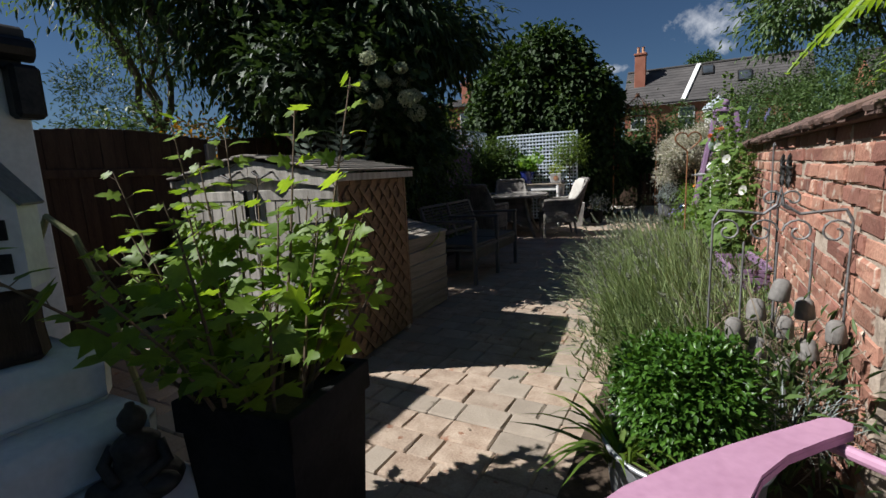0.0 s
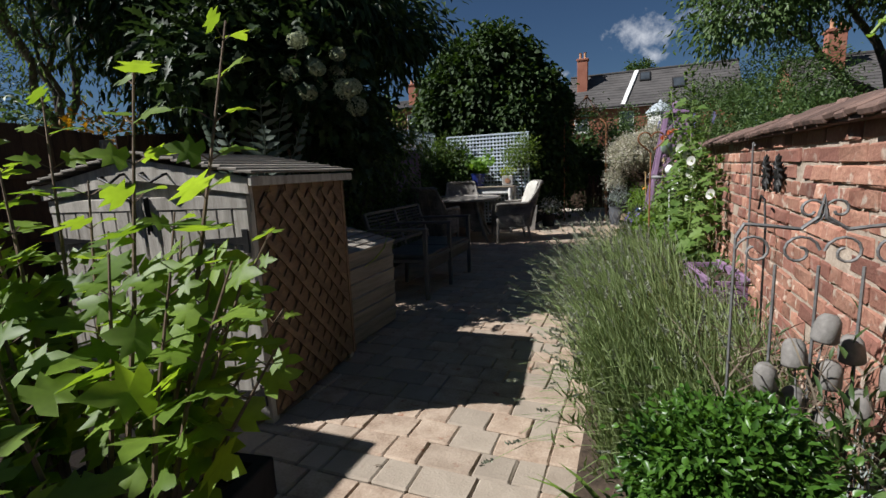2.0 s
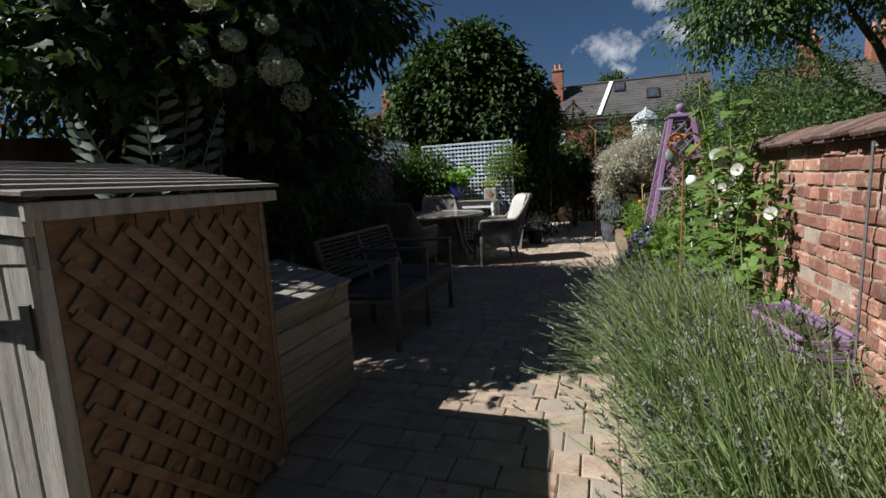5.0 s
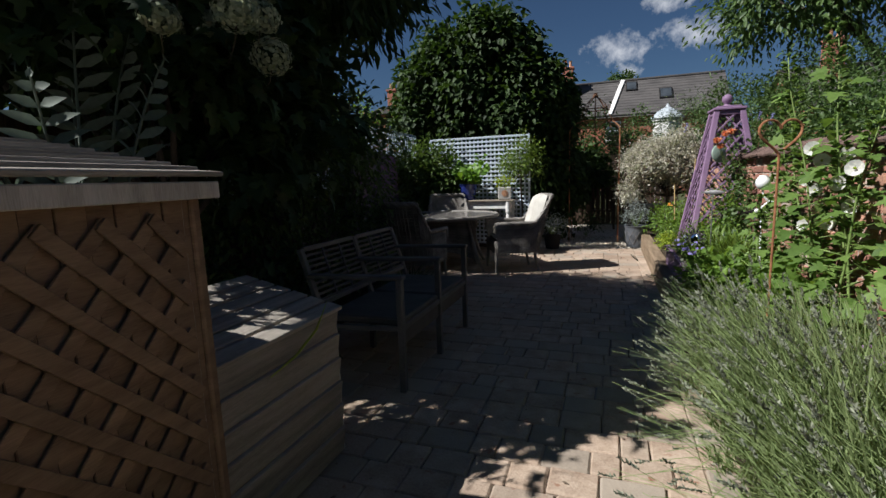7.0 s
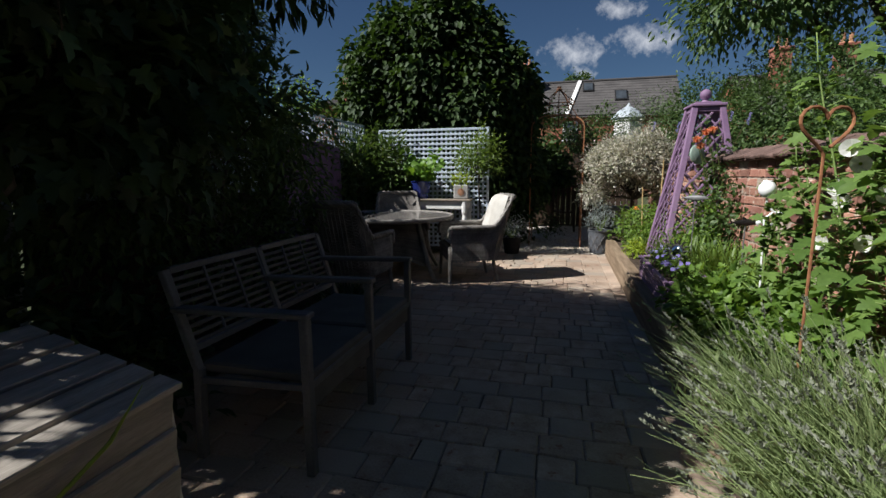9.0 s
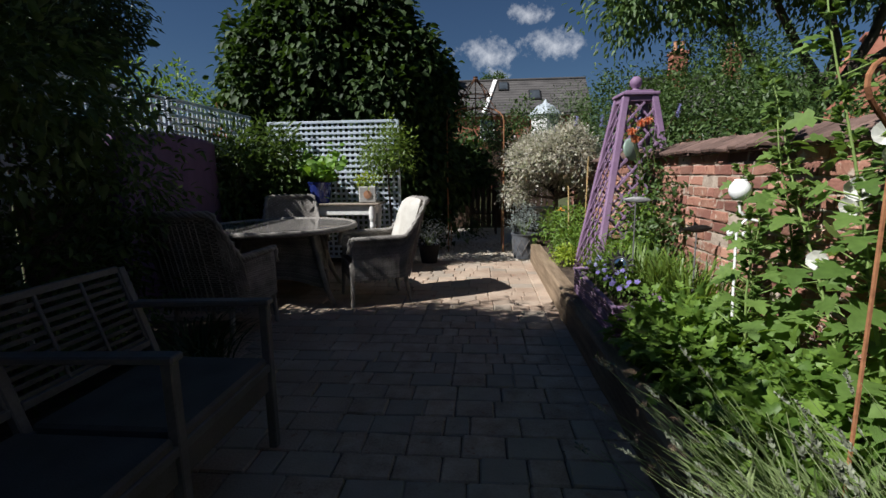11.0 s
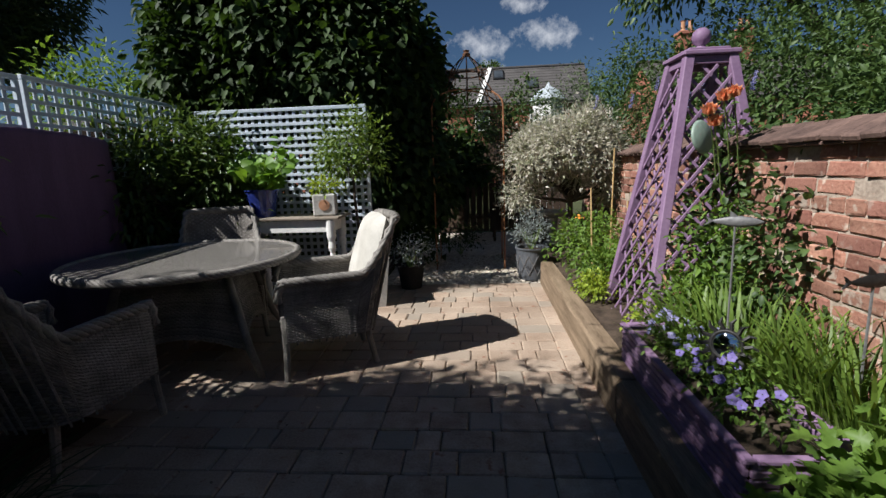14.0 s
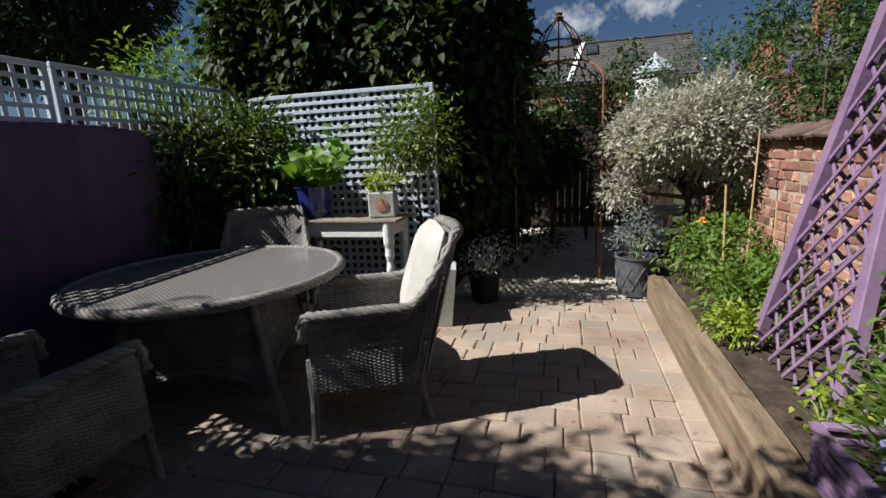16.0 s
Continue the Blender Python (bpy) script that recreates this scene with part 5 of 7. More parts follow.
for k in range(22):
    a = rc.uniform(0, math.tau)
    f = Vector((0.15 * math.cos(a), 0.15 * math.sin(a), 0))
    o = rc.uniform(0.22, 0.66)
    h = rc.uniform(0.30, 0.62)
    d = a + rc.uniform(-0.6, 0.6)
    if math.cos(d) > 0.3:
        o *= 0.6
    if math.sin(d) > 0.1:
        o *= 0.6
    cs.append([f, f + Vector((math.cos(d) * o * 0.4, math.sin(d) * o * 0.4, h * 0.5)), f + Vector((math.cos(d) * o, math.sin(d) * o, h))])
for x, y, h in ((0.26, 0.24, 0.98), (0.09, 0.17, 0.91), (-0.37, 0.26, 0.92), (-0.60, 0.20, 0.95), (-0.62, -0.02, 0.74), (0.38, 0.15, 0.38), (0.30, 0.18, 0.52), (-0.15, 0.2, 0.70), (-0.70, 0.0, 0.46), (-0.5, -0.2, 0.5), (-0.42, 0.1, 0.62), (-0.30, 0.05, 0.55), (-0.55, 0.1, 0.62), (-0.25, -0.1, 0.42), (-0.40, 0.16, 0.76), (0.05, 0.1, 0.60), (-0.1, -0.05, 0.45)):
    cs.append([(x * 0.3, y * 0.3, 0), (x * 0.7, y * 0.7, h * 0.5), (x, y, h)])
leaf_stems("currant_shrub", "flowering currant shrub with fresh lobed green leaves", (-1.09, 2.08, 0.55), cs, L_CURRANT, 0.098, 0.108, PALM, M_TWIG, 0.090, 0.007, 2, 0.35, "shrub", 0.35, 0.75)

# box ball in a ribbed zinc tub, with strap leaves
def zinc_tub():
    t = thing("zinc_tub", "ribbed zinc tub holding a clipped box plant", "planter", pose(0.10, 2.71, 0))
    s, n, h = Shape(), 72, 0.33
    vs, fs = [], []
    for i in range(7):
        u = i / 6
        r = 0.19 + 0.05 * u
        for k in range(n):
            rr = r + (0.006 * (1 if k % 4 < 2 else -1) if 0 < i < 5 else 0)
            vs.append((rr * math.cos(k * math.tau / n), rr * math.sin(k * math.tau / n), h * u))
    for i in range(6):
        fs += [(i * n + k, i * n + (k + 1) % n, (i + 1) * n + (k + 1) % n, (i + 1) * n + k) for k in range(n)]
    s.add(vs, fs + [tuple(range(n))[::-1]])
    part("tub", s, M_ZINC, t)
    part("rim", Shape().tube([(0.243 * math.cos(k * math.tau / 40), 0.243 * math.sin(k * math.tau / 40), h) for k in range(40)], 0.009, 6, True), M_ZINC, t, "", True)
    part("compost", Shape().lathe([(0.22, 0), (0.22, 0.02), (0.001, 0.03)], 24, (0, 0, h - 0.06)), M_SOIL, t)


zinc_tub()
tree("box_ball", "clipped round box plant in a zinc tub", (0.12, 2.73, 0.27), [((0.09, 2.74, 0.47), (0.20, 0.20, 0.20)), ((0.15, 2.78, 0.42), (0.16, 0.17, 0.17)), ((0.03, 2.76, 0.50), (0.13, 0.13, 0.14)), ((0.16, 2.76, 0.55), (0.11, 0.12, 0.11))], L_BOX, 900, 16, 0.028, 0.024, 0.013, 0.012, 0.4, -0.9, BROAD, 0.0, 0.6, "shrub")
blades("strap_plant", "arching strap-leaved plant at the edge of the tub", (-0.08, 2.62, 0.27), 40, 0.05, 0.26, 0.022, 0.30, L_STRAP, 0.9)
blades("crocosmia", "tall clump of upright sword leaves in the raised border", (0.22, 8.55, 0.18), 330, 0.34, 0.66, 0.020, 0.30, L_STRAP, 0.5, 5, (0.8, 1.3))
blades("crocosmia", "tall clump of upright sword leaves near the wall", (0.36, 8.00, 0.18), 330, 0.26, 0.66, 0.020, 0.26, L_STRAP, 0.5, 5, (0.8, 1.5))
blades("fern_plant", "dark arching fern in the shade by the bench", (-2.75, 7.55, 0.0), 150, 0.20, 0.55, 0.022, 0.42, L_BIGTREE, 0.9)
blades("strap_plant", "pale strap leaves hanging by the bells", (0.42, 3.0, 0.30), 90, 0.14, 0.26, 0.005, 0.30, L_SILVER, 0.9)

# hollyhocks: tall stems with round lobed leaves and white flowers
def hollyhock(foot, top, label, flowers, seed, leaves=22, size=0.13):
    rr = random.Random(seed)
    foot, top = Vector(foot), Vector(top)
    t = thing("hollyhock", label, "hollyhock", Matrix.Translation(foot), "white hollyhocks")
    d = top - foot
    line = [d * (i / 10) + Vector((0.03 * math.sin(i * 0.9 + seed), 0.03 * math.cos(i * 0.7 + seed), 0)) * (i / 10) for i in range(11)]
    s = Shape()
    s.tube(line, [0.009 * (1 - 0.07 * i) for i in range(11)], 7)
    base, way, face, ln = [], [], [], []
    leaves *= 2
    for i in range(leaves):
        u = i / leaves * 0.93
        q = d * u
        a = rr.uniform(0, math.tau)
        o = Vector((math.cos(a), math.sin(a), rr.uniform(0.1, 0.6)))
        st = rr.uniform(0.08, 0.20) * (1.2 - u)
        s.tube([q, q + o * st], 0.003, 4)
        base.append(q + o * st)
        way.append(o + Vector((0, 0, -0.5)))
        face.append((rr.uniform(-0.6, 0.2), rr.uniform(-0.8, 0.1), 0.9))
        ln.append(size * rr.uniform(0.6, 1.15) * (1.1 - 0.6 * u))
    part("stem", s, M_STEM, t, "", True)
    part("leaves", leaf_mesh("leaves", base, way, np.array(face), np.array(ln), np.array(ln) * 1.1, PALM, 0.25, 0.1), L_HOLLY, t)
    b, w, f = [], [], []
    for i in range(64):
        u = rr.uniform(0.5, 1.0)
        q = d * u
        a = rr.uniform(0, math.tau)
        for j in range(5):
            b.append(q + Vector((math.cos(a), math.sin(a), 0.2)) * 0.02)
            w.append((math.cos(a) + rr.uniform(-0.5, 0.5), math.sin(a) + rr.uniform(-0.5, 0.5), 0.6))
            f.append((rr.uniform(-1, 1), rr.uniform(-1, 1), 0.5))
    part("buds", leaf_mesh("buds", b, w, np.array(f), np.full(len(b), 0.036), np.full(len(b), 0.022), BROAD), L_HOLLY, t)
    for p, look_to in flowers:
        p, ax = Vector(p) - foot, Vector(look_to).normalized()
        u = ax.orthogonal().normalized()
        v = ax.cross(u)
        b, w, f = [], [], []
        for k in range(7):
            a = k * math.tau / 7
            o = u * math.cos(a) + v * math.sin(a)
            b.append(p + o * 0.004)
            w.append(o + ax * 0.45)
            f.append(ax - o * 0.45)
        fl = part("flower", leaf_mesh("flower", b, w, np.array(f, float), np.full(7, 0.045), np.full(7, 0.047), ((0.0, 0.3), (0.4, 0.85), (0.8, 1.0)), -0.1, 0.05), L_WHITEFLOWER, t, "open white flower")
        part("stamen", Shape().ball(p + ax * 0.016, 0.008, 8), L_LIME, fl)


hollyhock((0.40, 6.45, 0.15), (0.23, 6.85, 1.92), "tall white hollyhock leaning on the wall", [((0.30, 6.58, 1.34), (-0.6, -0.8, 0.2)), ((0.36, 6.62, 1.27), (-0.3, -1, 0.15)), ((0.42, 6.85, 1.09), (-0.5, -0.8, 0.1)), ((0.33, 6.7, 1.16), (-0.8, -0.5, 0.1))], 3, 20)
hollyhock((0.30, 6.25, 0.15), (0.44, 6.2, 1.55), "white hollyhock with open flowers", [((0.36, 6.2, 1.22), (-0.6, -0.7, 0.2)), ((0.40, 6.3, 1.02), (-0.7, -0.6, 0.1))], 5, 18)
hollyhock((0.45, 7.0, 0.15), (0.36, 7.25, 1.45), "slender hollyhock in bud against the bricks", [], 9, 18)
hollyhock((0.15, 7.0, 0.15), (0.22, 7.1, 1.05), "leafy hollyhock shoot without flowers", [], 12, 20, 0.13)
hollyhock((0.46, 7.35, 0.18), (0.40, 7.6, 1.25), "leafy hollyhock with a leaning stem", [], 19, 22)
hollyhock((0.34, 6.75, 0.15), (0.50, 6.7, 1.30), "leafy hollyhock crowding the wall", [((0.42, 6.6, 0.9), (-0.7, -0.6, 0.2))], 23, 22)
hollyhock((0.52, 6.55, 0.15), (0.55, 6.9, 1.35), "broad-leaved hollyhock on the bricks", [], 29, 24)
hollyhock((0.50, 5.9, 0.1), (0.52, 6.0, 1.25), "leafy hollyhock close to the bricks", [((0.48, 5.9, 0.95), (-0.7, -0.6, 0.2))], 15, 18)

hollyhock((0.46, 6.72, 0.15), (0.40, 7.45, 1.72), "slender hollyhock leaning along the wall in bud", [((0.43, 7.0, 0.85), (-0.8, -0.5, 0.2))], 31, 26, 0.15)
hollyhock((0.47, 6.32, 0.15), (0.34, 6.55, 2.02), "tall budding hollyhock with broad leaves", [((0.38, 6.42, 1.14), (-0.7, -0.7, 0.1)), ((0.44, 6.5, 1.30), (-0.6, -0.8, 0.2))], 37, 26, 0.15)

# low leafy fillers in the border
def mound(name, label, foot, radii, leaf, clumps, per, spread, length, width, outline, category="plant", hang=0.1):
    t = thing(name, label, category, Matrix.Translation(foot))
    s = Shape()
    for _ in range(10):
        d = Vector(on_ball(1)[0])
        s.tube([(0, 0, -0.02), (d.x * radii[0] * 0.5, d.y * radii[1] * 0.5, radii[2] * 0.6), (d.x * radii[0] * 0.8, d.y * radii[1] * 0.8, radii[2] * (0.9 + 0.3 * d.z))], [0.005, 0.004, 0.002], 4)
    part("stems", s, M_STEM, t)
    part("leaves", crown_mesh("leaves", [((0, 0, radii[2] * 0.75), radii)], clumps, per, spread, length, width, -0.45, 0.35, hang, outline), leaf, t)
    return t


for x, y, z, r, lab in ((0.10, 7.35, 0.20, (0.30, 0.30, 0.19), "tall toothed perennial crowding the trough"), (0.0, 7.05, 0.18, (0.24, 0.34, 0.22), "toothed bright green perennial in the border"), (0.22, 6.65, 0.15, (0.30, 0.32, 0.22), "broad-leaved green perennial under the hollyhocks"), (0.0, 6.45, 0.18, (0.20, 0.24, 0.14), "spreading green perennial beside the sleeper"),
                        (0.30, 7.5, 0.18, (0.24, 0.26, 0.17), "bright leafy perennial behind the trough")):
    mound("border_perennial", lab, (x, y, z), r, L_BEDLEAF, 130, 7, 0.05, 0.068, 0.066, PALM, "plant", 0.1)
for x, y, z, r in ((0.12, 5.75, 0.05, (0.28, 0.34, 0.26)), (0.42, 5.3, 0.05, (0.2, 0.5, 0.25)), (0.48, 4.2, 0.05, (0.14, 0.7, 0.2)), (0.45, 3.1, 0.05, (0.2, 0.4, 0.35))):
    mound("border_weeds", "loose mixed greenery and dry stems at the wall foot", (x, y, z), r, L_HEDGE, 90, 9, 0.07, 0.06, 0.016, LANCE, "plant", -0.3)
for x, y, r in ((0.10, 10.5, (0.20, 0.34, 0.24)), (0.38, 10.7, (0.22, 0.45, 0.26)), (0.05, 11.3, (0.24, 0.4, 0.34)), (0.35, 11.6, (0.25, 0.4, 0.35)), (0.45, 9.3, (0.2, 0.3, 0.5)), (0.30, 9.15, (0.2, 0.2, 0.30))):
    mound("border_shrub", "mixed green border planting by the wall", (x, y, 0.18), r, L_BEDLEAF, 95, 9, 0.06, 0.055, 0.026, BROAD, "plant", 0.1)
mound("golden_spurge", "rounded lime-green shrublet beside the sleeper", (-0.02, 10.15, 0.19), (0.16, 0.18, 0.13), L_LIME, 110, 9, 0.03, 0.035, 0.017, BROAD)
mound("creeping_jenny", "yellow-green trailing plant at the obelisk foot", (0.02, 9.25, 0.2), (0.14, 0.2, 0.10), L_LIME, 24, 5, 0.04, 0.035, 0.03, BROAD)
mound("pansies", "violet and lilac pansies in the trough", (-0.04, 8.30, 0.41), (0.15, 0.52, 0.09), L_BEDLEAF, 210, 9, 0.03, 0.03, 0.016, BROAD)
for lab, mat_, yy, k in (("lilac pansy flowers in the trough", L_VIOLET, 8.55, 26), ("deep violet pansy flowers in the trough", L_DARKVIOLET, 8.05, 24)):
    t = thing("pansy_flowers", lab, "flower", Matrix.Translation((-0.06, yy, 0.45)))
    for i in range(k):
        p = Vector((R.uniform(-0.12, 0.12), R.uniform(-0.26, 0.26), R.uniform(0.02, 0.12)))
        ax = Vector((R.uniform(-1, 0.1), R.uniform(-1, 0), R.uniform(0.2, 1))).normalized()
        u = ax.orthogonal().normalized()
        v = ax.cross(u)
        b = [p + (u * math.cos(a) + v * math.sin(a)) * 0.002 for a in (0, 1.25, 2.5, 3.77, 5.0)]
        w = [u * math.cos(a) + v * math.sin(a) + ax * 0.2 for a in (0, 1.25, 2.5, 3.77, 5.0)]
        part("flower", leaf_mesh("flower", b, w, np.array([ax] * 5, float), np.full(5, 0.018), np.full(5, 0.02), BROAD, 0.05, 0.02), mat_, t)
mound("climbing_rose", "rose bush with dark leaves growing up the obelisk", (0.62, 9.55, 0.18), (0.26, 0.30, 0.62), L_HEDGE, 150, 9, 0.07, 0.055, 0.036, BROAD, "rose", 0.2)
mound("border_perennial", "toothed green perennial spilling over the trough end", (0.04, 7.50, 0.10), (0.26, 0.24, 0.27), L_BEDLEAF, 130, 7, 0.05, 0.068, 0.066, PALM, "plant", 0.1)
mound("wall_shrub", "dark leafy shrub growing between obelisk and wall", (0.60, 8.95, 0.18), (0.20, 0.34, 0.62), L_HEDGE, 170, 9, 0.07, 0.055, 0.036, BROAD, "shrub", 0.2)
mound("climbing_rose", "leafy rose stems in the upper obelisk", (0.62, 9.45, 0.95), (0.20, 0.22, 0.36), L_HEDGE, 80, 8, 0.06, 0.055, 0.036, BROAD, "rose", 0.2)
for p in ((0.28, 9.10, 1.53), (0.36, 9.12, 1.60), (0.32, 9.12, 1.47), (0.42, 9.14, 1.62)):
    t = thing("rose_flower", "full apricot orange rose bloom", "rose", Matrix.Translation(p), "apricot roses")
    b, w, f = [], [], []
    for ring in range(4):
        for k in range(6):
            a = k * math.tau / 6 + ring * 0.6
            e = 0.25 + 0.4 * ring
            b.append((0, 0, 0))
            w.append((math.cos(a) * e - 0.3 * (1.6 - e), math.sin(a) * e - 0.6 * (1.6 - e), 1.2 - 0.3 * e))
            f.append((math.cos(a) * 1.0, math.sin(a), -0.3))
    part("petals", leaf_mesh("petals", b, w, -np.array(f, float), np.full(24, 0.066), np.full(24, 0.068), BROAD, -0.25, 0.2), L_ORANGE, t)
    part("stem", Shape().tube([(0, 0, 0), (0.08, 0.1, -0.16), (0.16, 0.2, -0.4)], 0.004, 5), M_STEM, t)

# buddleia and stray flower spikes by the wall
t = thing("buddleia", "arching buddleia with small purple flower spikes", "shrub", Matrix.Translation((0.95, 11.6, 0)))
s, b, w = Shape(), [], []
for tip in ((-0.35, -0.2, 1.95), (0.0, 0.1, 2.15), (0.25, -0.4, 2.05), (-0.1, -0.9, 1.85), (0.35, 0.5, 2.1), (-0.6, 0.2, 2.0), (0.1, -1.5, 1.9)):
    tip = Vector(tip)
    s.tube([(0, 0, 0), tip * 0.6 + Vector((0, 0, 0.25)), tip], [0.012, 0.006, 0.003], 5)
    for j in range(60):
        q = tip - Vector((0.03, 0.03, 0.14)) * (j / 60)
        b.append(q)
        w.append(R.choice([(1, 0, 0.2), (-1, 0, 0.2), (0, 1, 0.2), (0, -1, 0.2), (0.6, 0.6, 0.4), (-0.6, -0.6, 0.4)]))
part("branches", s, M_TWIG, t)
part("flower_spikes", leaf_mesh("flower_spikes", b, w, RNG.normal(size=(len(b), 3)), np.full(len(b), 0.024), np.full(len(b), 0.012)), L_VIOLET, t)

# snowball flower heads above the bin store
rs = random.Random(8)
for k, p in enumerate(((-2.48, 4.83, 2.11), (-2.57, 5.00, 1.965), (-2.12, 4.70, 1.87), (-2.51, 4.58, 2.00), (-2.60, 4.79, 2.29), (-2.30, 4.91, 2.18), (-2.40, 4.62, 1.86), (-2.62, 4.85, 1.90), (-2.30, 4.62, 2.02), (-2.45, 5.1, 2.08), (-2.7, 5.35, 1.75), (-2.36, 4.50, 2.20), (-2.22, 4.95, 1.93), (-2.20, 4.98, 1.78), (-2.46, 5.3, 2.2))):
    t = thing("snowball_flower", "round cream snowball flower head in the shade", "flower", Matrix.Translation(p), "snowball flower heads")
    n = 420
    d = on_ball(n)
    size = rs.uniform(0.062, 0.088)
    q = d * np.array((size, size * rs.uniform(0.85, 1.1), size * rs.uniform(0.7, 0.95))) * RNG.uniform(0.82, 1.06, (n, 1))
    part("florets", leaf_mesh("florets", q, np.cross(d, RNG.normal(size=(n, 3))), d + RNG.normal(size=(n, 3)) * 0.25, np.full(n, 0.017), np.full(n, 0.016), BROAD, 0.0, 0.05), L_CREAM, t)
    part("stalk", Shape().tube([(0, 0, -0.04), (-0.07, 0.06, -0.09), (-0.22, 0.18, -0.12)], 0.003, 5), M_BARK, t)

# artichoke-like silver leaves above the bin store roof
def cardoon(foot, leaves, label):
    """Long arching leaves cut deep into pointed lobes on both sides of a pale rib."""
    t = thing("cardoon", label, "plant", Matrix.Translation(foot))
    for a, reach, height in leaves:
        c, d = math.cos(radians(a)), math.sin(radians(a))
        rib, b, w, ln = [], [], [], []
        for i in range(22):
            u = i / 21
            rib.append(Vector((c * reach * u ** 1.5, d * reach * u ** 1.5, height * (u - 0.14 * u ** 4))))
            if u > 0.45:
                for sg in (-1, 1):
                    b.append(rib[-1])
                    w.append(Vector((-d * sg, c * sg, 0.55)) + Vector((c, d, 0)) * 0.5)
                    ln.append(0.17 * math.sin(math.pi * min(1.0, 0.15 + (u - 0.45) / 0.55 * 0.83)))
        leaf = part("leaf", leaf_mesh("leaf", b, w, np.tile((c, d, 0.6), (len(b), 1)), np.array(ln), np.full(len(ln), 0.042), LANCE, 0.2, 0.12), L_CARDOON, t)
        tagged(leaf, "", "", "", "stuff")
        part("rib", Shape().tube(rib, [0.012 - 0.0004 * i for i in range(22)], 5), L_CARDOON, leaf)


cardoon((-2.82, 4.50, 0.0), ((20, 0.42, 2.0), (75, 0.30, 2.25), (140, 0.45, 2.1), (205, 0.40, 1.95), (270, 0.36, 1.9), (320, 0.45, 1.85), (100, 0.12, 2.3)), "silvery jagged cardoon leaves rising behind the bin store")
blades("broad_leaf_plant", "low broad green leaves behind the bin store", (-3.05, 4.35, 0.0), 22, 0.24, 1.62, 0.12, 0.42, L_BEDLEAF, 0.8, 5)

# fern fronds hanging into the view from a tree fern crown
t = thing("tree_fern", "bright green fern fronds arching from a fern trunk", "fern", Matrix.Translation((0.93, 2.72, -0.17)))
part("trunk", Shape().tube([(0, 0, 0), (0.02, 0, 0.9), (0.0, 0.0, 1.62)], [0.09, 0.08, 0.07], 12), M_BARK, t)
for a in (200, 235, 262, 165, 120, 300, 20, 75):
    b, w, f, ln = [], [], [], []
    rib = []
    for i in range(34):
        u = i / 33
        o = 0.62 * u
        p = Vector((math.cos(radians(a)) * o, math.sin(radians(a)) * o, 1.62 + 0.30 * math.sin(u * 2.4) - 0.18 * u ** 2))
        rib.append(p)
        sd = Vector((-math.sin(radians(a)), math.cos(radians(a)), -0.25))
        for sg in (-1, 1):
            b.append(p)
            w.append(Vector((sd.x * sg, sd.y * sg, -0.35)) + Vector((math.cos(radians(a)), math.sin(radians(a)), 0)) * 0.35)
            f.append((0, 0, 1))
            ln.append(0.13 * math.sin(math.pi * min(1, 0.12 + 0.88 * u)) + 0.01)
    fr = part("frond", leaf_mesh("frond", b, w, np.array(f, float), np.array(ln), np.full(len(ln), 0.018), LANCE, 0.2, 0.1), L_FERN, t)
    part("rib", Shape().tube(rib, 0.004, 4), M_STEM, fr)

# ---- garden furniture and ornaments near the start ----
def adirondack():
    t = thing("adirondack_chair", "pink painted wooden adirondack chair with wide arms", "chair", pose(0.515, 1.985, 0, 0, 0, 233))
    outer = [(0.39, 0.40), (0.35, 0.435), (0.27, 0.45), (0.12, 0.45), (-0.05, 0.44), (-0.20, 0.422), (-0.34, 0.405), (-0.375, 0.385)]
    inner = [(-0.375, 0.35), (-0.34, 0.335), (-0.24, 0.345), (-0.12, 0.352), (0.0, 0.335), (0.08, 0.305), (0.16, 0.27), (0.26, 0.25), (0.35, 0.265), (0.39, 0.31)]
    ol = outer + inner
    for sg in (-1, 1):
        part("arm", Shape().slab([(x, y * sg) for x, y in ol][::sg], 0.572, 0.588).slab([(0.01 + (x - 0.01) * 0.985, (0.36 + (y - 0.36) * 0.93) * sg) for x, y in ol][::sg], 0.588, 0.598), M_PINK, t)
        part("leg", Shape().box((0.22, sg * 0.29, 0.285), (0.10, 0.03, 0.57), 0.006), M_PINK, t)
        part("side_board", Shape().beam((0.26, sg * 0.265, 0.33), (-0.50, sg * 0.265, 0.06), 0.03, 0.13, 0.006), M_PINK, t)
        part("arm_bracket", Shape().slab([(0, 0), (0.0, -0.16), (0.03, -0.14), (0.12, 0)], -0.012, 0.012, Matrix.Translation((0.26, sg * 0.31, 0.572)) @ Matrix.Rotation(radians(90), 4, "X")), M_PINK, t)
    part("arm_rail", Shape().tube([(-0.31, -0.40, 0.555), (-0.31, 0.40, 0.555)], 0.016, 10), M_PINK, t)
    for k in range(6):
        part("seat_slat", Shape().beam((0.24 - 0.085 * k, -0.27, 0.395 - 0.03 * k), (0.24 - 0.085 * k, 0.27, 0.395 - 0.03 * k), 0.075, 0.02, 0.005), M_PINK, t)
    for k in range(5):
        y = (k - 2) * 0.105
        h = 1.02 - 0.035 * abs(k - 2) ** 1.6
        part("back_slat", Shape().beam((-0.22, y * 0.85, 0.25), (-0.22 - 0.36 * (h - 0.25) / 0.8, y * 1.08, h), 0.088, 0.02, 0.006, (0.9, 0, 0.4)), M_PINK, t)


adirondack()

# stepped white plinth with a statue, model house, hose
steps = thing("white_steps", "lumpy white-painted masonry steps beside the planter", "steps")
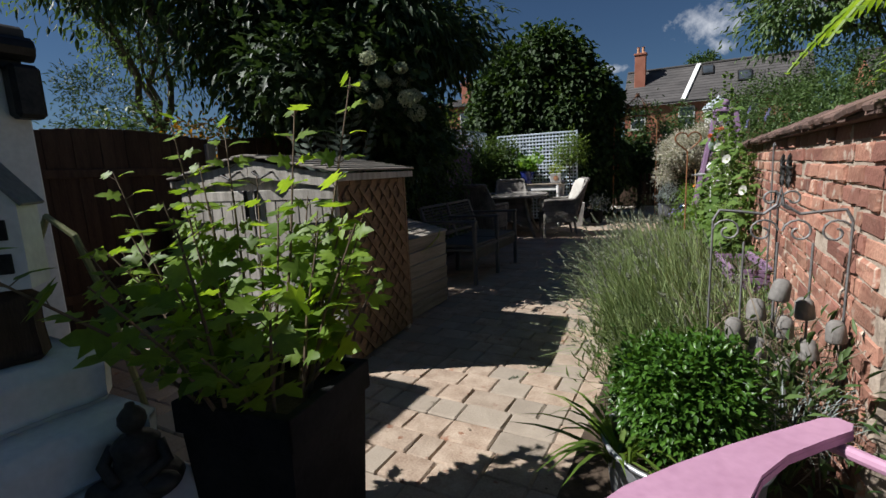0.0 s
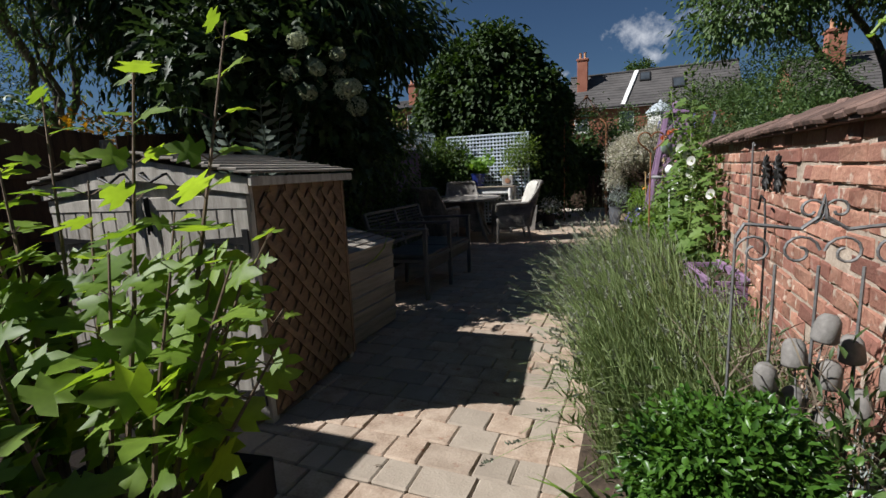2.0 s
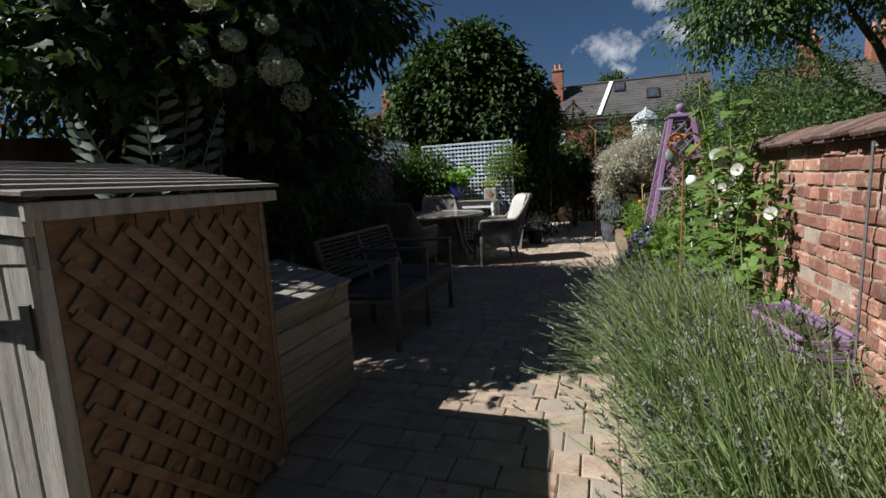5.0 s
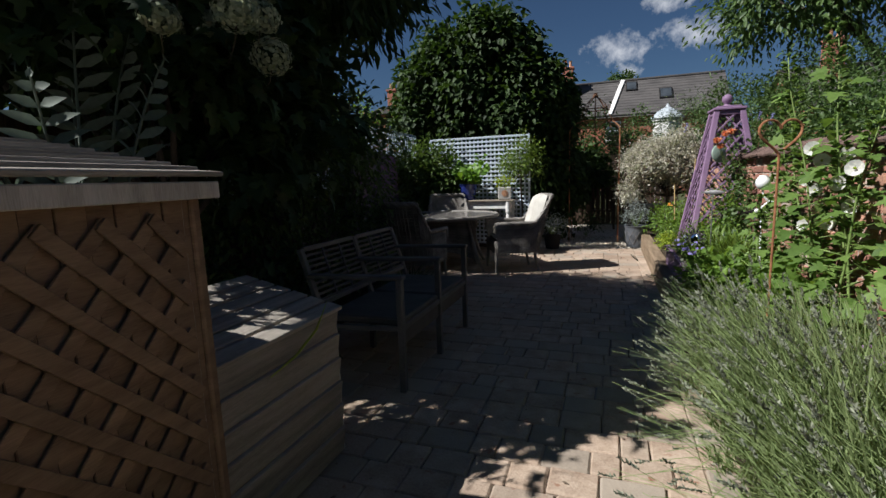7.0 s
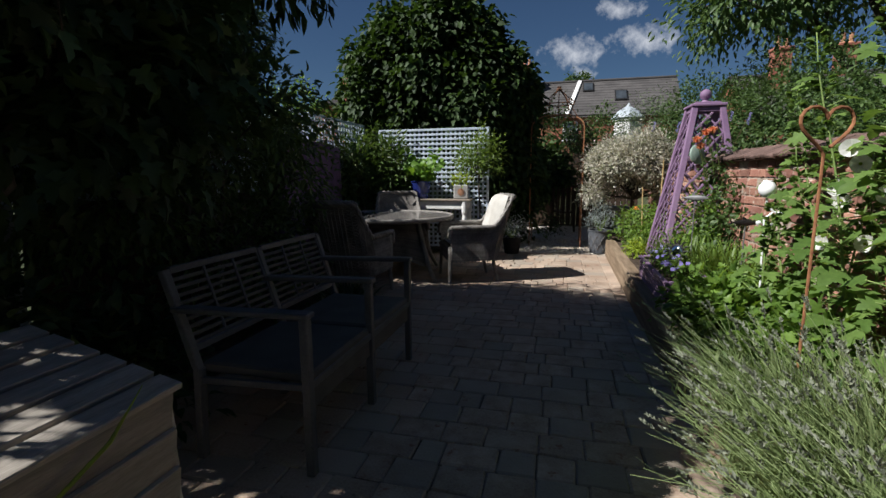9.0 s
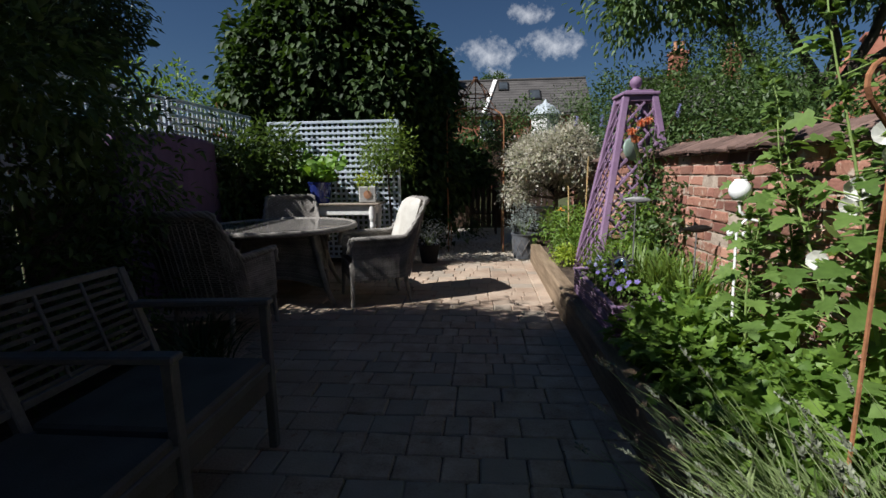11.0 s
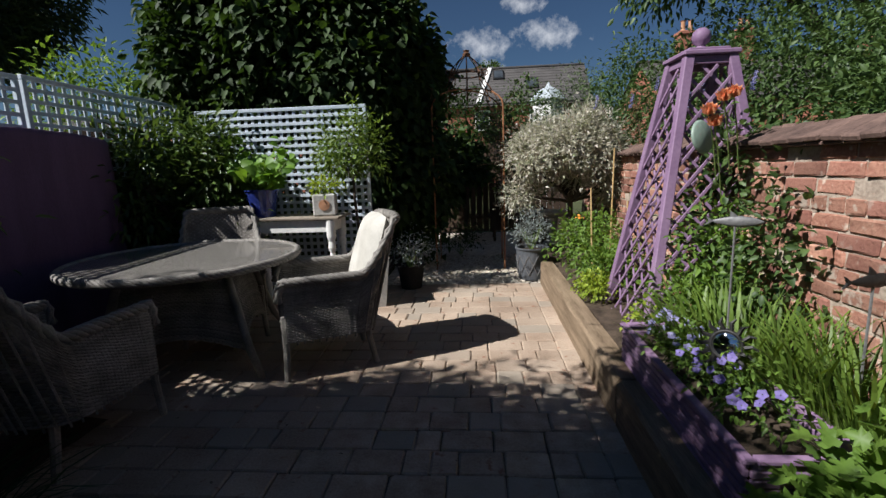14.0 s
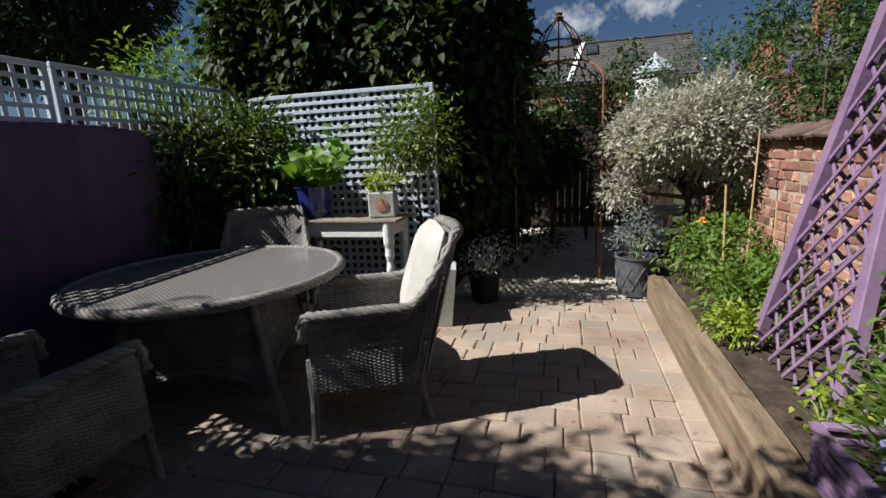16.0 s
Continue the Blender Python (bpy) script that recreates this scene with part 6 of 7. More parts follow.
for x0, x1, y0, y1, z0, h in ((-2.2, -1.225, 1.45, 1.96, 0, 0.36), (-2.2, -1.43, 1.45, 1.95, 0.34, 0.53), (-2.2, -1.61, 1.45, 1.92, 0.51, 0.71), (-2.2, -1.68, 1.45, 1.80, 0.69, 0.95)):
    nx, ny, s = 16, 12, Shape()
    s.box(((x0 + x1) / 2, (y0 + y1) / 2, (z0 + h) / 2), (x1 - x0, y1 - y0, h - z0), 0.04)
    bmx = bmesh.new()
    bmx.from_mesh(s.mesh("step"))
    bmesh.ops.subdivide_edges(bmx, edges=bmx.edges[:], cuts=5, use_grid_fill=True)
    for v in bmx.verts:
        v.co += Vector((noise.noise(v.co * 7), noise.noise(v.co * 7 + Vector((4, 0, 0))), noise.noise(v.co * 7 + Vector((0, 9, 0))))) * 0.014
    me = bpy.data.meshes.new("step")
    bmx.to_mesh(me)
    bmx.free()
    # the top step has the same form as the others in a darker colour
    part("step", me, M_RENDER if z0 < 0.6 else M_FENCE, steps, "" if z0 < 0.6 else "top step coloured dark", True)
s = Shape()
s.lathe([(0.001, 0), (0.105, 0.0), (0.115, 0.02), (0.10, 0.045), (0.075, 0.06), (0.062, 0.09), (0.060, 0.12), (0.064, 0.145), (0.045, 0.165), (0.022, 0.172), (0.02, 0.182), (0.03, 0.19), (0.038, 0.21), (0.036, 0.23), (0.024, 0.247), (0.014, 0.255), (0.012, 0.265), (0.001, 0.27)], 22)
s.ball((0.06, -0.05, 0.035), 0.05, 12, (1.3, 0.9, 0.6)).ball((-0.06, -0.05, 0.035), 0.05, 12, (1.3, 0.9, 0.6)).tube([(0.06, 0, 0.14), (0.085, -0.02, 0.09), (0.03, -0.075, 0.06)], 0.018, 8).tube([(-0.06, 0, 0.14), (-0.085, -0.02, 0.09), (-0.03, -0.075, 0.06)], 0.018, 8)
solid("seated_statue", s, M_STATUE, "small dark seated figure ornament on the white steps", "statue", pose(-1.305, 1.80, 0.355, 0, 0, 40), "", "", True)
t = thing("house_lantern", "white metal lantern shaped like a little house", "lantern", pose(-1.76, 1.72, 0.945, 0, 0, 50))
part("body", Shape().slab([(-0.10, 0), (0.10, 0), (0.10, 0.26), (0.0, 0.40), (-0.10, 0.26)], -0.07, 0.07, Matrix.Rotation(radians(90), 4, "X")), M_WHITE, t)
for sg in (-1, 1):
    part("roof", Shape().beam((sg * 0.115, 0, 0.25), (-sg * 0.005, 0, 0.415), 0.16, 0.012, 0.003), M_GREYIRON, t)
for x, z in ((-0.045, 0.08), (0.045, 0.08), (-0.045, 0.18), (0.045, 0.18), (0, 0.27)):
    part("window", Shape().box((x, -0.072, z), (0.045, 0.008, 0.06), 0.002), M_IRON, t)
solid("garden_hose", Shape().tube([(-1.95, 2.2, 0.02), (-1.96, 2.15, 0.4), (-2.0, 2.10, 0.8), (-2.06, 2.06, 1.05), (-2.16, 2.02, 1.13), (-2.25, 2.0, 1.0)], 0.014, 8), surf("hose_green", (0.16, 0.17, 0.07), (0.27, 0.27, 0.13), 5, 0.5), "olive green garden hose looped by the house", "hose")
part("gutter", Shape().tube([(-2.88, 0.95, 1.93), (-2.88, 2.36, 1.93)], 0.06, 10), M_IRON, home, "black gutter")
part("fascia", Shape().box((-2.91, 1.62, 1.90), (0.04, 1.40, 0.14), 0.01), M_IRON, home, "black fascia")
part("wall_lamp", Shape().box((-2.865, 2.30, 1.72), (0.11, 0.13, 0.26), 0.02), M_IRON, home, "black box lamp")

# scroll trellis, clay bells
def spiral(c, r, a0, turns, n=16):
    return [(c[0] + r * (1 - 0.75 * i / n) * math.cos(a0 + turns * math.tau * i / n), 0, c[1] + r * (1 - 0.75 * i / n) * math.sin(a0 + turns * math.tau * i / n)) for i in range(n + 1)]


t = thing("scroll_trellis", "wrought iron border screen with curled scrolls", "trellis", pose(0.17, 3.20, -0.02, 0, 0, 2))
for x in (0.0, 0.105, 0.21, 0.315, 0.42):
    part("upright", Shape().tube([(x, 0, 0), (x, 0, 1.02 if x in (0.0, 0.42) else 0.94)], 0.0045, 6), M_GREYIRON, t)
for c, r, a0, tr in (((0.05, 0.98), 0.05, 3.1, -1.2), ((0.16, 0.98), 0.05, 0.1, 1.2), ((0.27, 0.98), 0.05, 3.1, -1.2), ((0.375, 0.98), 0.05, 0.1, 1.2), ((0.18, 1.10), 0.04, 4.6, 1.2), ((0.245, 1.10), 0.04, 4.8, -1.2)):
    part("scroll", Shape().tube(spiral(c, r, a0, tr), 0.0042, 6), M_GREYIRON, t)
part("top_bar", Shape().tube([(0, 0, 1.02), (0.02, 0, 1.06), (0.08, 0, 1.055), (0.16, 0, 1.045), (0.20, 0, 1.08), (0.21, 0, 1.14), (0.22, 0, 1.08), (0.27, 0, 1.045), (0.34, 0, 1.055), (0.40, 0, 1.06), (0.42, 0, 1.02)], 0.006, 6), M_GREYIRON, t)
for x, z in ((0.39, 0.76), (0.32, 0.68), (0.475, 0.68), (0.41, 0.62), (0.565, 0.61), (0.485, 0.54), (0.335, 0.52), (0.255, 0.60), (0.42, 0.46)):
    t = thing("clay_bell", "small grey clay bell on a wire stake", "ornament", pose(x, 3.12 + 0.1 * R.random(), z, R.uniform(-10, 10), R.uniform(-10, 10), 0), "clay bells")
    part("bell", Shape().lathe([(0.024, -0.040), (0.031, -0.040), (0.033, -0.034), (0.031, 0.0), (0.028, 0.022), (0.018, 0.036), (0.001, 0.040)], 14), M_CLAY, t, "", True)
    part("stake", Shape().tube([(0, 0, 0.0), (0.01, 0.02, -0.3), (0.0, 0.03, -z + 0.02)], 0.0025, 4), M_GREYIRON, t)
b, w, f = [], [], []
for k in range(420):
    b.append((R.uniform(0.15, 0.56), R.uniform(3.0, 3.7), R.uniform(0.02, 0.55)))
    w.append((R.uniform(-1, 1), R.uniform(-1, 1), R.uniform(0.0, 1.5)))
    f.append((R.uniform(-1, 1), R.uniform(-1, 1), 1))
solid("dry_stems", leaf_mesh("dry_stems", b, w, np.array(f), np.array([R.uniform(0.1, 0.28) for _ in b]), np.full(len(b), 0.006), LANCE, 0.3, 0.1), L_DRY, "tangle of dry brown stems behind the bells", "plant", None, "", "stuff")

# black lizard ornaments and iron rods on the wall
for k, y in enumerate((4.80, 4.56)):
    t = thing("sun_plaque", "black cast iron ornament hung on the bricks", "ornament", pose(0.60, y, 1.14, 0, -90, 0), "iron wall ornaments")
    part("disc", Shape().lathe([(0.035, 0), (0.035, 0.012), (0.028, 0.018), (0.001, 0.018)], 18), M_IRON, t)
    for j in range(14):
        a = j * math.tau / 14
        ln = 0.085 + 0.02 * abs(math.cos(a))
        part("ray", Shape().tube([(0.03 * math.cos(a), 0.03 * math.sin(a), 0.006), (0.5 * ln * math.cos(a + 0.15) + 0.02 * math.cos(a), 0.5 * ln * math.sin(a + 0.15), 0.012), (ln * math.cos(a), ln * math.sin(a), 0.01)], [0.007, 0.010, 0.004], 6), M_IRON, t)
solid("iron_rod", Shape().tube([(0.575, 5.05, 0.03), (0.57, 5.03, 0.8), (0.56, 5.0, 1.32), (0.57, 4.99, 1.30)], 0.006, 6), M_GREYIRON, "thin iron plant rod leaning at the bricks", "plant support")
solid("iron_hook", Shape().tube([(0.56, 4.55, 0.03), (0.55, 4.55, 0.85), (0.55, 4.6, 1.0), (0.55, 4.68, 1.02), (0.55, 4.72, 0.94)], 0.006, 6), M_IRON, "black iron crook at the wall", "plant support")
t = thing("purple_trough", "purple ribbed wooden trough against the wall", "planter", pose(0.45, 5.42, 0.03, 0, 0, 8))
for k in range(12):
    z = 0.05 + 0.03 * k
    for sg in (-1, 1):
        part("slat", Shape().box((sg * 0.125, 0, z), (0.014, 0.66, 0.0285), 0.006), M_PURPLE, t)
        part("slat", Shape().box((0, sg * 0.325, z), (0.23, 0.014, 0.0285), 0.006), M_PURPLE, t)
    if k == 11:
        part("rim", Shape().box((-0.128, 0, z + 0.024), (0.034, 0.69, 0.018), 0.004), M_PURPLE, t)
        part("rim", Shape().box((0.128, 0, z + 0.024), (0.034, 0.69, 0.018), 0.004), M_PURPLE, t)
part("liner", Shape().box((0, 0, 0.20), (0.225, 0.62, 0.32)), M_SOIL, t, "dark compost")

# border ornaments
t = thing("orb_stake", "white twisted stake topped with a ceramic globe", "ornament", pose(0.26, 7.33, 0.15))
part("stake", Shape().tube([(0.03, 0, 0), (0.01, 0, 0.5), (0.0, 0, 0.80), (0.045, 0, 0.845), (0.09, -0.02, 0.835)], 0.007, 6).tube([(0.045, 0, 0.845), (0.01, 0, 0.88), (0, 0, 0.93)], 0.007, 6).ball((-0.03, 0, 0.775), 0.016, 8).ball((0.04, 0, 0.77), 0.014, 8), M_PORCELAIN, t)
part("globe", Shape().lathe([(0.02, -0.05), (0.03, -0.045), (0.046, -0.02), (0.05, 0.0), (0.046, 0.02), (0.03, 0.043), (0.026, 0.046), (0.03, 0.052), (0.001, 0.053)], 18, (0, 0, 0.985)), M_PORCELAIN, t, "", True)
t = thing("heart_stake", "rusted iron heart on a tall stake", "ornament", pose(0.03, 6.22, 0.05, 0, 0, 20))
heart = [(0.115 * math.sin(a) ** 3, 0, 1.36 + 0.105 * (13 * math.cos(a) - 5 * math.cos(2 * a) - 2 * math.cos(3 * a) - math.cos(4 * a)) / 16) for a in [math.pi + k * math.tau / 30 for k in range(28)]]
part("heart", Shape().tube(heart, 0.007, 6), M_RUST, t)
part("stake", Shape().tube([(0, 0, 0), (0, 0, 1.26)], 0.006, 6), M_RUST, t)
for (x, y, z), rz, lab, mt, ln in (((0.43, 8.13, 0.85), 14, "dark metal fish on a rod in the border", M_IRON, 0.24), ((0.16, 8.54, 1.02), -25, "grey metal fish on a rod in the border", M_GREYIRON, 0.22)):
    t = thing("fish_ornament", lab, "ornament", pose(x, y, z, 0, 0, rz), "fish ornaments")
    fo = Shape()
    prof = [(0.001, -0.5), (0.035, -0.44), (0.09, -0.30), (0.115, -0.1), (0.10, 0.1), (0.06, 0.28), (0.03, 0.38), (0.012, 0.42)]
    fo.lathe([(r * ln, zz * ln) for r, zz in prof], 12, (0, 0, 0), Matrix.Rotation(radians(-90), 4, "Y") @ Matrix.Diagonal((1, 0.45, 1, 1)))
    part("body", fo, mt, t, "", True)
    part("tail", Shape().slab([(-0.38 * ln, 0), (-0.52 * ln, 0.10 * ln), (-0.47 * ln, 0), (-0.54 * ln, -0.09 * ln)], -0.004, 0.004, Matrix.Rotation(radians(90), 4, "X")), mt, t)
    part("fin", Shape().slab([(0.05 * ln, 0.1 * ln), (-0.10 * ln, 0.22 * ln), (-0.10 * ln, 0.08 * ln)], -0.003, 0.003, Matrix.Rotation(radians(90), 4, "X")), mt, t)
    part("rod", Shape().tube([(0, 0, 0), (0, 0, 0.2 - z)], 0.005, 6), M_GREYIRON, t)
t = thing("sun_mirror", "round garden mirror with a black rayed frame", "ornament", pose(-0.04, 8.16, 0.60, 75, 0, -38))
M_MIRROR = surf("mirror_glass", (0.85, 0.87, 0.88), (0.9, 0.9, 0.9), 3, 0.03, 0.0, 20, metal=1.0)
part("glass", Shape().lathe([(0.050, 0), (0.050, 0.006), (0.045, 0.010), (0.001, 0.012)], 24), M_MIRROR, t, "", True)
part("rim", Shape().tube([(0.052 * math.cos(k * math.tau / 28), 0.052 * math.sin(k * math.tau / 28), 0.006) for k in range(28)], 0.009, 6, True), M_IRON, t, "", True)
for j in range(14):
    a = j * math.tau / 14
    part("ray", Shape().tube([(0.055 * math.cos(a), 0.055 * math.sin(a), 0.006), (0.085 * math.cos(a + 0.12), 0.085 * math.sin(a + 0.12), 0.006), (0.105 * math.cos(a), 0.105 * math.sin(a), 0.006)], [0.009, 0.008, 0.003], 5), M_IRON, t)
part("stake", Shape().tube([(0, -0.05, 0), (0, -0.36, 0.0)], 0.005, 5), M_IRON, t)
solid("enamel_disc", Shape().lathe([(0.001, -0.012), (0.085, -0.008), (0.10, 0.0), (0.085, 0.012), (0.001, 0.016)], 26), M_SAGE, "pale sage enamel disc hung on the obelisk", "ornament", pose(0.34, 9.30, 1.42, 80, 0, 32), "", "", True)
for x, y, h, lean in ((0.42, 11.35, 1.43, -0.02), (0.10, 10.95, 1.05, 0.03), (0.62 - 0.1, 11.2, 0.9, 0.02)):
    solid("bamboo_cane", Shape().tube([(x + lean, y, 0.15), (x + lean * 0.5, y, 0.15 + (h - 0.15) / 2), (x, y, h)], 0.007, 7), M_CANE, "thin bamboo cane stuck in the border", "cane", None, "border canes")

# ---- far end: arch, pots, side table ----
t = thing("rose_arch", "rusted iron garden arch with a scrolled crown", "arch", pose(-1.08, 12.55, 0))
for sx in (-1, 1):
    for sy in (-0.33, 0.33):
        line = [(0.43 * sx, sy, 0), (0.43 * sx, sy, 1.0), (0.43 * sx, sy, 2.0)]
        for k in range(1, 7):
            a = k / 6 * math.pi / 2
            line.append((0.43 * sx * math.cos(a) if k < 6 else 0.0, sy * (1 - 0.9 * (k / 6) ** 2), 2.0 + 0.24 * math.sin(a)))
        part("post", Shape().tube(line, 0.010, 7), M_RUST, t)
    for z in (0.5, 1.0, 1.5, 1.95):
        part("rung", Shape().tube([(0.43 * sx, -0.33, z), (0.43 * sx, 0.33, z)], 0.006, 5), M_RUST, t)
M_DARKRUST = surf("dark_rust", (0.07, 0.035, 0.022), (0.20, 0.10, 0.06), 9, 0.8, 0.3, 60, metal=0.3)
crown = part("crown", Shape().tube([(0.21 * math.cos(k * math.tau / 24), 0.21 * math.sin(k * math.tau / 24), 2.42) for k in range(25)], 0.010, 6), M_DARKRUST, t, "dark rusted wire crown")
for k in range(8):
    ca, sa = math.cos(k * math.tau / 8), math.sin(k * math.tau / 8)
    line = [(0.40, 2.06), (0.33, 2.20), (0.23, 2.34), (0.21, 2.43), (0.17, 2.52), (0.10, 2.59), (0.03, 2.65)]
    part("crown_rib", Shape().tube([(r * ca, r * sa, z) for r, z in line], 0.007, 5), M_DARKRUST, crown)
    curl = [(0.225 + 0.045 * (1 - j / 16) * math.cos(j * 0.55 - 1.6), 2.45 + 0.045 * (1 - j / 16) * math.sin(j * 0.55 - 1.6)) for j in range(14)]
    part("scroll", Shape().tube([(r * ca, r * sa, z) for r, z in curl], 0.006, 5), M_DARKRUST, crown)
part("finial", Shape().lathe([(0.001, 2.63), (0.045, 2.645), (0.05, 2.67), (0.03, 2.685), (0.04, 2.71), (0.001, 2.72)], 12), M_DARKRUST, crown)
# bare climber twigs over the arch
s = Shape()
for k in range(26):
    p = Vector((R.choice((-0.4, 0.4)), R.uniform(-0.3, 0.3), R.uniform(1.3, 2.1)))
    q = p + Vector((R.uniform(-0.5, 0.3), R.uniform(-0.3, 0.3), R.uniform(-0.1, 0.4)))
    limb(s, p, q, 0.006, 0.002, 0.3, 6)
part("climber", s, M_TWIG, t, "bare twigs of a climber")


def pot_round(name, label, m, r0, r1, h, material, rim=0.012):
    t = thing(name, label, "plant pot", m)
    part("pot", Shape().lathe([(r0, 0), (r1, h - rim), (r1 + rim, h - rim), (r1 + rim, h), (r1 - 0.015, h), (r1 - 0.02, h - 0.05)], 28), material, t)
    part("compost", Shape().lathe([(r1 - 0.022, 0), (r1 - 0.022, 0.01), (0.001, 0.015)], 20, (0, 0, h - 0.05)), M_SOIL, t)
    return t


p = pot_round("embossed_pot", "dark grey pot with a diamond pattern holding silver foliage", pose(-0.37, 11.72, 0), 0.15, 0.18, 0.36, surf("pewter_pot", (0.06, 0.065, 0.075), (0.14, 0.15, 0.165), 8, 0.45, 0.2, 60, metal=0.2))
for j in range(10):
    a0, a1 = j * math.tau / 10, (j + 1) * math.tau / 10
    for sg in (0, 1):
        q0, q1 = (a0, a1) if sg else (a1, a0)
        part("diamond_rib", Shape().tube([((0.157 + 0.027 * z / 0.36) * math.cos(q0 + (q1 - q0) * u), (0.157 + 0.027 * z / 0.36) * math.sin(q0 + (q1 - q0) * u), z) for u, z in ((0, 0.06), (0.5, 0.17), (1, 0.28))], 0.005, 5), M_GREYIRON, p)
mound("silver_bush", "silver-leaved bush in a dark pot", (-0.37, 11.72, 0.33), (0.22, 0.22, 0.26), L_SILVER, 150, 9, 0.05, 0.034, 0.012, None, "plant", -0.2)
mound("silver_bush", "grey foliage plant in shade beside the trellis", (-1.72, 11.35, 0.2), (0.26, 0.22, 0.26), L_SILVER, 90, 9, 0.05, 0.034, 0.014, None, "plant", -0.1)
pot_round("dark_pot", "dark glazed pot in the shade of the ivy", pose(-1.72, 11.35, 0), 0.11, 0.15, 0.26, M_BLACKPOT)
t = thing("side_table", "white painted garden side table with a grey plank top", "table", pose(-2.72, 10.72, 0))
for k in range(4):
    part("plank", Shape().box((0, -0.165 + 0.11 * k, 0.875), (0.98, 0.104, 0.022), 0.004), M_PALEWOOD, t)
for sg in (-1, 1):
    part("apron", Shape().box((0, sg * 0.17, 0.80), (0.86, 0.02, 0.11), 0.004), M_WHITE, t)
    part("apron", Shape().box((sg * 0.40, 0, 0.801), (0.02, 0.32, 0.11), 0.004), M_WHITE, t)
    for sy in (-1, 1):
        part("leg", Shape().lathe([(0.022, 0), (0.030, 0.1), (0.032, 0.5), (0.022, 0.55), (0.036, 0.60), (0.030, 0.66), (0.042, 0.70), (0.042, 0.86)], 14, (sg * 0.40, sy * 0.17, 0)), M_WHITE, t)
pot_round("blue_pot", "glossy cobalt blue pot on the side table", pose(-3.02, 10.72, 0.887), 0.115, 0.15, 0.26, M_BLUE)
bs = [[(0, 0, 0), (0.12 * math.cos(a), 0.10 * math.sin(a), 0.14 * hh), (0.30 * math.cos(a), 0.20 * math.sin(a), 0.34 * hh)] for a, hh in ((0.2, 1.0), (1.1, 1.2), (2.2, 1.0), (3.2, 1.1), (4.2, 0.8), (5.2, 0.9), (5.8, 0.7), (2.8, 1.5), (0.8, 1.5))]
leaf_stems("hydrangea", "large-leaved bright green plant in a blue pot", (-3.02, 10.72, 1.10), bs, leafy("hydrangea_leaf", (0.10, 0.21, 0.03), (0.20, 0.36, 0.055), 0.35), 0.16, 0.14, BROAD, M_STEM, 0.06, 0.006, 2, 0.45, "plant", 0.35, 0.35)
t = thing("cube_pot", "pale weathered cube planter on the side table", "plant pot", pose(-2.41, 10.72, 0.887, 0, 0, 12))
part("pot", Shape().box((0, 0, 0.10), (0.21, 0.21, 0.20), 0.012), M_STONE, t)
part("medallion", Shape().lathe([(0.05, 0), (0.05, 0.008), (0.001, 0.012)], 18, (0, 0, 0), Matrix.Translation((0, -0.104, 0.10)) @ Matrix.Rotation(radians(90), 4, "X")), M_TERRA, t)
mound("trailing_plant", "small yellow-green plant in a cube pot", (-2.41, 10.72, 1.075), (0.13, 0.12, 0.10), L_LIME, 40, 8, 0.035, 0.04, 0.02, BROAD)
t = thing("tapered_planter", "tall pale grey tapered planter", "planter", pose(-1.99, 10.72, 0, 0, 0, 14))
part("tub", Shape().add([(a * 0.10, b_ * 0.10, 0) for a, b_ in ((-1, -1), (1, -1), (1, 1), (-1, 1))] + [(a * 0.15, b_ * 0.15, 0.48) for a, b_ in ((-1, -1), (1, -1), (1, 1), (-1, 1))], [(3, 2, 1, 0), (4, 5, 6, 7), (0, 1, 5, 4), (1, 2, 6, 5), (2, 3, 7, 6), (3, 0, 4, 7)]), M_STONE, t)
t = thing("stone_bird_bath", "grey stone bird table half hidden by plants", "bird bath", pose(0.05, 12.9, 0.15))
part("bowl", Shape().lathe([(0.05, 0.40), (0.20, 0.45), (0.23, 0.49), (0.22, 0.50), (0.001, 0.47)], 24), M_STONE, t)
part("pedestal", Shape().lathe([(0.14, 0), (0.14, 0.05), (0.07, 0.1), (0.055, 0.25), (0.07, 0.40)], 18), M_STONE, t)
t = thing("orange_feeder", "small orange dish on a rod", "ornament", pose(0.10, 11.45, 0.12))
part("rod", Shape().tube([(0, 0, 0), (0, 0, 0.58)], 0.004, 5), M_GREYIRON, t)
part("dish", Shape().lathe([(0.012, 0.58), (0.055, 0.59), (0.045, 0.594), (0.024, 0.605), (0.02, 0.625), (0.001, 0.63)], 16), surf("orange_glaze", (0.7, 0.2, 0.03), (0.85, 0.32, 0.06), 6, 0.4), t)
t = thing("cupola", "white octagonal summerhouse cupola with a lead roof", "summerhouse", pose(0.61, 17.2, 0))
part("body", Shape().lathe([(0.34, 0.0), (0.34, 2.55), (0.38, 2.58), (0.38, 2.64)], 8), M_WHITE, t)
part("roof", Shape().lathe([(0.42, 2.64), (0.40, 2.68), (0.22, 2.86), (0.06, 2.94), (0.03, 3.0), (0.001, 3.04)], 8), surf("lead_roof", (0.30, 0.34, 0.37), (0.44, 0.48, 0.51), 4, 0.5), t)
t = thing("garden_armchair", "dark wooden chair standing in the shade at the path end", "chair", pose(-0.95, 14.6, 0, 0, 0, 180))
for x in (-0.25, 0.25):
    for y in (-0.22, 0.22):
        part("leg", Shape().box((x, y, 0.3), (0.045, 0.045, 0.6)), M_FENCE, t)
    part("arm", Shape().box((x, 0, 0.62), (0.07, 0.5, 0.025)), M_FENCE, t)
part("seat", Shape().box((0, 0, 0.42), (0.48, 0.44, 0.03)), M_FENCE, t)
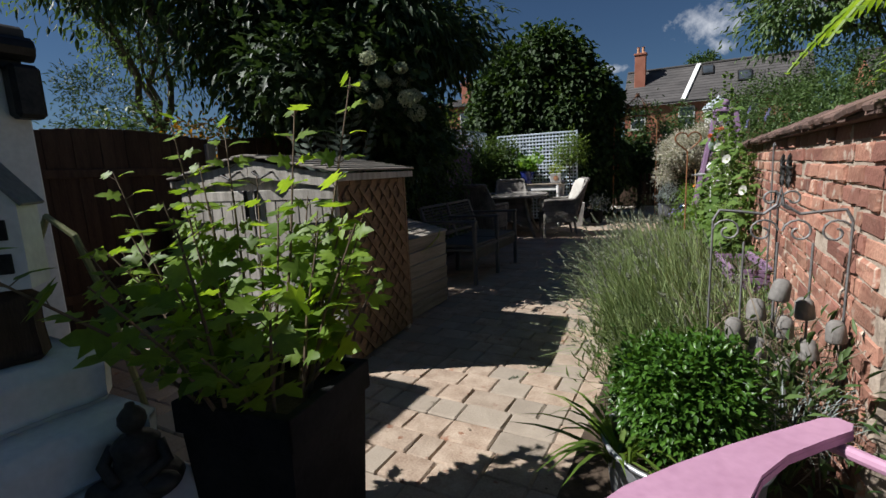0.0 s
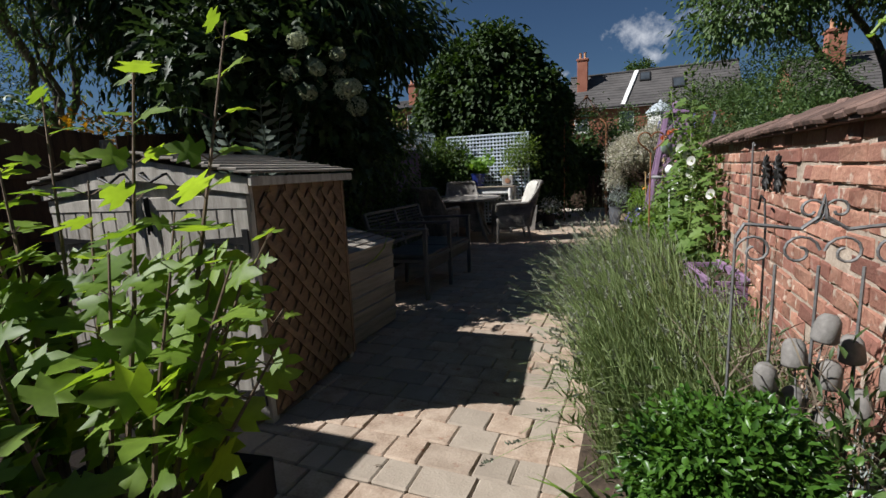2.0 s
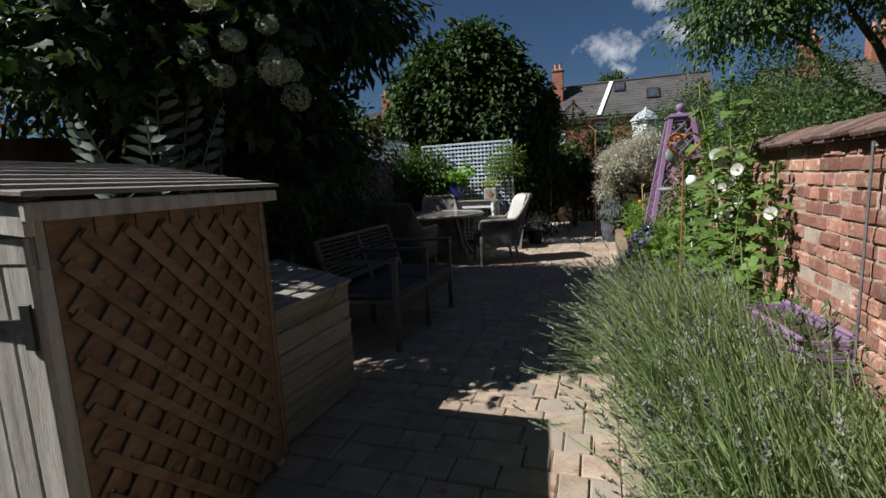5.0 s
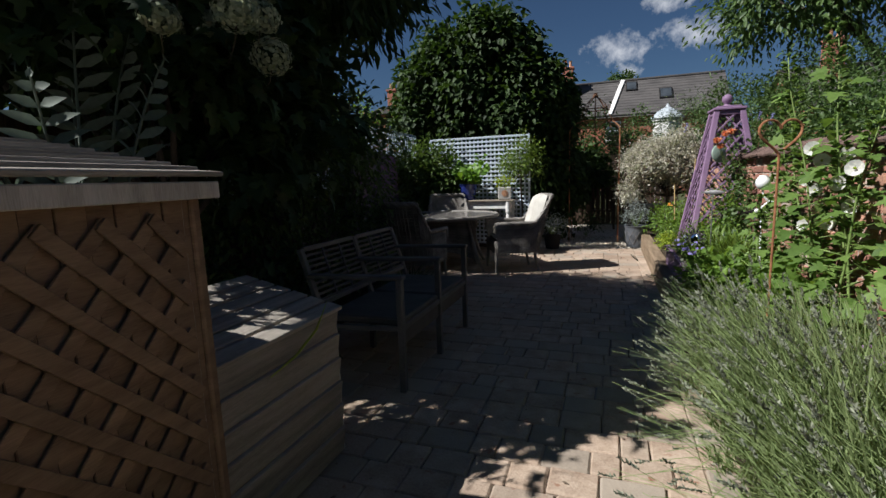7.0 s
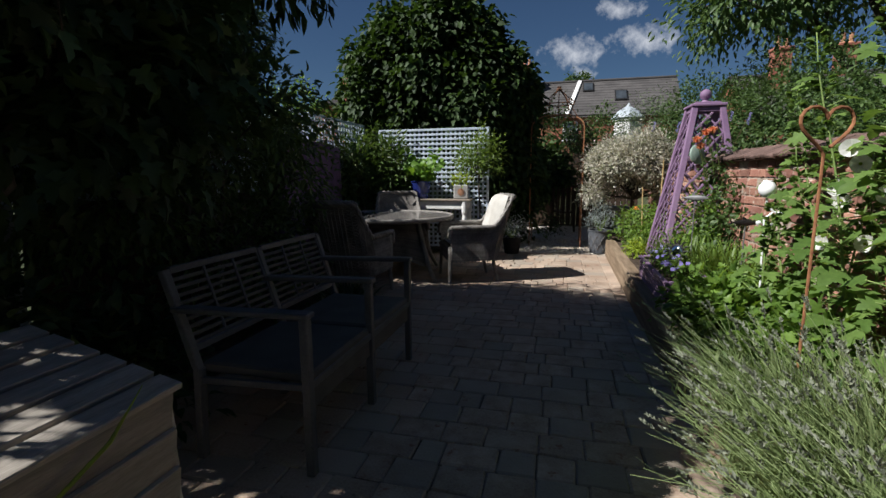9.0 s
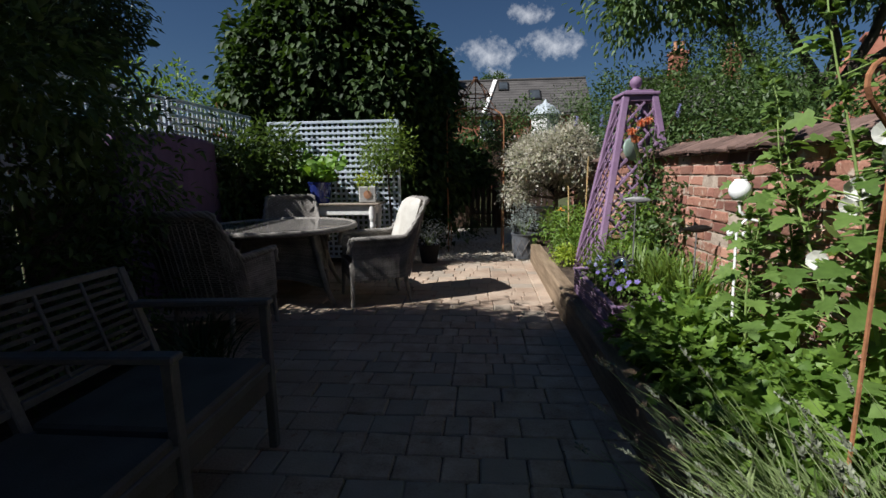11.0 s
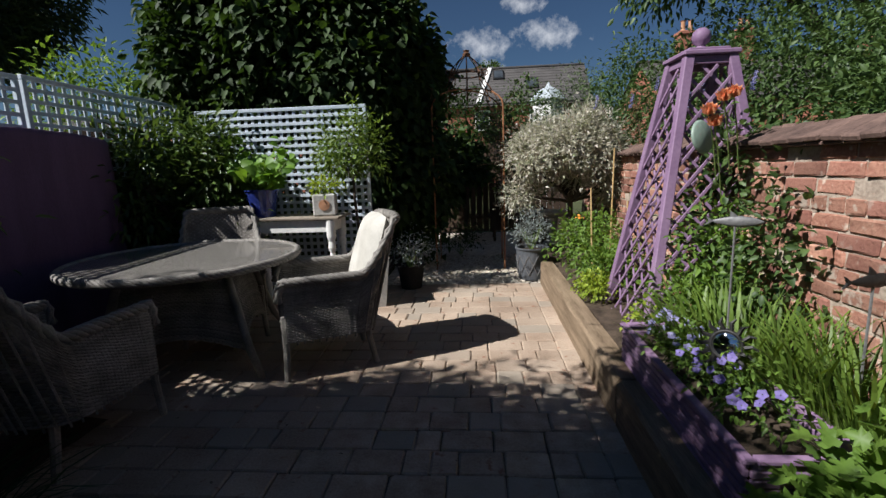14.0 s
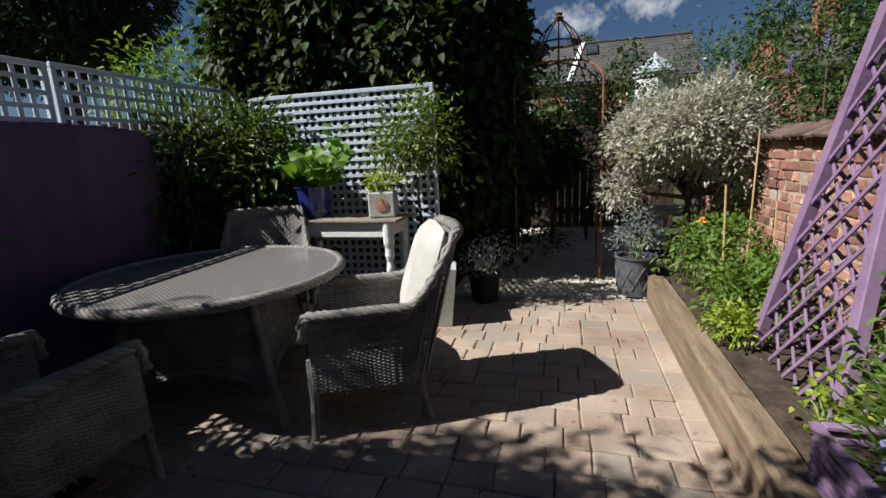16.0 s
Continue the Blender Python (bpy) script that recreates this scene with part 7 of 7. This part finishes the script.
for k in range(5):
    part("back_slat", Shape().box((-0.2 + 0.1 * k, 0.23, 0.68), (0.06, 0.02, 0.52)), M_FENCE, t)
mound("shade_plant", "dark evergreen mound beside the path", (-1.25, 13.3, 0.0), (0.35, 0.35, 0.28), L_IVY, 110, 10, 0.05, 0.04, 0.022, BROAD)

# left corner by the fence: low hutch, golden shrub, shade planting
t = thing("garden_hutch", "low wooden hutch with a red-brown slatted roof", "hutch", pose(-3.78, 3.95, 0))
part("body", Shape().box((0, 0, 0.42), (0.60, 0.62, 0.82), 0.01), M_FENCE, t)
for k in range(6):
    part("roof_slat", Shape().box((0.0, -0.30 + 0.12 * k, 0.87 + 0.012 * (k % 2)), (0.74, 0.125, 0.02), 0.004), surf("red_brown_stain", (0.12, 0.045, 0.025), (0.22, 0.09, 0.05), 3, 0.7, 0.3, 40, vary=0.15), t)
part("panel", Shape().box((0.305, 0.0, 0.45), (0.01, 0.46, 0.5), 0.004), M_IRON, t)
mound("golden_shrub", "orange-yellow leaved shrub spilling over the fence", (-4.75, 4.7, 1.25), (0.35, 0.5, 0.42), leafy("golden_leaf", (0.30, 0.15, 0.02), (0.50, 0.30, 0.05), 0.35), 60, 10, 0.08, 0.06, 0.03, BROAD, "shrub")
part("prop", Shape().box((0, 0, -0.62), (0.05, 0.05, 1.3)), M_FENCE, bpy.data.objects["golden_shrub"])
for x, y, r in ((-3.75, 4.85, (0.3, 0.35, 0.5)), (-3.85, 5.5, (0.3, 0.4, 0.6)), (-3.4, 3.75, (0.18, 0.2, 0.35)), (-3.2, 5.3, (0.3, 0.35, 0.5)), (-2.9, 5.6, (0.25, 0.3, 0.42))):
    mound("shade_planting", "dark leafy plant in the shade by the fence", (x, y, 0.0), r, L_BIGTREE, 110, 9, 0.08, 0.08, 0.04, BROAD)
solid("grass_blade", Shape().tube([(-1.94, 4.50, 0.56), (-1.915, 4.62, 0.60), (-1.91, 4.75, 0.66), (-1.93, 4.86, 0.74)], [0.002, 0.005, 0.005, 0.001], 5), L_LIME, "single pale green blade lying on the box front", "leaf")
# fallen leaves and bits on the paving
b, w = [], []
for k in range(170):
    b.append((R.uniform(-3.6, -0.35), R.uniform(2.6, 11.3), 0.006))
    a = R.uniform(0, math.tau)
    w.append((math.cos(a), math.sin(a), 0.05))
solid("fallen_leaves", leaf_mesh("fallen_leaves", b, w, np.tile((0, 0, 1.0), (170, 1)), np.array([R.uniform(0.012, 0.035) for _ in b]), np.array([R.uniform(0.006, 0.016) for _ in b]), LANCE, 0.1, 0.15), L_DRY, "small dry leaves and petals scattered on the paving", "leaf litter", None, "", "stuff")

# loose gravel stones on the path
gm = Shape()
for k in range(1500):
    x, y = R.uniform(-2.0, -0.15), R.uniform(11.52, 13.2)
    gm.ball((x, y, -0.008), R.uniform(0.008, 0.017), 6, (1, 0.8, 0.6))
solid("gravel_stones", gm, M_GRAVEL, "loose pale gravel stones", "gravel", None, "", "stuff")
# climbing tomato pot beside the deck box
t = pot_round("red_pot", "orange-red glazed pot on the box", pose(-2.34, 4.42, 0.78), 0.06, 0.085, 0.15, surf("red_glaze", (0.5, 0.09, 0.02), (0.66, 0.14, 0.03), 5, 0.35))
# far clouds
M_CLOUD = bpy.data.materials.new("cloud")
M_CLOUD.use_nodes = True
cn, cl = M_CLOUD.node_tree.nodes, M_CLOUD.node_tree.links
cn.remove(cn["Principled BSDF"])
ctc, cns, cgr, cmm, crm, cem, ctr, cmx = [cn.new(k) for k in ("ShaderNodeTexCoord", "ShaderNodeTexNoise", "ShaderNodeVectorMath", "ShaderNodeMath", "ShaderNodeValToRGB", "ShaderNodeEmission", "ShaderNodeBsdfTransparent", "ShaderNodeMixShader")]
cns.inputs["Scale"].default_value, cns.inputs["Detail"].default_value, cns.inputs["Roughness"].default_value = 0.055, 9, 0.62
cl.new(ctc.outputs["Object"], cns.inputs["Vector"])
cgr.operation = "LENGTH"
cmap = cn.new("ShaderNodeMapping")
cmap.inputs["Location"].default_value, cmap.inputs["Scale"].default_value = (-1, -1, 0), (2, 2, 0)
cl.new(ctc.outputs["Generated"], cmap.inputs[0])
cl.new(cmap.outputs[0], cgr.inputs[0])
cmm.operation = "MULTIPLY_ADD"
cmm.inputs[1].default_value = -0.40
cl.new(cgr.outputs["Value"], cmm.inputs[0])
cl.new(cns.outputs[0], cmm.inputs[2])
crm.color_ramp.elements[0].position, crm.color_ramp.elements[1].position = 0.20, 0.85
cl.new(cmm.outputs[0], crm.inputs[0])
cem.inputs[0].default_value, cem.inputs[1].default_value = (0.93, 0.95, 1.0, 1), 0.62
cl.new(crm.outputs[0], cmx.inputs[0])
cl.new(ctr.outputs[0], cmx.inputs[1])
cl.new(cem.outputs[0], cmx.inputs[2])
cl.new(cmx.outputs[0], cn["Material Output"].inputs[0])
for x, y, z, w, h, rz in ((7, 605, 144, 92, 54, -1), (86, 605, 153, 105, 50, -8), (54, 610, 190, 70, 32, -5), (20, 615, 122, 40, 24, -2), (-95, 640, 118, 50, 16, 8)):
    s = Shape().add([(-w / 2, 0, -h / 2), (w / 2, 0, -h / 2), (w / 2, 0, h / 2), (-w / 2, 0, h / 2)], [(0, 1, 2, 3)])
    s.v = [(a, c, 0) for a, _, c in s.v]
    c = solid("cloud", s, M_CLOUD, "small white fair-weather cloud", "cloud", pose(x, y, z, 90, 0, rz), "clouds", "structure")
    c.visible_shadow = False

# ---- pavers, bricks, coping ----
def chamfered(sx, sy, sz, ch):
    return Shape().box((0, 0, 0), (sx, sy, sz), ch)


PAVER_W = (0.125, 0.165, 0.205, 0.25)
paver_meshes = {}
for w in PAVER_W:
    for k in range(3):
        s = chamfered(w - 0.004, 0.1675, 0.05, 0.008)
        rr = random.Random(k * 10 + int(w * 1000))
        s.v = [(x + rr.uniform(-0.003, 0.003), y + rr.uniform(-0.003, 0.003), z + (rr.uniform(-0.002, 0.001))) for x, y, z in s.v]
        me = s.mesh("paver")
        me.materials.append(M_PAVER)
        paver_meshes[w, k] = (me, s)
rest, near_count = Shape(), 0
PITCH = 0.1715
rows_of = int(13.0 / PITCH)
for j in range(rows_of):
    y = -1.4 + PITCH * (j + 0.5)
    x = -0.42 + 0.0
    # edge course
    cells = [(-0.42 + 0.10, 0.205)]
    while x > -4.25:
        w = R.choice((0.165, 0.205, 0.205, 0.25, 0.125) if R.random() < 0.85 else (0.25,))
        cells.append((x - w / 2, w))
        x -= w
    for cx, w in cells:
        k = R.randrange(3)
        me, s = paver_meshes[w, k]
        z = -0.025 + R.uniform(-0.003, 0.003)
        m = pose(cx, y, z, R.uniform(-0.6, 0.6), R.uniform(-0.6, 0.6), R.uniform(-1.0, 1.0) + 180 * R.randrange(2))
        if near_count < 300 and cx > -1.75 and y > 2.55:
            ob = new("paver", me)
            ob.parent = floor
            ob.matrix_basis = m
            near_count += 1
        else:
            rest.add(s.v, s.f, m)
tagged(part("pavers", rest, M_PAVER_FAR, floor), "", "", "", "stuff")

brick_meshes = []
for w in (0.215, 0.102):
    for k in range(4):
        s = chamfered(0.03, w - 0.002, 0.066, 0.009)
        rr = random.Random(k + int(w * 1000))
        s.v = [(x + rr.uniform(-0.005, 0.003), y + rr.uniform(-0.005, 0.005), z + rr.uniform(-0.004, 0.004)) for x, y, z in s.v]
        me = s.mesh("brick")
        me.materials.append(M_BRICK)
        brick_meshes.append((w, me, s))
rest, count = Shape(), 0
for j in range(17):
    z = 0.03 + COURSE * (j + 0.5)
    y = WALL_Y0 + (0.0 if j % 2 else 0.06)
    head = j % 4 == 1
    while y < WALL_Y1 - 0.1:
        w, me, s = brick_meshes[(4 if (head or R.random() < 0.15) else 0) + R.randrange(4)]
        m = pose(WALL_X + 0.006 + R.uniform(-0.006, 0.006) + (0.02 if R.random() < 0.05 else 0), y + w / 2, z, R.uniform(-1, 1), 0, R.uniform(-1.2, 1.2))
        if count < 300 and j > 4 and 3.0 < y < 9.0:
            ob = new("brick", me)
            ob.parent = wall_east
            ob.matrix_basis = m
            count += 1
        else:
            rest.add(s.v, s.f, m)
        y += w + 0.010
tagged(part("bricks", rest, M_BRICK_FAR, wall_east), "", "", "", "stuff")
coping = thing("wall_coping", "brown weathered clay tile coping laid sloping on the wall", "coping", None, "", "structure")
y = WALL_Y0
while y < WALL_Y1:
    w = R.uniform(0.095, 0.125)
    for sg in (-1, 1):
        m = Matrix.Translation((WALL_X + 0.115 + sg * 0.088, y + w / 2, WALL_TOP + 0.062 + R.uniform(-0.006, 0.006))) @ Matrix.Rotation(radians(sg * 22 + R.uniform(-3, 3)), 4, "Y") @ Matrix.Rotation(radians(R.uniform(-3.5, 3.5)), 4, "X")
        part("coping_tile", Shape().box((0, 0, 0), (0.225 + R.uniform(-0.012, 0.012), w - 0.005, 0.030), 0.007, m), M_COPING, coping)
    m = pose(WALL_X - 0.012 + R.uniform(-0.008, 0.006), y + w / 2, WALL_TOP + 0.004, R.uniform(-2, 2), 0, R.uniform(-3, 3))
    part("creasing_tile", Shape().box((0, 0, 0), (0.09, w - 0.006, 0.020), 0.005, m), M_COPING, coping)
    y += w
part("coping_bed", Shape().box((WALL_X + 0.115, (WALL_Y0 + WALL_Y1) / 2, WALL_TOP + 0.025), (0.20, WALL_Y1 - WALL_Y0, 0.06), 0.01), M_MORTAR, coping)
